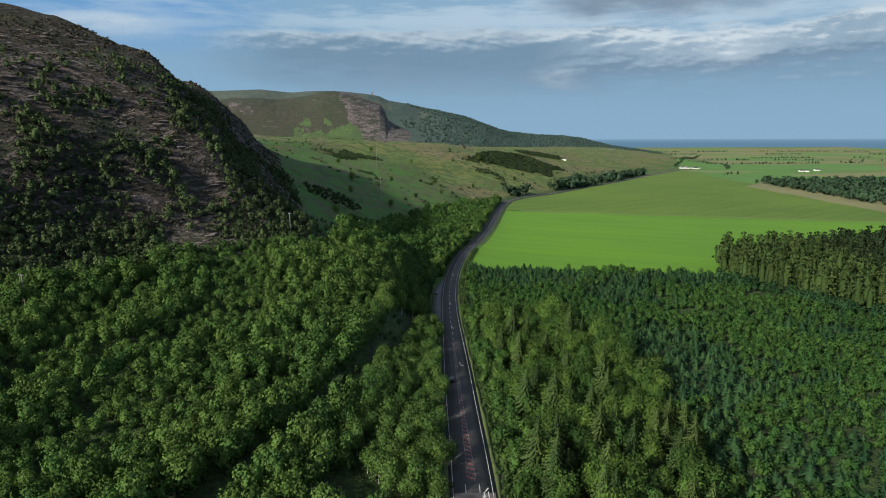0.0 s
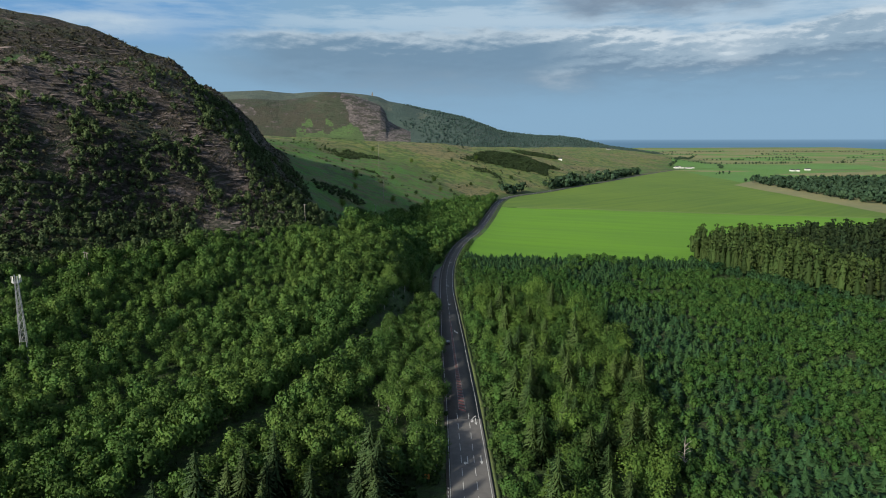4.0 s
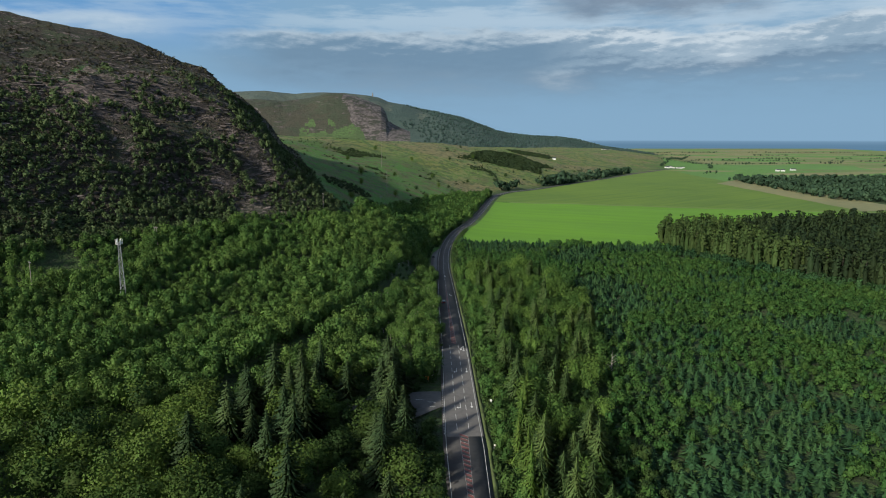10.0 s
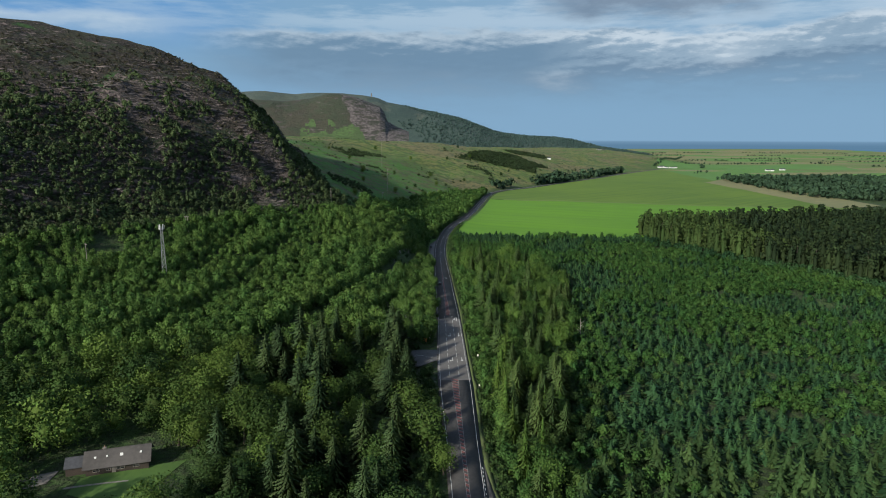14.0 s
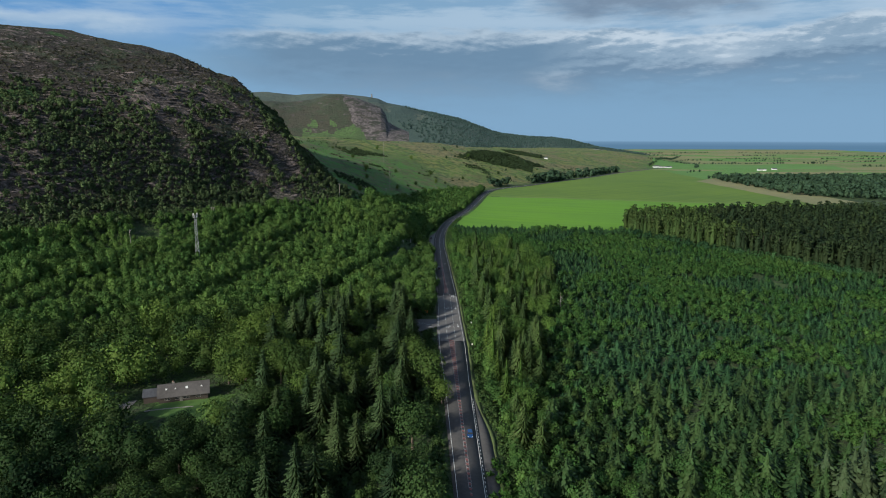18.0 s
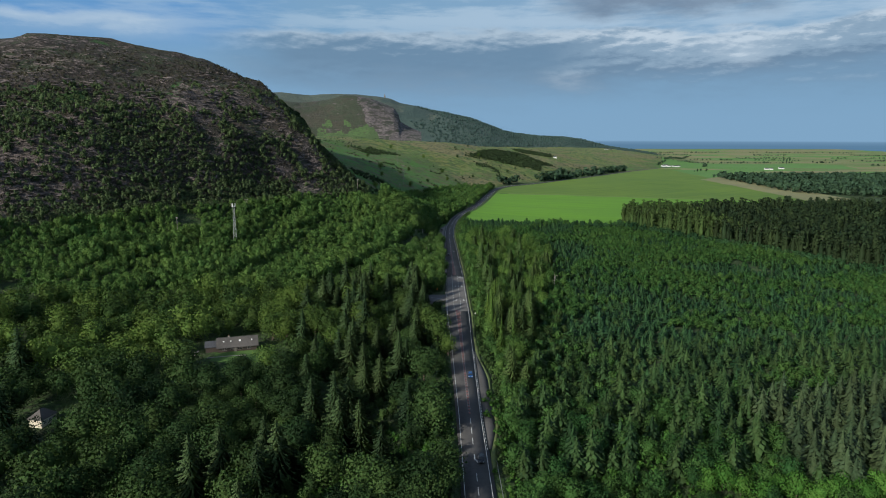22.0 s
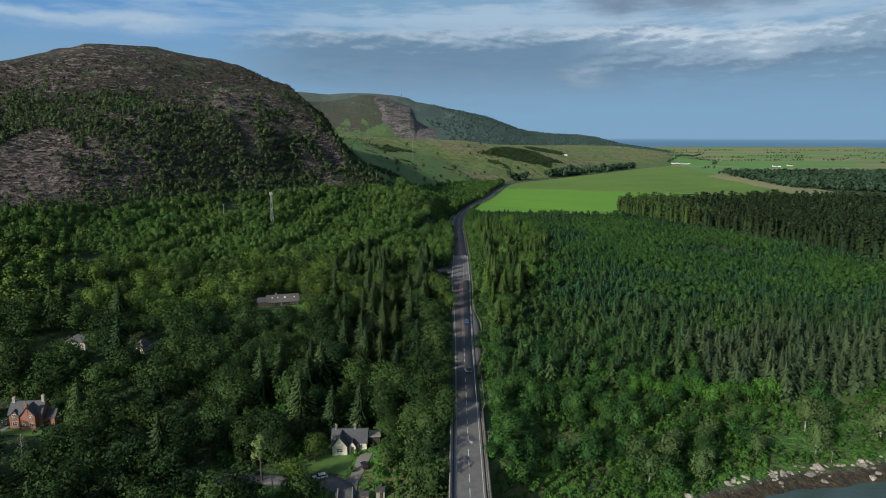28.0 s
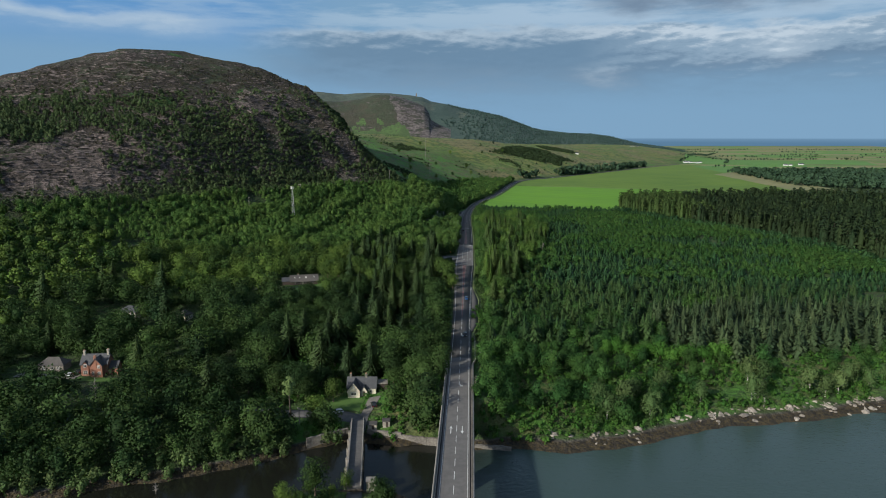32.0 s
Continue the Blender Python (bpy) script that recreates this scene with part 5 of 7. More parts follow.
# ---- far hills ----


def ridge(name, label, az, elev, radius, depth, base, front, mats, seed, roughness=10.0, n=340, m=110, pick=None):
    """A far ridge: its skyline by bearing (degrees) and slope above the eye, at one distance."""
    eye = np.array((5.0, -200.0, 91.0))
    a = np.linspace(az[0], az[-1], n)
    top = np.interp(a, az, elev) * radius + eye[2]
    r = np.linspace(-depth * front, depth, m)
    A, R = np.meshgrid(np.radians(a), r, indexing="ij")
    prof = np.where(R < 0, np.cos(np.clip(-R / (depth * front), 0, 1) * np.pi / 2) ** 1.15, np.cos(np.clip(R / depth, 0, 1) * np.pi / 2))
    X, Y = eye[0] + np.sin(A) * (radius + R), eye[1] + np.cos(A) * (radius + R)
    B = np.minimum(np.interp(a, [3.0, 7.0], [base, -8.0]), top - 30)[:, None]
    zz = B + (top[:, None] - B) * prof + (fbm(X, Y, radius * 0.05, seed, 5) - 0.5) * roughness * 4 * prof * sstep(-R, 0, depth * front * 0.3)
    idx = None
    if pick:
        wob = fbm(X, Y, radius * 0.03, seed + 9, 6) - 0.5
        idx = pick(np.degrees(A), R / depth, wob)[:-1, :-1].ravel()
    return structure(name, np_mesh(name, np.stack([X, Y, zz], -1).reshape(-1, 3), grid_faces(n, m), mats, idx,
                                   {"zone": np.tile((0.0, 0.0, 0.0), (n * m, 1))}, True), label, "hill")


def hill_material(name, grass, grass2, rock, rock2, level):
    """Far hillside: mottled moor with rock showing through in sloping bands."""
    m = bpy.data.materials.new(name)
    m.use_nodes = True
    g = Nodes(m.node_tree)
    pos = g.add("ShaderNodeNewGeometry").outputs["Position"]
    big, mid, fine = g.noise(pos, 0.006, 6.0, 0.6), g.noise(pos, 0.028, 8.0, 0.68), g.noise(pos, 0.10, 6.0, 0.7)
    band = g.noise(g.mix(1.0, pos, (0.018, 0.018, 0.075), "MULTIPLY"), 1.0, 8.0, 0.70)
    col = g.mix(g.step(g.math("ADD", g.math("MULTIPLY", big, 0.5), g.math("MULTIPLY", mid, 0.5)), 0.44, 0.56), grass, grass2)
    col = g.mix(g.math("MULTIPLY", g.step(fine, 0.50, 0.62), 0.45), col, tuple(c * 0.55 for c in grass2))
    stone = g.mix(g.step(fine, 0.40, 0.60), rock, rock2)
    col = g.mix(g.step(band, level - 0.03, level + 0.03), col, stone)
    b = g.add("ShaderNodeBsdfPrincipled", inputs={"Base Color": col, "Roughness": 0.95})
    bn = g.add("ShaderNodeBump", inputs={"Strength": 0.9, "Distance": 9.0, "Height": g.math("ADD", band, g.math("MULTIPLY", mid, 0.6))})
    g.put(b, "Normal", bn.outputs[0])
    g.add("ShaderNodeOutputMaterial", inputs={0: b.outputs[0]})
    return m


# the blue in this moor colour stands in for distance haze
M_HAZYHILL = hill_material("hazed_far_moor", (0.090, 0.112, 0.086), (0.064, 0.088, 0.074), (0.10, 0.095, 0.075), (0.06, 0.058, 0.05), 0.66)
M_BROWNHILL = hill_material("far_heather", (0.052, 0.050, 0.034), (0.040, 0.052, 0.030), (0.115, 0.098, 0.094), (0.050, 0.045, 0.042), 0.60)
# haze is mixed into the forest's green here too
M_HAZYWOOD = material("hazed_far_forest", (0.034, 0.062, 0.056), (0.054, 0.086, 0.072), 0.05, 0.95, bump=9, bump_scale=0.08)
M_CRAG = hill_material("crag_rock", (0.060, 0.055, 0.044), (0.036, 0.044, 0.028), (0.170, 0.145, 0.142), (0.060, 0.052, 0.052), 0.475)
M_FARGREEN = hill_material("far_pasture", (0.075, 0.130, 0.042), (0.060, 0.098, 0.036), (0.10, 0.105, 0.06), (0.08, 0.08, 0.05), 0.62)
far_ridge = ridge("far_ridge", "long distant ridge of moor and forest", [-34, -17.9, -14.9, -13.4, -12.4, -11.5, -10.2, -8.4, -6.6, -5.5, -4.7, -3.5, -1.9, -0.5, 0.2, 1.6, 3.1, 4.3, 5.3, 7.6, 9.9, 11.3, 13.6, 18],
      [0.054, 0.063, 0.0657, 0.063, 0.0617, 0.0635, 0.0645, 0.0641, 0.0612, 0.0582, 0.0519, 0.048, 0.040, 0.0368, 0.0336, 0.028, 0.0183, 0.0101, 0.0061, 0.0016, 0.000, -0.0036, -0.0139, -0.025], 4250, 560, 40, 1.5, [M_HAZYHILL, M_HAZYWOOD, M_FARGREEN], 5,
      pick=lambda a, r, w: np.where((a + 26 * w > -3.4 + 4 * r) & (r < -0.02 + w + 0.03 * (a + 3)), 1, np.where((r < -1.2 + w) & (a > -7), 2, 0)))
ridge("crag_hill", "distant round hill with a bare rock face", [-19, -16.95, -16.3, -14.6, -13.4, -11.3, -9.9, -8.9, -7.4, -6.1, -5.35, -4.95, -4.74, -4.0, -2.9],
      [0.046, 0.0521, 0.0531, 0.0528, 0.0515, 0.0558, 0.0622, 0.0631, 0.0588, 0.0505, 0.0451, 0.0358, 0.0241, 0.0162, 0.0084], 2750, 420, 75, 0.8, [M_BROWNHILL, M_CRAG, M_FARGREEN], 8, 9.0,
      pick=lambda a, r, w: np.where((a > -9.9 - r * 3.6 + w * 3) | ((w > 0.10) & (r < -0.25) & (a > -17) & (a < -12.5)), 1, np.where((r < -0.60 + w * 0.6) & (a > -12.0 + w * 4), 2, 0)))

def ridge_trees(name, label, ob, count, size, mat, keep):
    """Clumps of far forest standing on the wooded faces of a ridge."""
    me = ob.data
    faces = [p for p in me.polygons if p.material_index == 1]
    rng = np.random.default_rng(31)
    pick = rng.choice(len(faces), min(count, len(faces) * 4))
    c = np.array([faces[k].center for k in pick]) + rng.uniform(-14, 14, (len(pick), 3)) * (1, 1, 0)
    c = c[keep(c)]
    lumps = [blob((0, 0, 0.4), np.array((0.8, 0.8, 1.1)), rng, 0.35) for _ in range(6)]
    stuff(name, label, "woodland", lumps, c[:, 0], c[:, 1], rng.uniform(0.7, 1.3, len(c)) * size, [mat], z=c[:, 2])


# the tree clumps carry the same painted haze in their leaves
M_HAZYRIDGE = leaf_material("ridge_forest", (0.032, 0.058, 0.052), (0.044, 0.074, 0.064), 0.8, 0.0)
ridge_trees("ridge_forest", "forest along the distant ridge, haze put into its blue-green colour", far_ridge, 9000, 5.2, M_HAZYRIDGE, lambda c: np.degrees(np.arctan2(c[:, 0] - 5, c[:, 1] + 200)) > -1.9 + 5 * (fbm(c[:, 0], c[:, 1], 130, 77, 3) - 0.5) + RNG.normal(0, 0.3, len(c)))

# ---- single trees along the road, the houses and the shore ----


def empty(name, label, category, group=""):
    return tagged(new(name), label, category, group)


def trunk_mesh(rng, name, height, radius, limbs, mat, spread=2.0, lean=0.02, sides=6):
    """A tapered trunk with limbs that leave it at a slant."""
    top = np.array((rng.normal(0, lean) * height, rng.normal(0, lean) * height, height))
    pts = [np.array((0, 0, -0.4)), top * 0.35, top * 0.7, top]
    pieces = [tube(pts, [radius * 1.25, radius * 0.8, radius * 0.5, 0.03], sides)]
    for k in range(limbs):
        t = rng.uniform(0.3, 0.85)
        a = rng.uniform(0, 2 * np.pi)
        r = spread * rng.uniform(0.5, 1.0) * (1.1 - t * 0.6)
        b = top * t
        e = b + np.array((np.cos(a) * r, np.sin(a) * r, r * rng.uniform(0.4, 0.9)))
        pieces.append(tube([b, (b + e) / 2 + (0, 0, 0.1 * r), e], [radius * 0.4, radius * 0.25, 0.02], 4))
    v, f, _ = merge(pieces)
    return np_mesh(name, v, f, [mat], smooth=True)


def plant(kind, label, group, spots, variants, scale, stretch=(0.9, 1.15), most=280):
    """Sets single trees: the first of each variant is built, the others are copies. Returns the spots left over."""
    spots = list(spots)
    RNG.shuffle(spots)
    use, rest = spots[:most], spots[most:]
    bases = []
    for crown, stem in variants:
        root = empty(kind, label, "tree", group)
        mesh_part("trunk", stem, root)
        mesh_part("crown", crown, root)
        bases.append(root)
    mats = []
    for (px, py) in use:
        s, k = RNG.uniform(*scale), RNG.uniform(*stretch)
        mats.append(pose(px, py, float(grid_z(px, py)) - 0.1, 0, 0, RNG.uniform(0, 360)) @ Matrix.Diagonal((s, s, s * k, 1)))
    n = len(bases)
    for i, m in enumerate(mats[n:]):
        copy_thing(bases[i % n], m)
    for b, m in zip(bases, mats[:n]):
        b.matrix_basis = m
    return rest


r1 = np.random.default_rng(23)


def crown_me(name, vf, mat):
    return np_mesh(name, vf[0], vf[1], [mat], normals=vf[2])


V_BIRCH = [(crown_me("birch_crown", crown_broad(r1, 8.6, 2.6, 1.0, 800, 0.23, 14), M_BIRCH), trunk_mesh(r1, "birch_trunk", 7.2, 0.13, 5, M_BIRCHBARK, 1.7)) for _ in range(6)]
V_BROAD = [(crown_me("broad_crown", crown_broad(r1, 11.5, 4.8, 1.2, 1900, 0.29, 20), M_BROAD), trunk_mesh(r1, "broad_trunk", 8.5, 0.32, 7, M_BARK, 3.2)) for _ in range(6)]
V_SPRUCE = [(crown_me("spruce_crown", crown_spruce(r1, r1.uniform(12, 15.5), r1.uniform(4.2, 5.2), 0.5, 26, 19, r1.uniform(0.6, 0.85)), M_SPRUCE), trunk_mesh(r1, "spruce_trunk", 11.0, 0.26, 0, M_BARK)) for _ in range(6)]
V_SHORE = [(crown_me("willow_crown", crown_broad(r1, 9.4, 3.0, 0.6, 950, 0.26, 15), M_WILLOW), trunk_mesh(r1, "willow_trunk", 6.0, 0.2, 6, M_BIRCHBARK, 2.4)) for _ in range(5)]

left_b = plant("birch_tree", "young birch tree with a rounded green crown", "roadside birches", BIRCH_SPOTS, V_BIRCH, (0.85, 1.25))
if left_b:
    xy = np.array(left_b)
    stuff("birch_thicket", "dense birch thicket beside the road", "woodland", T_BIRCH, xy[:, 0], xy[:, 1], RNG.uniform(0.72, 1.2, len(xy)), [M_BIRCH])
# same trees as V_BROAD, with cloud shade painted into the leaves
V_DIMBROAD = [(crown_me("dimmed_crown", crown_broad(r1, 11.5, 4.8, 1.2, 1900, 0.29, 20), M_DIMBROAD), trunk_mesh(r1, "broad_trunk", 8.5, 0.32, 7, M_BARK, 3.2)) for _ in range(4)]
left_o = plant("oak_tree", "mature broadleaf tree with leaves darkened for cloud shade", "dark wood by the bridge", [p for p in BROAD_SPOTS if p[1] < -28], V_DIMBROAD, (0.75, 1.4), (0.8, 1.05))
left_m = plant("broadleaf_tree", "mature broadleaf tree with a full green crown", "wood by the houses", [p for p in BROAD_SPOTS if p[1] >= -28], V_BROAD, (0.8, 1.4), (0.8, 1.05)) + left_o
if left_m:
    xy = np.array(left_m)
    stuff("broadleaf_thicket", "mature broadleaf wood", "woodland", T_BROAD, xy[:, 0], xy[:, 1], RNG.uniform(0.65, 1.1, len(xy)), [M_BROAD])
left_s = plant("spruce_tree", "tall dark spruce with drooping boughs", "tall spruces by the road", SPRUCE_SPOTS, V_SPRUCE, (1.05, 1.7), (0.9, 1.12), most=290)
if left_s:
    xy = np.array(left_s)
    stuff("spruce_wood", "dark tall spruce wood beside the road", "woodland", T_SPRUCE, xy[:, 0], xy[:, 1], RNG.uniform(0.7, 1.15, len(xy)), [M_SPRUCE])
V_EAST = [(crown_me("east_spruce_crown", crown_spruce(r1, r1.uniform(12, 15), r1.uniform(4.0, 5.0), 0.5, 26, 17, r1.uniform(0.5, 0.75)), M_EASTSPRUCE), trunk_mesh(r1, "spruce_trunk", 11.0, 0.26, 0, M_BARK)) for _ in range(4)]
plant("olive_spruce", "tall olive-green spruce among young trees", "spruces east of the road", SPRUCE_EAST, V_EAST, (0.95, 1.5), (0.85, 1.1), most=280)
V_LARCH = [(crown_me("larch_crown", crown_spruce(r1, r1.uniform(10, 12), r1.uniform(2.6, 3.2), 0.8, 22, 14, r1.uniform(0.7, 0.9)), M_LARCH), trunk_mesh(r1, "larch_trunk", 9.0, 0.18, 0, M_BARK)) for _ in range(2)]
LARCH_SPOTS = [(float(np.interp(v, LINE[:, 1], LINE[:, 0])) + o, v) for v, o in ((-2, 16), (3, 21.5), (16, 15), (30, 14.5), (41, 15.5), (52, 14.5), (58, 23), (68, 17.5), (77, 20), (86, 22), (97, 18))]
plant("larch_tree", "slim light green larch beside the road", "larches beside the road", LARCH_SPOTS, V_LARCH, (1.25, 1.65))
V_ROW = [(crown_me("sycamore_crown", crown_broad(r1, 9.0, 4.0, 0.8, 1200, 0.34, 16), M_SHOREBRIGHT), trunk_mesh(r1, "broad_trunk", 6.5, 0.28, 6, M_BARK, 2.6)) for _ in range(3)]
plant("sycamore_tree", "bright green round-headed tree above the shore", "bright row above the shore", SHORE_ROW, V_ROW, (0.75, 1.0))
plant("willow_tree", "grey-green willow tree behind the shore", "shore trees", SHORE_SPOTS, V_SHORE, (0.9, 1.45), most=220)
# filler between the tall spruces
x, y = scatter(-72, 60, -150, 175, 5.4)
lat, _ = lateral(x, y)
k3 = off_road(x, y) & open_ground(x, y, 2) & (((lat < 0) & (lat > -80) & (y < 112)) | ((lat > 14) & (lat < 50) & (y > -60)))
k3 &= RNG.uniform(0, 1, len(x)) < 0.75
# these share the broadleaf colour darkened for cloud
stuff("understorey", "young trees filling the gaps under the spruces", "woodland", T_BIRCH, x[k3], y[k3], RNG.uniform(0.5, 1.05, k3.sum()), [M_DIMBROAD])
# field and moor trees
lone = [(119, 1134), (-93, 507), (-60, 640), (-110, 720), (-40, 760), (-20, 930), (-150, 880), (-75, 840), (40, 1010), (-200, 980), (-60, 1060), (10, 1150), (-130, 1100), (-100, 640), (-25, 700), (60, 1240), (-10, 860)]
plant("moor_tree", "lone round tree on the open moor", "moor trees", lone, V_BROAD[:3], (0.55, 0.95))


def dead_tree(px, py, h, name="dead_tree", label="bare pale dead tree among the green wood"):
    root = empty(name, label, "tree")
    r = np.random.default_rng(int(abs(px * 7 + py)))
    mesh_part("trunk", trunk_mesh(r, "dead_trunk", h, h * 0.02, 16, M_DEAD, h * 0.32, 0.03, 5), root)
    root.matrix_basis = pose(px, py, float(grid_z(px, py)) - 0.1)


for a in ((43, -112, 8), (-131, -150, 9), (-79, -206, 5), (60, 118, 12), (-40, 20, 11), (12, -150, 5), (118, -140, 4)):
    dead_tree(*a)


def scots_pine(px, py, h):
    root = empty("scots_pine", "lone pine with a bare pale stem and flat crown", "tree")
    r = np.random.default_rng(5)
    mesh_part("trunk", trunk_mesh(r, "pine_trunk", h * 0.95, 0.3, 7, M_PINEBARK, 2.6), root)
    mesh_part("crown", crown_me("pine_crown", crown_pine(r, h, 3.0, h * 0.60, 360, 0.40), M_WILLOW), root)
    root.matrix_basis = pose(px, py, float(grid_z(px, py)) - 0.1)


scots_pine(-54, -158, 14)
plant("garden_tree", "round leafy tree on the cottage lawn", "", [(-41.2, -146), (-43.5, -161.8)], V_BROAD[3:4], (0.76, 0.86))

# ---- road markings ----


def bm_box(bm, cx, cy, cz, sx, sy, sz, m=None):
    r = bmesh.ops.create_cube(bm, size=1.0, matrix=(m or Matrix()) @ Matrix.Translation((cx, cy, cz)) @ Matrix.Diagonal((sx, sy, sz, 1)))
    return r["verts"]


def bm_poly(bm, pts, z0, z1):
    """A flat plate of any outline."""
    lo = [bm.verts.new((px, py, z0)) for px, py in pts]
    hi = [bm.verts.new((px, py, z1)) for px, py in pts]
    bm.faces.new(hi)
    bm.faces.new(lo[::-1])
    for i in range(len(pts)):
        j = (i + 1) % len(pts)
        bm.faces.new((lo[i], lo[j], hi[j], hi[i]))


def road_pose(yy, lat_off, lift=0.0, turn=0.0):
    i = int(np.argmin(np.abs(LINE[:, 1] - yy)))
    px, py = LINE[i] + NRM[i] * lat_off + TAN[i] * ((yy - LINE[i, 1]) / TAN[i, 1])
    return pose(px, py, float(road_z(yy)) + lift, 0, 0, -math.degrees(math.atan2(TAN[i, 0], TAN[i, 1])) + turn)


def plate(name, pts, mat):
    bm = bmesh.new()
    bm_poly(bm, pts, 0.0, 0.012)
    me = bpy.data.meshes.new(name)
    bm.to_mesh(me)
    bm.free()
    me.materials.append(mat)
    return me


def rect(w, l):
    return [(-w / 2, -l / 2), (w / 2, -l / 2), (w / 2, l / 2), (-w / 2, l / 2)]


ME_DASH = plate("dash", rect(0.17, 4.2), M_PAINT)
ME_SHORT = plate("short_dash", rect(0.2, 1.0), M_PAINT)
ME_ARROW = plate("straight_arrow", [(-0.13, -2.6), (0.13, -2.6), (0.13, 0.8), (0.5, 0.8), (0, 2.6), (-0.5, 0.8), (-0.13, 0.8)], M_PAINT)
ME_TURN = plate("turn_arrow", [(-0.13, -2.4), (0.13, -2.4), (0.13, 1.3), (0.75, 1.3), (0.75, 0.7), (1.35, 1.6), (0.75, 2.5), (0.75, 1.9), (-0.13, 1.9)], M_PAINT)
ME_MERGE = plate("bent_arrow", [(-0.15, -2.6), (0.15, -2.6), (0.15, 0.2), (-0.55, 1.3), (-0.2, 1.55), (-1.15, 2.6), (-1.25, 1.0), (-0.85, 1.15), (-0.15, 0.0)], M_PAINT)


def mark(name, me, yy, lat_off, turn=0.0):
    ob = new(name, me)
    ob.parent = road
    ob.matrix_basis = road_pose(yy, lat_off, 0.006, turn)
    return ob


for yy in np.arange(-240, -62, 7.0):
    if abs(yy + 90) > 4 and abs(yy + 148) > 4:
        mark("dash", ME_DASH, yy, 0.0)
for yy in np.arange(272, 900, 9.0):
    mark("dash", ME_DASH, yy, 0.0)
for yy in np.arange(75, 155, 7.2):
    mark("dash", ME_DASH, yy, -1.85)
    mark("dash", ME_DASH, yy, 1.85)
for yy in np.arange(70, 112, 2.0):
    mark("short_dash", ME_SHORT, yy, -5.95)
for yy in np.arange(-84, 2, 2.2):
    mark("short_dash", ME_SHORT, yy, float(lane_r(yy)) + 0.45)
for yy, o, t in ((-185, -1.75, 0), (-185, 1.75, 180), (-300, -1.8, 0), (-303, 1.8, 180)):
    mark("straight_arrow", ME_ARROW, yy, o, t)
for yy, o, t in ((-90, 0, 180), (-148, 0.1, 180), (300, 0.0, 180), (345, 0.2, 180), (420, 0, 180), (248, 1.6, 180)):
    mark("bent_arrow", ME_MERGE, yy, o, t)
mark("straight_arrow", ME_ARROW, 150, 4.0, 180), mark("bent_arrow", ME_MERGE, 152, 2.9, 150)
for yy, o in ((124.7, 0.0), (91, 0.0)):
    mark("turn_arrow", ME_TURN, yy, o, 180)
for yy in (124.7, 91.2):
    mark("straight_arrow", ME_ARROW, yy, 3.9, 180)


M_FADED = material("worn_paint", (0.40, 0.38, 0.37), (0.16, 0.15, 0.15), 1.6, 0.7)


def half_width(yy):
    return float(np.interp(yy, [-62, -10, 40, 72, 158, 203, 270], [0.38, 0.45, 0.85, 1.35, 1.2, 0.6, 0.3]))


for y0, y1 in ((-60, 70), (158, 268)):
    for side in (-1, 1):
        ribbon("hatch_line", lambda v: side * half_width(v) - 0.05, lambda v: side * half_width(v) + 0.05, y0, y1, 0.014, M_FADED, "worn white line", road)
    for yy in np.arange(y0 + 1, y1, 2.6):
        w = half_width(yy) - 0.08
        me = plate("hatch_bar", [(-w, 0.75 * w - 0.55), (w, -0.75 * w - 0.55), (w, -0.75 * w + 0.55), (-w, 0.75 * w + 0.55)], M_RED)
        mark("hatch_bar", me, yy, 0.0)
        me = plate("bar_edge", [(-w, 0.75 * w + 0.56), (w, -0.75 * w + 0.56), (w, -0.75 * w + 0.74), (-w, 0.75 * w + 0.74)], M_FADED)
        mark("bar_edge", me, yy, 0.0)

# side road at the junction
sr = smooth_line(np.array([(-4.6, 91), (-9, 95), (-14, 97), (-24, 96), (-38, 90), (-54, 79), (-70, 62)], float), 1.5)
tn = np.gradient(sr, axis=0)
tn /= np.linalg.norm(tn, axis=1)[:, None]
nr = np.stack([tn[:, 1], -tn[:, 0]], 1)
wid = np.interp(np.arange(len(sr)) * 1.5, [0, 2.5, 6, 10.5, 17, 80], [36, 27, 19, 14, 7.5, 5.0])[:, None] / 2
zz = np.maximum(grid_z(sr[:, 0], sr[:, 1]) + 0.25, -0.02)
zz[:8] = -0.008
rows = [np.column_stack([sr + nr * wid * o, zz - (0.3 if abs(o) > 1.01 else 0)]) for o in (-1.02, -1, -0.33, 0.33, 1, 1.02)]
side_road = structure("side_road", np_mesh("side_road", np.stack(rows).reshape(-1, 3), grid_faces(6, len(sr)), [M_OLDASPHALT]), "worn grey side road joining the trunk road", "road")
for px, py, a, l in ((-9, 94, 80, 3.0), (-13, 96, 80, 3.4), (-8.6, 90, 82, 2.0)):
    ob = new("road_mark", plate("road_mark", rect(0.2, l), M_PAINT))
    ob.parent = side_road
    ob.matrix_basis = pose(px, py, 0.02, 0, 0, a)

# ---- trunk road bridge ----


def slab_along(name, offs, y0, y1, mat, parent, label=""):
    """A solid of one cross-section (offset, height pairs) along the road."""
    sel = (LINE[:, 1] >= y0) & (LINE[:, 1] <= y1)
    p, nn = LINE[sel], NRM[sel]
    n = len(offs)
    v = np.stack([np.column_stack([p + nn * o, np.full(len(p), h)]) for o, h in offs] + [np.column_stack([p + nn * offs[0][0], np.full(len(p), offs[0][1])])])
    return mesh_part(name, np_mesh(name, v.reshape(-1, 3), grid_faces(n + 1, len(p)), [mat]), parent, label)


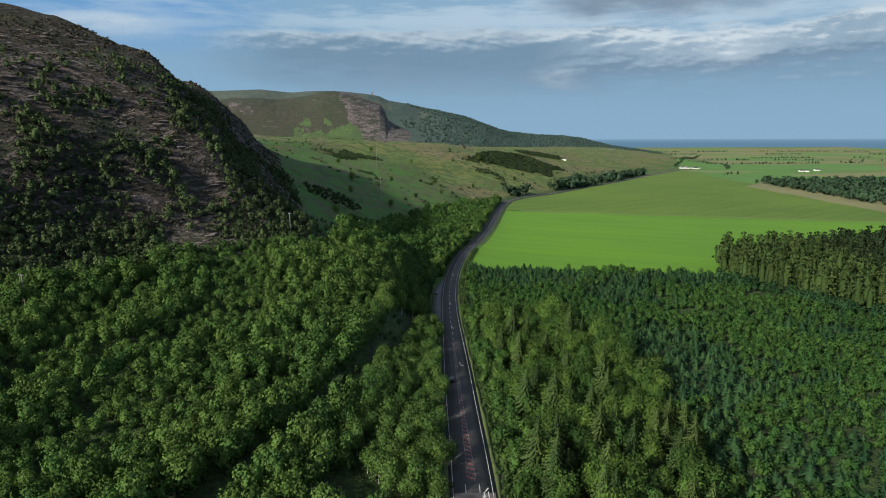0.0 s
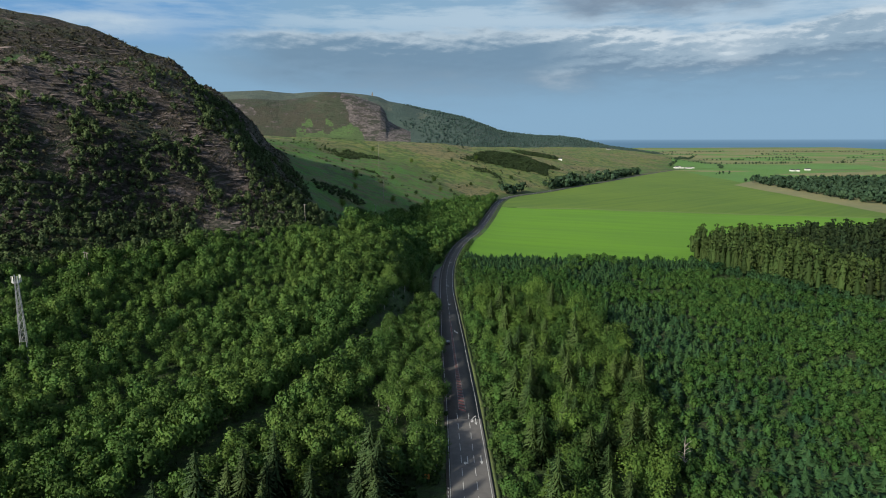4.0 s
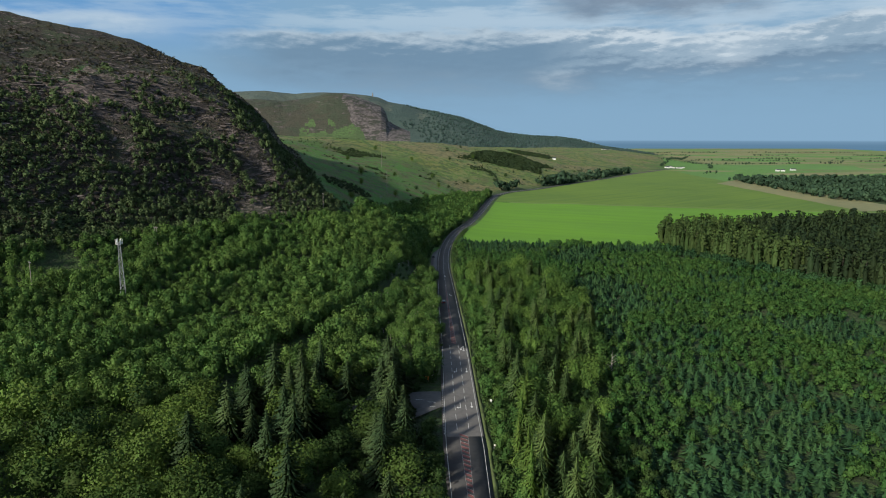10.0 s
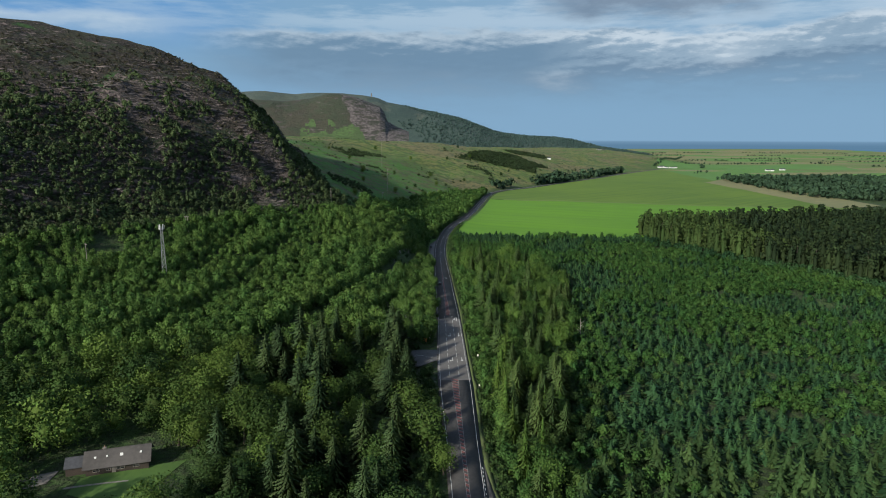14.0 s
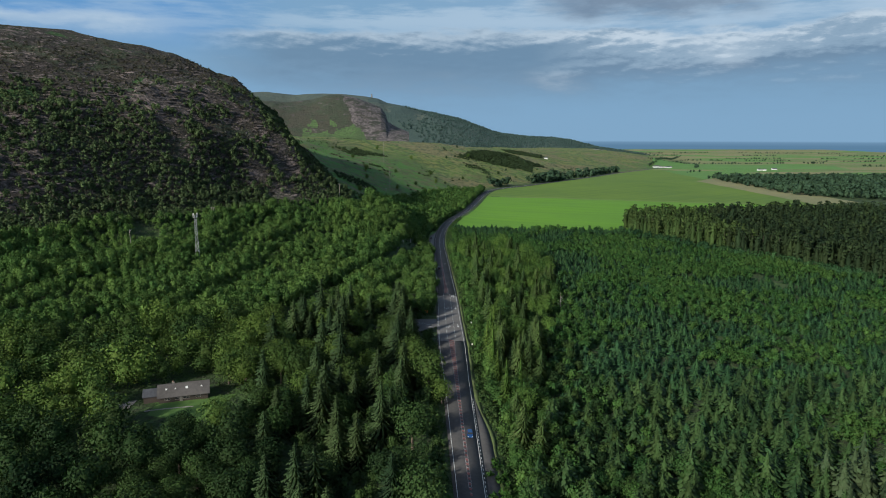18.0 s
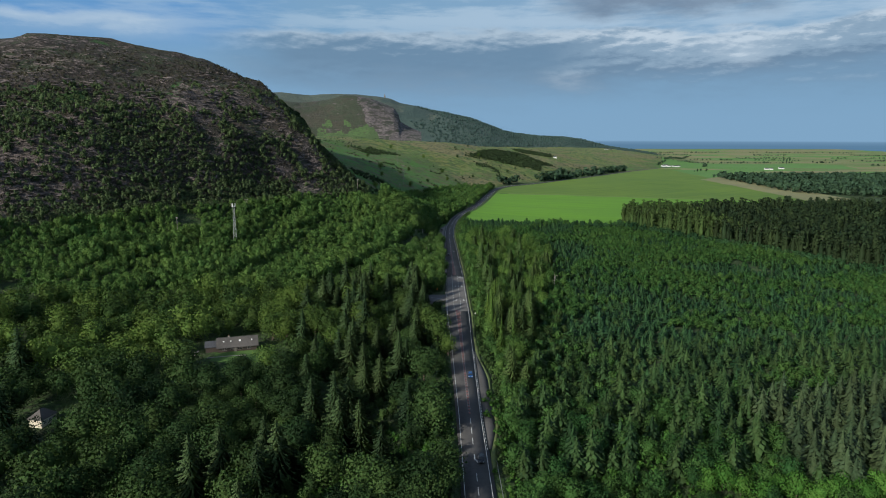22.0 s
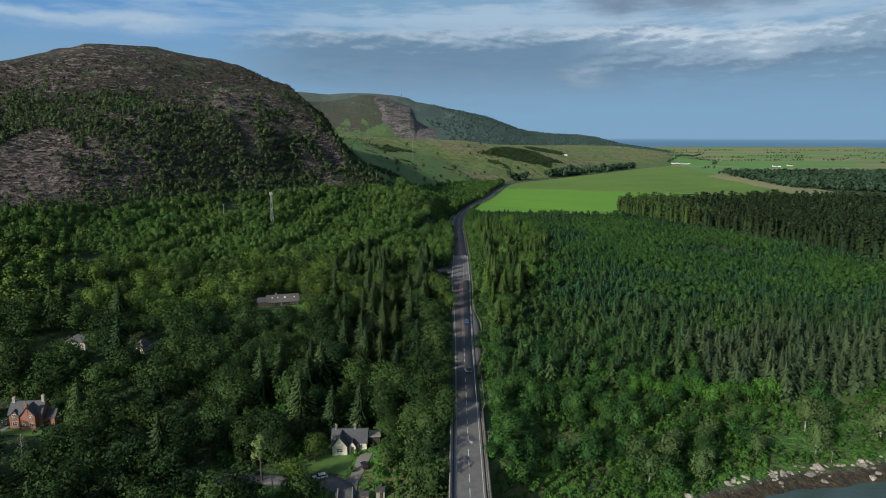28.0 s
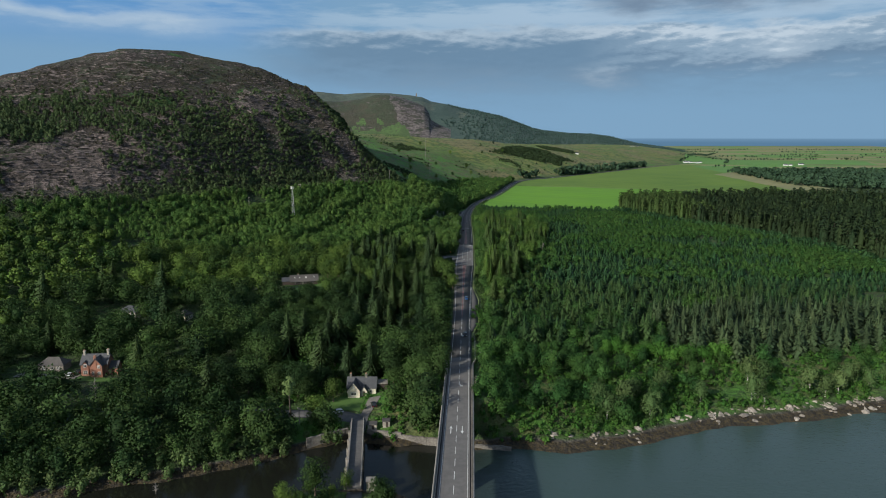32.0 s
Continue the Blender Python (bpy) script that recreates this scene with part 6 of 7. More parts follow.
bridge = empty("road_bridge", "long concrete road bridge over the tidal water", "bridge")
slab_along("deck", [(-5.3, -0.26), (5.3, -0.26), (5.3, -0.75), (3.6, -1.7), (-3.6, -1.7), (-5.3, -0.75)], -540, -158, M_CONCRETE, bridge)
for s in (-1, 1):
    slab_along("footway", [(s * 4.56, 0.12), (s * 5.0, 0.12), (s * 5.0, -0.255), (s * 4.56, -0.255)][::s], -540, -128, M_CONCRETE, bridge, "raised concrete kerb strip")
    slab_along("parapet", [(s * 5.0, 1.0), (s * 5.32, 1.0), (s * 5.32, -0.3), (s * 5.0, -0.3)][::s], -540, -126, M_CONCRETE, bridge, "pale concrete parapet")
    slab_along("coping", [(s * 4.96, 1.12), (s * 5.4, 1.12), (s * 5.4, 1.003), (s * 4.96, 1.003)][::s], -540, -126, M_CONCRETE, bridge)
for yy in (-172, -200, -228, -256, -284, -312, -340, -368, -396):
    bm = bmesh.new()
    bm_box(bm, 0, 0, -9.8, 8.5, 1.6, 16.2)
    bmesh.ops.bevel(bm, geom=[e for e in bm.edges if abs(e.verts[0].co.z - e.verts[1].co.z) > 1], offset=0.7, segments=3, affect="EDGES")
    ob = part("pier", bm, M_CONCRETE, bridge)
    ob.matrix_basis = road_pose(yy, 0)
for s in (-1, 1):
    bm = bmesh.new()
    bm_poly(bm, [(0, 0), (0.4, 0), (0.4 + s * 1.0, 4), (s * 1.0, 4)], -4.0, 0.7)
    part("wing_wall", bm, M_CONCRETE, bridge, "splayed concrete wing wall").matrix_basis = road_pose(-127, s * 5.1)

# safety fence on the approach
fence = empty("safety_fence", "galvanised safety fence beside the road", "fence")
M_STEEL = material("galvanised_steel", (0.34, 0.35, 0.36), (0.25, 0.26, 0.27), 2.0, 0.55, 0.2)
for yy in np.arange(-122, -92, 2.4):
    bm = bmesh.new()
    bm_box(bm, 0, 0, 0.35, 0.1, 0.12, 0.9)
    part("post", bm, M_STEEL, fence).matrix_basis = road_pose(yy, 6.1)
slab_along("rail", [(6.0, 0.75), (6.08, 0.75), (6.08, 0.45), (6.0, 0.45)], -122, -90, M_STEEL, fence)

# ---- buildings ----
M_SLATE = material("slate_roof", (0.078, 0.080, 0.090), (0.048, 0.050, 0.056), 1.2, 0.6, bump=0.02, bump_scale=6)
M_TILE = material("grey_tile_roof", (0.100, 0.090, 0.084), (0.066, 0.060, 0.056), 0.9, 0.8, bump=0.03, bump_scale=5)
M_TIMBER = material("dark_timber", (0.055, 0.040, 0.032), (0.03, 0.024, 0.02), 3.0, 0.7)
M_CREAM = material("cream_render", (0.66, 0.60, 0.47), (0.54, 0.48, 0.38), 1.0, 0.85)
M_REDSTONE = material("red_sandstone", (0.33, 0.150, 0.098), (0.235, 0.112, 0.080), 1.6, 0.85, bump=0.02)
M_STONE = material("rubble_stone", (0.25, 0.225, 0.195), (0.115, 0.104, 0.092), 1.6, 0.9, bump=0.08, bump_scale=2.2)
M_PALESTONE = material("pale_rubble", (0.42, 0.38, 0.31), (0.26, 0.235, 0.20), 1.8, 0.9, bump=0.06, bump_scale=3.0)
M_WHITE = material("white_paint", (0.78, 0.77, 0.74), (0.62, 0.61, 0.58), 1.5, 0.6)
M_DARKGLASS = material("window_glass", (0.03, 0.035, 0.04), (0.02, 0.022, 0.026), 1.0, 0.08)
M_LAWN = material("lawn", (0.085, 0.165, 0.030), (0.065, 0.130, 0.026), 0.35, 0.9, bump=0.05, bump_scale=6)
M_CLAY = material("chimney_clay", (0.42, 0.24, 0.15), (0.3, 0.18, 0.12), 3.0, 0.85)
M_ROCK = material("shore_rock", (0.42, 0.37, 0.315), (0.16, 0.138, 0.118), 0.9, 0.9, bump=0.12, bump_scale=2.0, rnd=0.5)
M_POLE = material("weathered_pole", (0.30, 0.27, 0.24), (0.2, 0.18, 0.16), 2.0, 0.85)


def gable_block(parent, cx, cy, length, width, eave, rise, wall, roof, along="x", over=0.35, deep=2.0):
    """Walls with gables and two roof slopes; the ridge runs along x or y."""
    t = Matrix.Translation((cx, cy, 0)) @ (Matrix() if along == "x" else Matrix.Rotation(math.pi / 2, 4, "Z"))
    l, w = length / 2, width / 2
    bm = bmesh.new()
    prof = [(-w, -deep), (w, -deep), (w, eave), (0, eave + rise), (-w, eave)]
    a = [bm.verts.new(t @ Vector((-l, py, pz))) for py, pz in prof]
    b = [bm.verts.new(t @ Vector((l, py, pz))) for py, pz in prof]
    bm.faces.new(a[::-1]), bm.faces.new(b)
    for i in range(5):
        j = (i + 1) % 5
        bm.faces.new((a[i], a[j], b[j], b[i]))
    part("wall", bm, wall, parent)
    k = rise / w
    for s in (-1, 1):
        bm = bmesh.new()
        pts = [(-l - over, 0, eave + rise + 0.05), (l + over, 0, eave + rise + 0.05), (l + over, s * (w + over), eave - over * k + 0.05), (-l - over, s * (w + over), eave - over * k + 0.05)]
        lo = [bm.verts.new(t @ Vector(p)) for p in pts]
        hi = [bm.verts.new(t @ (Vector(p) + Vector((0, 0, 0.16)))) for p in pts]
        bm.faces.new(hi), bm.faces.new(lo[::-1])
        for i in range(4):
            j = (i + 1) % 4
            bm.faces.new((lo[i], lo[j], hi[j], hi[i]))
        bmesh.ops.recalc_face_normals(bm, faces=bm.faces)
        part("roof_slope", bm, roof, parent)
    bm = bmesh.new()
    bm_box(bm, 0, 0, eave + rise + 0.2, 2 * (l + over), 0.3, 0.12, t)
    part("ridge", bm, roof, parent)


def window(parent, px, py, pz, w, h, face, frame_mat=None):
    """A framed window on a wall; face: 's', 'n', 'e' or 'w'."""
    turn = {"s": 0, "n": 180, "e": 90, "w": -90}[face]
    bm = bmesh.new()
    for sx in (-1, 0, 1):
        bm_box(bm, sx * w / 2, -0.04, 0, 0.09, 0.1, h + 0.09)
    for sz in (-1, 0, 1):
        bm_box(bm, 0, -0.043, sz * h / 2, w, 0.09, 0.09)
    fr = part("window", bm, frame_mat or M_WHITE, parent, "painted window frame")
    fr.matrix_basis = pose(px, py, pz, 0, 0, turn)
    bm = bmesh.new()
    bm_box(bm, 0, -0.01, 0, w, 0.04, h)
    part("pane", bm, M_DARKGLASS, fr)


def door(parent, px, py, w, h, face, mat):
    turn = {"s": 0, "n": 180, "e": 90, "w": -90}[face]
    bm = bmesh.new()
    bm_box(bm, 0, -0.03, h / 2, w, 0.1, h)
    d = part("door", bm, mat, parent)
    d.matrix_basis = pose(px, py, 0, 0, 0, turn)


def chimney(parent, px, py, z0, z1, mat, w=0.9, d=0.7, pots=2):
    bm = bmesh.new()
    bm_box(bm, px, py, (z0 + z1) / 2, w, d, z1 - z0)
    bm_box(bm, px, py, z1 - 0.12, w + 0.18, d + 0.18, 0.2)
    ch = part("chimney", bm, mat, parent)
    for k in range(pots):
        bm = bmesh.new()
        bmesh.ops.create_cone(bm, cap_ends=True, segments=8, radius1=0.15, radius2=0.11, depth=0.5,
                              matrix=Matrix.Translation((px + (k - (pots - 1) / 2) * 0.4, py, z1 + 0.22)))
        part("chimney_pot", bm, M_CLAY, ch)


def stand(ob, px, py, turn, z=None):
    ob.matrix_basis = pose(px, py, float(grid_z(px, py)) if z is None else z, 0, 0, turn)
    return ob


# timber lodge in the clearing
lodge = empty("timber_lodge", "long low dark timber house with a grey tiled roof", "house")
gable_block(lodge, 0, 0, 15.5, 7.6, 2.3, 2.7, M_TIMBER, M_TILE, over=0.7)
gable_block(lodge, -10.3, 0.4, 5.0, 5.4, 2.2, 1.6, M_TIMBER, M_SLATE)
for k, (wx_, ww) in enumerate(((-5.2, 1.6), (-2.2, 1.1), (0.8, 2.0), (4.6, 1.5))):
    window(lodge, wx_, -3.82, 1.35, ww, 1.15, "s", M_POLE)
door(lodge, -0.9, -3.82, 0.95, 2.0, "s", M_POLE)
for wx_, s in ((-5.5, 0.55), (-2.6, 0.45), (1.0, 0.8), (5.8, 0.55)):
    bm = bmesh.new()
    bm_box(bm, 0, 0, 0, s, s * 1.1, 0.08)
    part("skylight", bm, M_WHITE, lodge, "pale rooflight").matrix_basis = pose(wx_, -1.9, 4.03, 33, 0, 0)
chimney(lodge, -3.4, 0.3, 4.6, 5.7, M_STONE, 0.8, 0.6, 1)
stand(lodge, -93.0, 1.0, 18, tz(-91, -3) + 0.15)
sheet("lawn", [(-100, -13), (-82, -19), (-76, 5), (-100, -6)], M_LAWN, "mown lawn in front of the timber house", 14, 0.12, "lawn")
sheet("garden_path", [(-102, -11), (-87, -7.2), (-87, -6.5), (-102, -10.2)], M_CONCRETE, "pale garden path", 8, 0.2, "path")
sheet("forecourt", [(-120, -14), (-108, -8), (-108, -2), (-121, -6)], M_GRAVEL, "gravel forecourt", 8, 0.14, "drive")

# cream cottage by the old bridge
cottage = empty("cottage", "cream rendered cottage with steep slate gables and chimneys", "house")
gable_block(cottage, 0, 1.5, 11.0, 5.6, 2.8, 3.2, M_CREAM, M_SLATE)
gable_block(cottage, -2.6, -1.8, 5.0, 4.6, 2.8, 2.9, M_CREAM, M_SLATE, "y")
gable_block(cottage, 1.2, -2.0, 2.2, 2.2, 2.1, 1.6, M_CREAM, M_SLATE, "y", 0.2)
window(cottage, -2.6, -4.32, 1.5, 1.9, 1.1, "s"), window(cottage, -2.6, -4.32, 4.0, 0.5, 0.7, "s")
window(cottage, 3.6, -1.32, 1.5, 1.0, 1.2, "s"), window(cottage, 5.52, 1.5, 1.5, 1.0, 1.2, "e")
door(cottage, 1.2, -3.12, 0.9, 2.0, "s", M_TIMBER)
chimney(cottage, -4.4, 1.6, 4.6, 7.3, M_STONE, 0.7, 0.9, 2), chimney(cottage, 1.6, 1.6, 5.0, 7.3, M_STONE, 0.7, 0.9, 2)
stand(cottage, -32.0, -137.4, 3, tz(-32, -141) + 0.1)
annexe = empty("annexe", "low flat annexe with a grey roof edge", "outbuilding")
bm = bmesh.new()
bm_box(bm, 0, 0, 0.6, 3.6, 4.2, 4.2)
part("wall", bm, M_TIMBER, annexe)
bm = bmesh.new()
bm_box(bm, 0, 0, 2.8, 4.1, 4.7, 0.2)
part("roof", bm, M_CONCRETE, annexe)
stand(annexe, -24.6, -134, 8)
def lane(name, pts, widths, mat, label):
    """A narrow lane laid on the ground, with edges turned down."""
    c = smooth_line(np.array(pts, float), 1.0)
    t = np.gradient(c, axis=0)
    t /= np.linalg.norm(t, axis=1)[:, None]
    side = np.stack([t[:, 1], -t[:, 0]], 1)
    w = np.interp(np.linspace(0, 1, len(c)), np.linspace(0, 1, len(widths)), widths)[:, None] / 2
    rows = []
    for o in (-1.03, -1, -0.3, 0.3, 1, 1.03):
        p = c + side * w * o
        rows.append(np.column_stack([p, grid_z(p[:, 0], p[:, 1]) + (0.24 if abs(o) <= 1 else -0.2)]))
    return structure(name, np_mesh(name, np.stack(rows).reshape(-1, 3), grid_faces(6, len(c)), [mat], smooth=True), label, "road")


lane("lane", [(-27.6, -164.2), (-29.5, -160.5), (-35, -158.2), (-42, -157.4), (-52, -157.2), (-66, -160), (-84, -167)], [4.4, 7.5, 6.0, 5.0, 4.6, 4.2, 4.0], M_OLDASPHALT, "worn grey lane from the old bridge into the wood")
sheet("bank_lawn", [(-50, -164.5), (-33, -166.5), (-33, -162), (-49, -160.2)], M_LAWN, "rough grass between the lane and the channel", 12, 0.12, "lawn")
sheet("cottage_lawn", [(-44, -151), (-30, -154), (-29.8, -143), (-42, -142)], M_LAWN, "lawn in front of the cottage", 10, 0.15, "lawn")
sheet("drive", [(-29, -159), (-26, -159), (-24, -141), (-28.5, -142)], M_GRAVEL, "gravel drive beside the cottage", 12, 0.18, "drive")
sheet("lane", [(-30.5, -168), (-25.2, -168), (-26, -156), (-33, -156)], M_OLDASPHALT, "narrow lane leading to the old bridge", 10, 0.22, "road")
sheet("lane_1", [(-80, -160), (-31, -161), (-31, -156), (-80, -154)], M_OLDASPHALT, "narrow lane under the trees", 16, 0.2, "road")


def shed(px, py, turn, w, d, h, mat, roof, z=None):
    root = empty("stone_hut", "small square stone hut beside the channel", "hut", "huts by the old bridge")
    bm = bmesh.new()
    bm_box(bm, 0, 0, h / 2 - 0.8, w, d, h + 1.6)
    part("wall", bm, mat, root)
    bm = bmesh.new()
    v = bm_box(bm, 0, 0, h + 0.15, w + 0.4, d + 0.4, 0.3)
    bmesh.ops.bevel(bm, geom=bm.edges[:], offset=0.06, segments=1, affect="EDGES")
    part("roof", bm, roof, root)
    door(root, 0.3, -d / 2, 0.8, 1.8, "s", M_TIMBER)
    stand(root, px, py, turn, z)


shed(-23.0, -166.4, 5, 3.0, 2.6, 1.9, M_PALESTONE, M_TILE)
shed(-18.4, -164.9, 5, 2.4, 2.4, 1.9, M_PALESTONE, M_TILE)
shed(-17.0, -203.0, 8, 2.8, 2.4, 1.6, M_PALESTONE, M_CONCRETE, -8.9)
lane("islet_lane", [(-21.3, -205.8), (-19.8, -216), (-18.6, -232), (-18.2, -266)], [4.2, 4.2, 4.0, 3.6], M_OLDASPHALT, "worn grey lane across the islet")
plant("islet_tree", "large round leafy tree on the islet", "islet trees", [(-31.5, -209.5), (-34, -224), (-12.0, -217)], V_BROAD[:3], (0.78, 0.92))

# old sluice bridge
old = empty("old_sluice_bridge", "narrow old stone bridge with sluice piers", "bridge")
ang = 9.4
bm = bmesh.new()
bm_box(bm, 0, 0, -0.45, 4.2, 42, 0.9)
part("deck", bm, M_OLDASPHALT, old, "worn grey deck")
for s in (-1, 1):
    bm = bmesh.new()
    bm_box(bm, s * 2.0, 0, 0.5, 0.32, 41.8, 1.1)
    part("parapet", bm, M_CONCRETE, old)
for k in range(6):
    bm = bmesh.new()
    bm_box(bm, 0, 0, -4.2, 4.4, 1.7, 6.6)
    bmesh.ops.create_cone(bm, cap_ends=True, segments=12, radius1=0.85, radius2=0.85, depth=6.6, matrix=Matrix.Translation((-2.3, 0, -4.2)))
    part("pier", bm, M_STONE, old).matrix_basis = pose(0, -15 + k * 6.0, 0)
    if 0 < k < 5:
        bm = bmesh.new()
        bm_box(bm, -2.3, 3.0, -1.1, 0.4, 1.6, 0.9)
        part("sluice_gear", bm, M_STEEL, old).matrix_basis = pose(0, -18 + k * 6.0, 0)
old.matrix_basis = pose(-24.8, -185.8, -7.3, 0, 0, ang)


def stone_wall(name, ax, ay, bx, by, h, t, z, label):
    bm = bmesh.new()
    l = math.hypot(bx - ax, by - ay)
    n = int(l / 1.2)
    for k in range(n):
        bm_box(bm, -l / 2 + (k + 0.5) * l / n, random.uniform(-0.06, 0.06), h / 2 - 3 + random.uniform(-0.12, 0.12), l / n - 0.03, t, h + 6)
    me = bpy.data.meshes.new(name)
    bm.to_mesh(me)
    bm.free()
    me.materials.append(M_STONE)
    ob = tagged(new(name, me), label, "wall")
    ob.matrix_basis = pose((ax + bx) / 2, (ay + by) / 2, z, 0, 0, math.degrees(math.atan2(by - ay, bx - ax)))


stone_wall("quay_wall", -24.5, -168.5, -12.5, -170.5, 1.9, 0.8, -10.6, "rubble stone quay wall along the channel")
stone_wall("quay_wall", -43, -177, -31, -168.5, 2.8, 0.9, -11.2, "sloping rubble wall beside the old bridge")
stone_wall("quay_wall", -12.5, -170.6, 1, -172.6, 1.6, 0.8, -11.0, "low stone wall at the water")
stone_wall("quay_wall", 12, -173, 24, -174.2, 0.6, 0.8, -11.3, "low stone wall at the water")

# red house and its neighbour
red = empty("red_house", "red sandstone house with steep slate roof and tall chimneys", "house")
gable_block(red, 0, 0, 10.5, 6.0, 5.0, 3.2, M_REDSTONE, M_SLATE)
gable_block(red, 1.6, -2.6, 4.6, 4.6, 5.0, 2.8, M_REDSTONE, M_SLATE, "y")
gable_block(red, -3.4, -2.2, 2.2, 2.6, 4.6, 1.5, M_REDSTONE, M_SLATE, "y", 0.25)
gable_block(red, 6.6, 0.5, 4.0, 4.6, 2.8, 2.0, M_REDSTONE, M_SLATE)
window(red, -3.4, -3.35, 4.4, 1.3, 1.2, "s"), window(red, -3.4, -3.35, 1.6, 1.5, 1.4, "s")
window(red, 2.7, -4.93, 1.6, 1.1, 1.4, "s"), window(red, 0.3, -4.93, 1.6, 0.8, 1.4, "s"), window(red, 2.7, -4.93, 4.4, 0.9, 1.2, "s")
chimney(red, -4.6, 0, 6.4, 9.8, M_PALESTONE, 0.8, 1.0), chimney(red, 1.4, -4.6, 4.0, 9.0, M_REDSTONE, 0.9, 0.8), chimney(red, 4.8, 0, 6.4, 10.2, M_PALESTONE, 0.8, 1.0)
stand(red, -144.5, -126.3, 8, tz(-144.5, -129) + 0.1)


def hip_house(px, py, turn, l, w, label, wall, roof):
    root = empty("bungalow", label, "house")
    bm = bmesh.new()
    bm_box(bm, 0, 0, 0.3, l, w, 4.6)
    part("wall", bm, wall, root)
    bm = bmesh.new()
    a = [bm.verts.new(v) for v in ((-l / 2 - 0.4, -w / 2 - 0.4, 2.55), (l / 2 + 0.4, -w / 2 - 0.4, 2.55), (l / 2 + 0.4, w / 2 + 0.4, 2.55), (-l / 2 - 0.4, w / 2 + 0.4, 2.55))]
    r = [bm.verts.new(v) for v in ((-l / 2 + w / 2, 0, 5.2), (l / 2 - w / 2, 0, 5.2))]
    for f in ((a[0], a[1], r[1], r[0]), (a[1], a[2], r[1]), (a[2], a[3], r[0], r[1]), (a[3], a[0], r[0]), (a[3], a[2], a[1], a[0])):
        bm.faces.new(f)
    part("roof", bm, roof, root)
    for k in (-0.28, 0.05, 0.3):
        window(root, k * l, -w / 2 - 0.02, 1.4, 1.2, 1.1, "s")
    stand(root, px, py, turn)


hip_house(-165, -123.5, 5, 10.5, 6, "low bungalow with a hipped grey roof among trees", M_STONE, M_TILE)
hip_house(-168, -58, -8, 10, 7, "small house with a grey roof in the wood", M_PALESTONE, M_SLATE)
hip_house(-138, -61, 80, 6.4, 5.0, "small pale rendered house with a grey roof", M_CREAM, M_TILE)
sheet("yard", [(-176, -134), (-150, -133.5), (-150, -129), (-176, -129)], M_GRAVEL, "gravel yard by the red house", 8, 0.15, "drive")
sheet("yard_lawn", [(-150, -135), (-133, -135), (-133, -131), (-150, -131)], M_LAWN, "strip of lawn by the red house", 8, 0.15, "lawn")

# farm and far houses
for px, py, l, w, a in ((752, 2050, 15, 9, 10), (774, 2060, 12, 9, 5), (792, 2050, 18, 9, 12), (812, 2070, 10, 8, 0), (772, 2090, 16, 9, 8)):
    barn = empty("farm_shed", "white metal farm shed on the plain", "barn", "farm sheds")
    gable_block(barn, 0, 0, l, w, 3.4, 1.8, M_WHITE, M_SLATE, over=0.3)
    stand(barn, px, py, a)
for px, py, l in ((1010, 1830, 12), (1024, 1826, 10), (1083, 1880, 16), (300, 1640, 9), (760, 2950, 20), (790, 2980, 16)):
    far = empty("far_house", "small white house far off on the plain", "house", "far houses")
    gable_block(far, 0, 0, l, 7, 3.5, 2.6, M_WHITE, M_SLATE)
    stand(far, px, py, RNG.uniform(-20, 20))

# ---- mast, poles, signs ----


def lattice_mast(px, py, h):
    root = empty("phone_mast", "grey steel lattice mast with white panel antennas", "mast")
    wb, wt = 1.15, 0.4
    def corner(k, t):
        w = wb + (wt - wb) * t
        return Vector((w * (1 if k in (0, 3) else -1), w * (1 if k < 2 else -1), h * t))
    def bar(name, a, b, r, par):
        d = b - a
        bm = bmesh.new()
        bmesh.ops.create_cone(bm, cap_ends=True, segments=5, radius1=r, radius2=r, depth=d.length,
                              matrix=Matrix.Translation((a + b) / 2) @ d.to_track_quat("Z", "Y").to_matrix().to_4x4())
        return part(name, bm, M_STEEL, par)
    for k in range(4):
        bar("leg", corner(k, -0.02), corner(k, 1), 0.11, root)
    n = 11
    for i in range(n):
        bm = bmesh.new()
        for k in range(4):
            for a, b in ((corner(k, i / n), corner((k + 1) % 4, (i + 1) / n)), (corner((k + 1) % 4, i / n), corner(k, (i + 1) / n)), (corner(k, i / n), corner((k + 1) % 4, i / n))):
                d = b - a
                bmesh.ops.create_cone(bm, cap_ends=False, segments=4, radius1=0.055, radius2=0.055, depth=d.length,
                                      matrix=Matrix.Translation((a + b) / 2) @ d.to_track_quat("Z", "Y").to_matrix().to_4x4())
        part("brace", bm, M_STEEL, root)
    for k in range(6):
        a = k * math.pi / 3
        bm = bmesh.new()
        bm_box(bm, 0, 0, 0, 0.32, 0.16, 2.4)
        part("antenna", bm, M_WHITE, root, "white panel antenna").matrix_basis = pose(1.35 * math.cos(a), 1.35 * math.sin(a), h - 0.2, 0, 0, math.degrees(a) + 90)
    bm = bmesh.new()
    bmesh.ops.create_cone(bm, cap_ends=True, segments=12, radius1=1.3, radius2=1.3, depth=0.08, matrix=Matrix.Translation((0, 0, h - 1.3)))
    part("platform", bm, M_STEEL, root)
    stand(root, px, py, 20)


mz_ = tz(-145.4, 158)
lattice_mast(-145.4, 158, 46.5 - mz_)


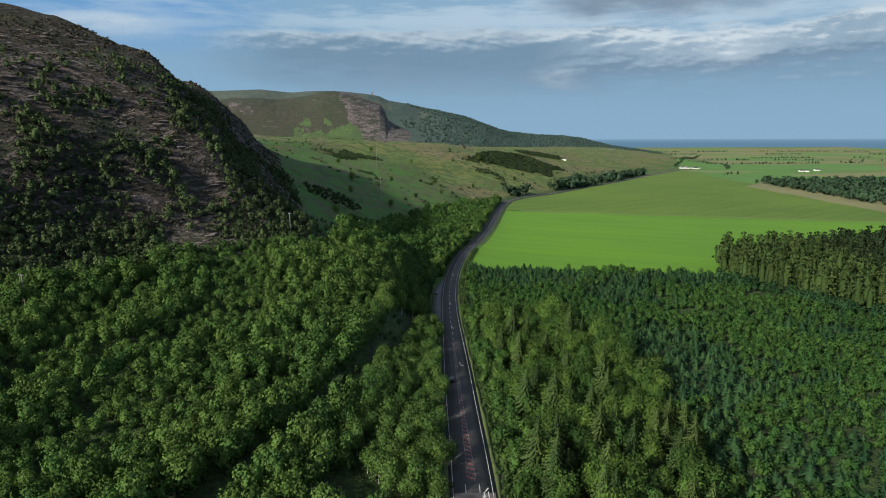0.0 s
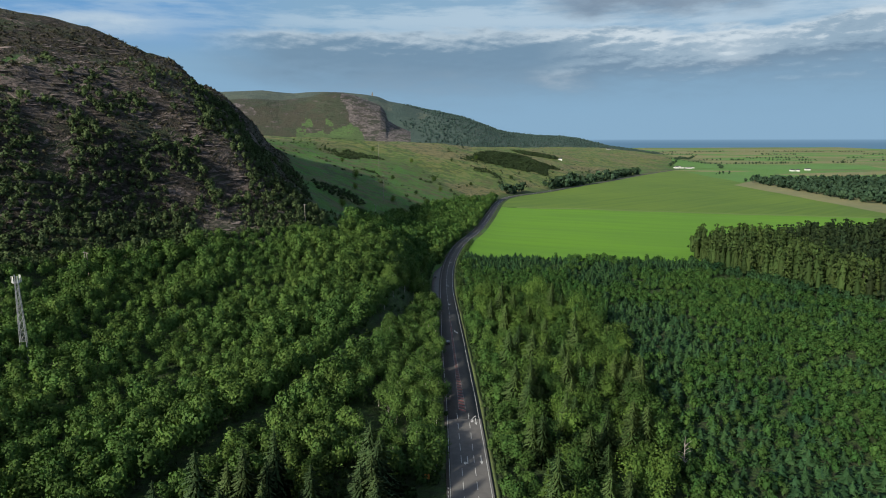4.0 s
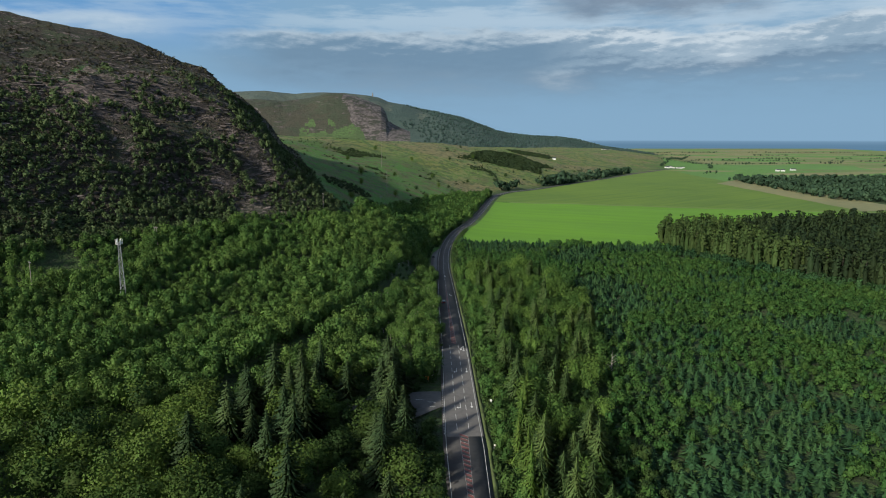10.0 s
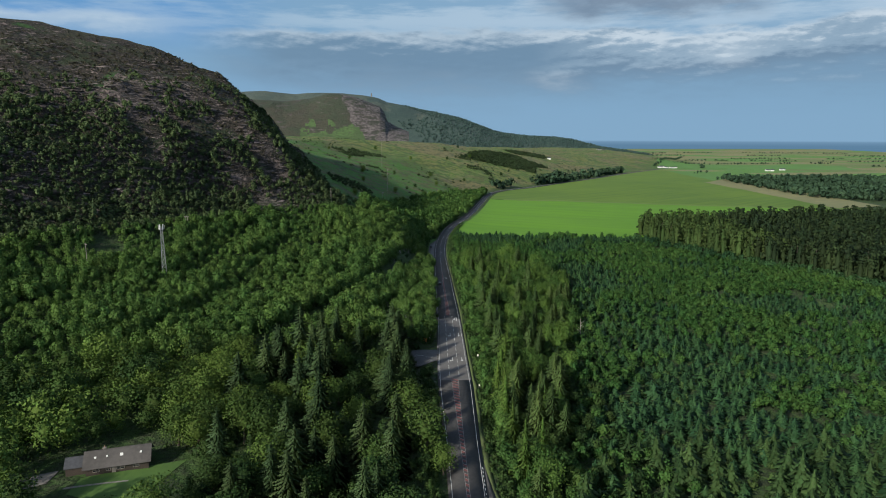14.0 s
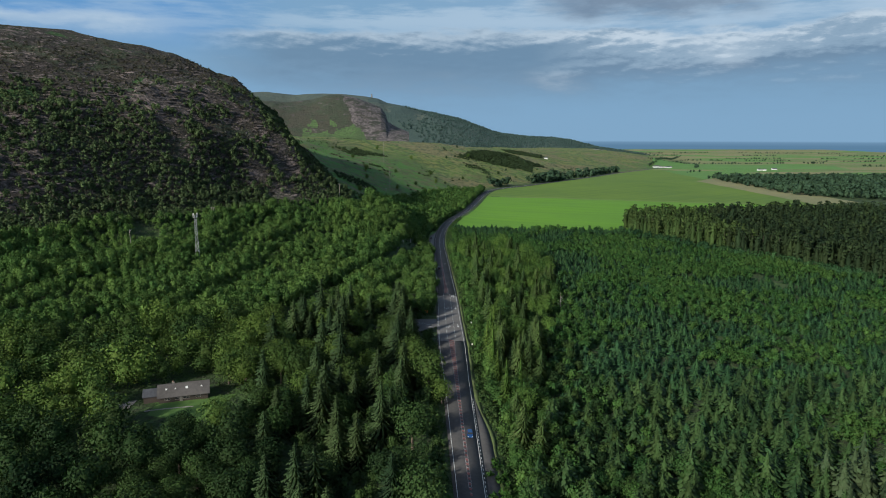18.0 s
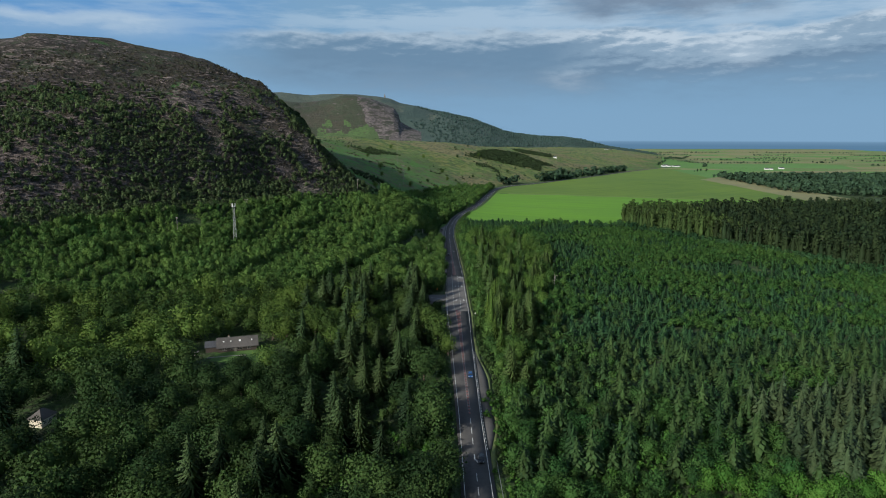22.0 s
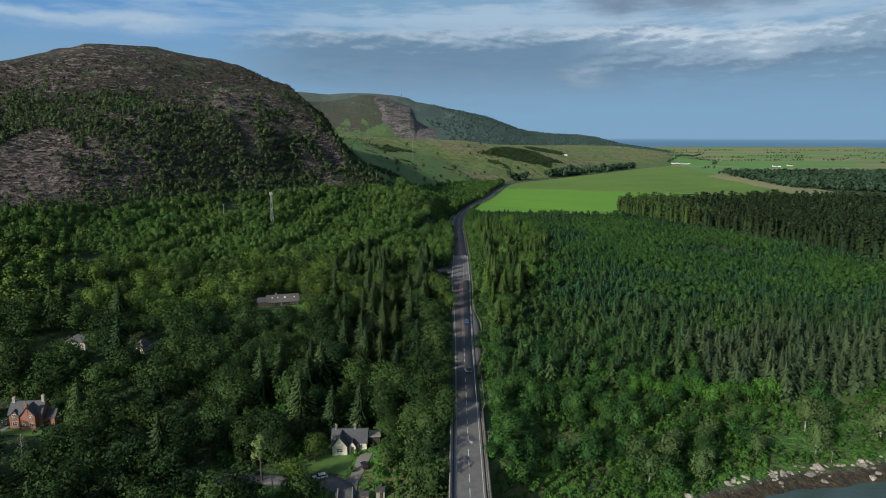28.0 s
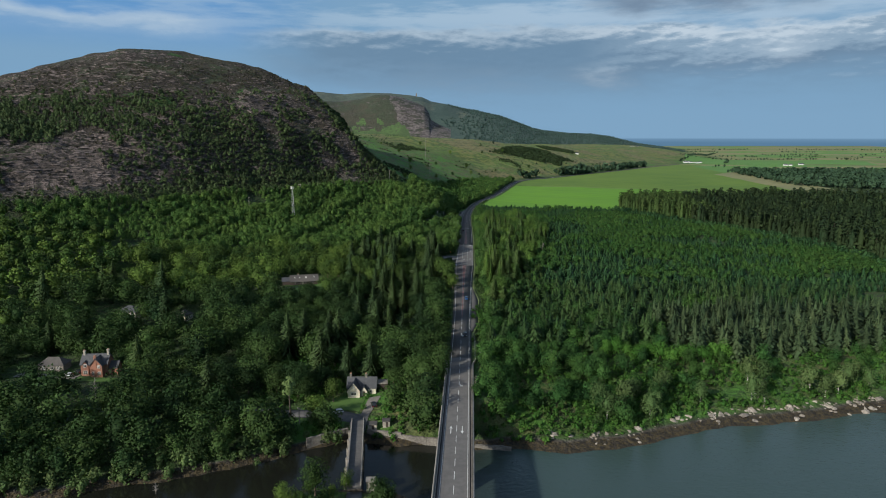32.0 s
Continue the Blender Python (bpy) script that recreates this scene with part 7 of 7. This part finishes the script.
def pole(px, py, top, twin=False, label="weathered wooden power pole on the hillside"):
    root = empty("power_pole", label, "pole", "power poles")
    g = float(grid_z(px, py))
    h = top - g
    for o in ((-1.0, 1.0) if twin else (0.0,)):
        bm = bmesh.new()
        bmesh.ops.create_cone(bm, cap_ends=True, segments=8, radius1=0.2, radius2=0.13, depth=h + 1, matrix=Matrix.Translation((o, 0, h / 2 - 0.5)))
        part("post", bm, M_POLE, root)
    bm = bmesh.new()
    bm_box(bm, 0, 0.18, h - 0.5, 4.2 if twin else 2.2, 0.16, 0.2)
    part("crossarm", bm, M_POLE, root)
    for o in (-0.9, 0, 0.9):
        bm = bmesh.new()
        bmesh.ops.create_cone(bm, cap_ends=True, segments=6, radius1=0.1, radius2=0.07, depth=0.35, matrix=Matrix.Translation((o * (1.9 if twin else 1), 0.18, h - 0.22)))
        part("insulator", bm, M_STEEL, root)
    stand(root, px, py, -35)


pole(-156.8, 219.4, 44.3, True, "twin-legged wooden power pole below the rocks")
pole(-90.4, 342.2, 51.5)
pole(-180, 150, 39), pole(-282, 165, 52), pole(-61, 470, 38), pole(-70, 640, 52), pole(-100, 900, 84), pole(-48.7, -165.1, -3.2)

monument = empty("monument", "tall stone monument on the distant ridge", "monument")
bm = bmesh.new()
bm_box(bm, 0, 0, -4, 9, 9, 26)
bm_box(bm, 0, 0, 14, 5, 5, 14)
bmesh.ops.bevel(bm, geom=bm.edges[:], offset=0.5, segments=1, affect="EDGES")
part("shaft", bm, M_STONE, monument)
monument.matrix_basis = pose(-440, 4020, 346)


def sign(px, py, w, h, z, mat, label, turn=0):
    root = empty("road_sign", label, "sign")
    for o in (-w * 0.35, w * 0.35):
        bm = bmesh.new()
        bmesh.ops.create_cone(bm, cap_ends=True, segments=6, radius1=0.05, radius2=0.05, depth=z + 1, matrix=Matrix.Translation((o, 0.06, z / 2 - 0.3)))
        part("post", bm, M_STEEL, root)
    bm = bmesh.new()
    bm_box(bm, 0, 0, z, w, 0.05, h)
    part("panel", bm, mat, root)
    stand(root, px, py, turn)


M_ORANGE = material("orange_panel", (0.62, 0.24, 0.05), (0.55, 0.2, 0.04), 2.0, 0.6)
sign(-11.0, 114.2, 1.5, 1.5, 1.6, M_ORANGE, "orange temporary sign on the grass verge")
sign(-9.0, 117, 0.5, 0.6, 1.4, M_WHITE, "small white marker post beside the road")
sign(11.5, 92, 0.7, 0.8, 2.0, M_WHITE, "small white road sign on the verge")
sign(10.2, 60, 0.5, 0.6, 1.5, M_WHITE, "small white road sign on the verge")
sign(13.4, -118, 0.7, 1.0, 2.2, M_STEEL, "grey-backed road sign near the bridge")
sign(-5.8, -112, 0.8, 1.6, 2.4, M_STEEL, "grey-backed road sign near the bridge", 180)

# ---- vehicles ----
M_TYRE = material("tyre_rubber", (0.02, 0.02, 0.02), (0.03, 0.03, 0.03), 5.0, 0.9)
M_LAMP = material("lamp_lens", (0.7, 0.7, 0.68), (0.6, 0.6, 0.6), 3.0, 0.15)
M_TAIL = material("tail_lens", (0.35, 0.02, 0.02), (0.3, 0.02, 0.02), 3.0, 0.2)


def car(m, paint, label, van=False):
    """A car: body, cabin, glass, wheels and lamps; its front points to +y."""
    root = empty("van" if van else "car", label, "car")
    hh = 2.1 if van else 1.45
    side = [(-2.1, 0.35), (2.1, 0.35), (2.15, 0.62), (2.0, 0.80), (0.95, 0.92), (-1.9, 0.95), (-2.15, 0.80)]
    bm = bmesh.new()
    a = [bm.verts.new((-0.88, py, pz)) for py, pz in side]
    b = [bm.verts.new((0.88, py, pz)) for py, pz in side]
    bm.faces.new(a), bm.faces.new(b[::-1])
    for i in range(len(side)):
        j = (i + 1) % len(side)
        bm.faces.new((a[j], a[i], b[i], b[j]))
    bmesh.ops.recalc_face_normals(bm, faces=bm.faces)
    bmesh.ops.bevel(bm, geom=bm.edges[:], offset=0.08, segments=2, affect="EDGES")
    part("body", bm, paint, root)
    for nm, mat, grow, z0, z1 in (("windows", M_DARKGLASS, 0.0, 0.9, hh - 0.1), ("roof", paint, 0.02, hh - 0.11, hh)):
        bm = bmesh.new()
        lo = [(-0.80, -1.95), (0.80, -1.95), (0.80, 0.95), (-0.80, 0.95)]
        hi = [(-0.64, -1.55), (0.64, -1.55), (0.64, 0.35), (-0.64, 0.35)]
        f = lambda z: (z - 0.9) / (hh - 0.9)
        ring = lambda z: [bm.verts.new((l[0] + (h_[0] - l[0]) * f(z) + grow * (1 if l[0] > 0 else -1), l[1] + (h_[1] - l[1]) * f(z), z)) for l, h_ in zip(lo, hi)]
        p, q = ring(z0), ring(z1)
        bm.faces.new(q), bm.faces.new(p[::-1])
        for i in range(4):
            j = (i + 1) % 4
            bm.faces.new((p[i], p[j], q[j], q[i]))
        bmesh.ops.recalc_face_normals(bm, faces=bm.faces)
        part(nm, bm, mat, root)
    for sx in (-1, 1):
        for sy in (-1.3, 1.3):
            bm = bmesh.new()
            bmesh.ops.create_cone(bm, cap_ends=True, segments=16, radius1=0.33, radius2=0.33, depth=0.22)
            w = part("wheel", bm, M_TYRE, root)
            w.matrix_basis = pose(sx * 0.80, sy, 0.33, 0, 90, 0)
            bm = bmesh.new()
            bmesh.ops.create_cone(bm, cap_ends=True, segments=12, radius1=0.2, radius2=0.2, depth=0.24)
            part("rim", bm, M_STEEL, w)
        for sy, mat, nm in ((2.08, M_LAMP, "headlight"), (-2.1, M_TAIL, "tail_light")):
            bm = bmesh.new()
            bm_box(bm, sx * 0.62, sy, 0.7, 0.35, 0.12, 0.14)
            part(nm, bm, mat, root)
    root.matrix_basis = m
    return root


def paint(name, c):
    return material(name, c, tuple(v * 0.9 for v in c), 1.0, 0.25)


M_CARDARK, M_CARBLUE, M_CARWHITE, M_CARGREY = paint("black_car_paint", (0.018, 0.02, 0.024)), paint("blue_car_paint", (0.02, 0.07, 0.2)), paint("white_car_paint", (0.6, 0.62, 0.64)), paint("grey_car_paint", (0.08, 0.09, 0.1))
car(road_pose(230, -2.4), M_CARDARK, "dark car driving on the trunk road")
car(road_pose(-26, 1.9, 0, 180), M_CARBLUE, "blue car driving towards the bridge")
car(road_pose(-91, 1.7, 0, 180), M_CARDARK, "black car driving onto the bridge")
car(road_pose(366, -7.6), M_CARGREY, "grey car parked in the lay-by")
car(pose(-37.4, -156.2, tz(-37.4, -156.2) + 0.28, 0, 0, 115), M_CARWHITE, "white car parked on the lane by the cottage")
car(pose(-154.6, -131, tz(-154.6, -131) + 0.2, 0, 0, 90), M_CARWHITE, "white car parked by the red house")
car(pose(-152.5, -127, tz(-152.5, -127) + 0.1, 0, 0, 60), M_CARDARK, "dark car parked by the red house")

car(pose(-25.4, -149.5, tz(-25.4, -149.5) + 0.22, 0, 0, 20), M_CARDARK, "dark car parked on the cottage drive")

# ---- boulders on the shore ----
ROCKS = []
for k in range(6):
    bm = bmesh.new()
    bmesh.ops.create_icosphere(bm, subdivisions=1, radius=0.5)
    for v in bm.verts:
        n3 = noise.noise(v.co * 2.2 + Vector((k * 7.0, 0, 0)))
        v.co *= 1 + 0.75 * n3
        v.co.z *= 0.55
    me = bpy.data.meshes.new("boulder")
    bm.to_mesh(me)
    bm.free()
    me.materials.append(M_ROCK)
    ROCKS.append(me)
for k in range(290):
    px = 34 + 165 * random.random() ** 0.7
    px += 4.0 * math.sin(px * 0.42)
    vv = random.gauss(6.6, 0.9) if random.random() < 0.85 else random.uniform(1, 5)
    py = float(shore_y(px)) + vv
    s = random.uniform(0.5, 1.45) * (2.2 if random.random() < 0.16 else 1.0)
    ob = tagged(new("boulder", ROCKS[k % 6]), "pale weathered boulder on the tidal shore", "boulder", "shore boulders")
    ob.matrix_basis = pose(px, py, float(grid_z(px, py)) + 0.05 * s, random.uniform(-15, 15), random.uniform(-15, 15), random.uniform(0, 360)) @ Matrix.Diagonal((s * 1.3, s, s, 1))
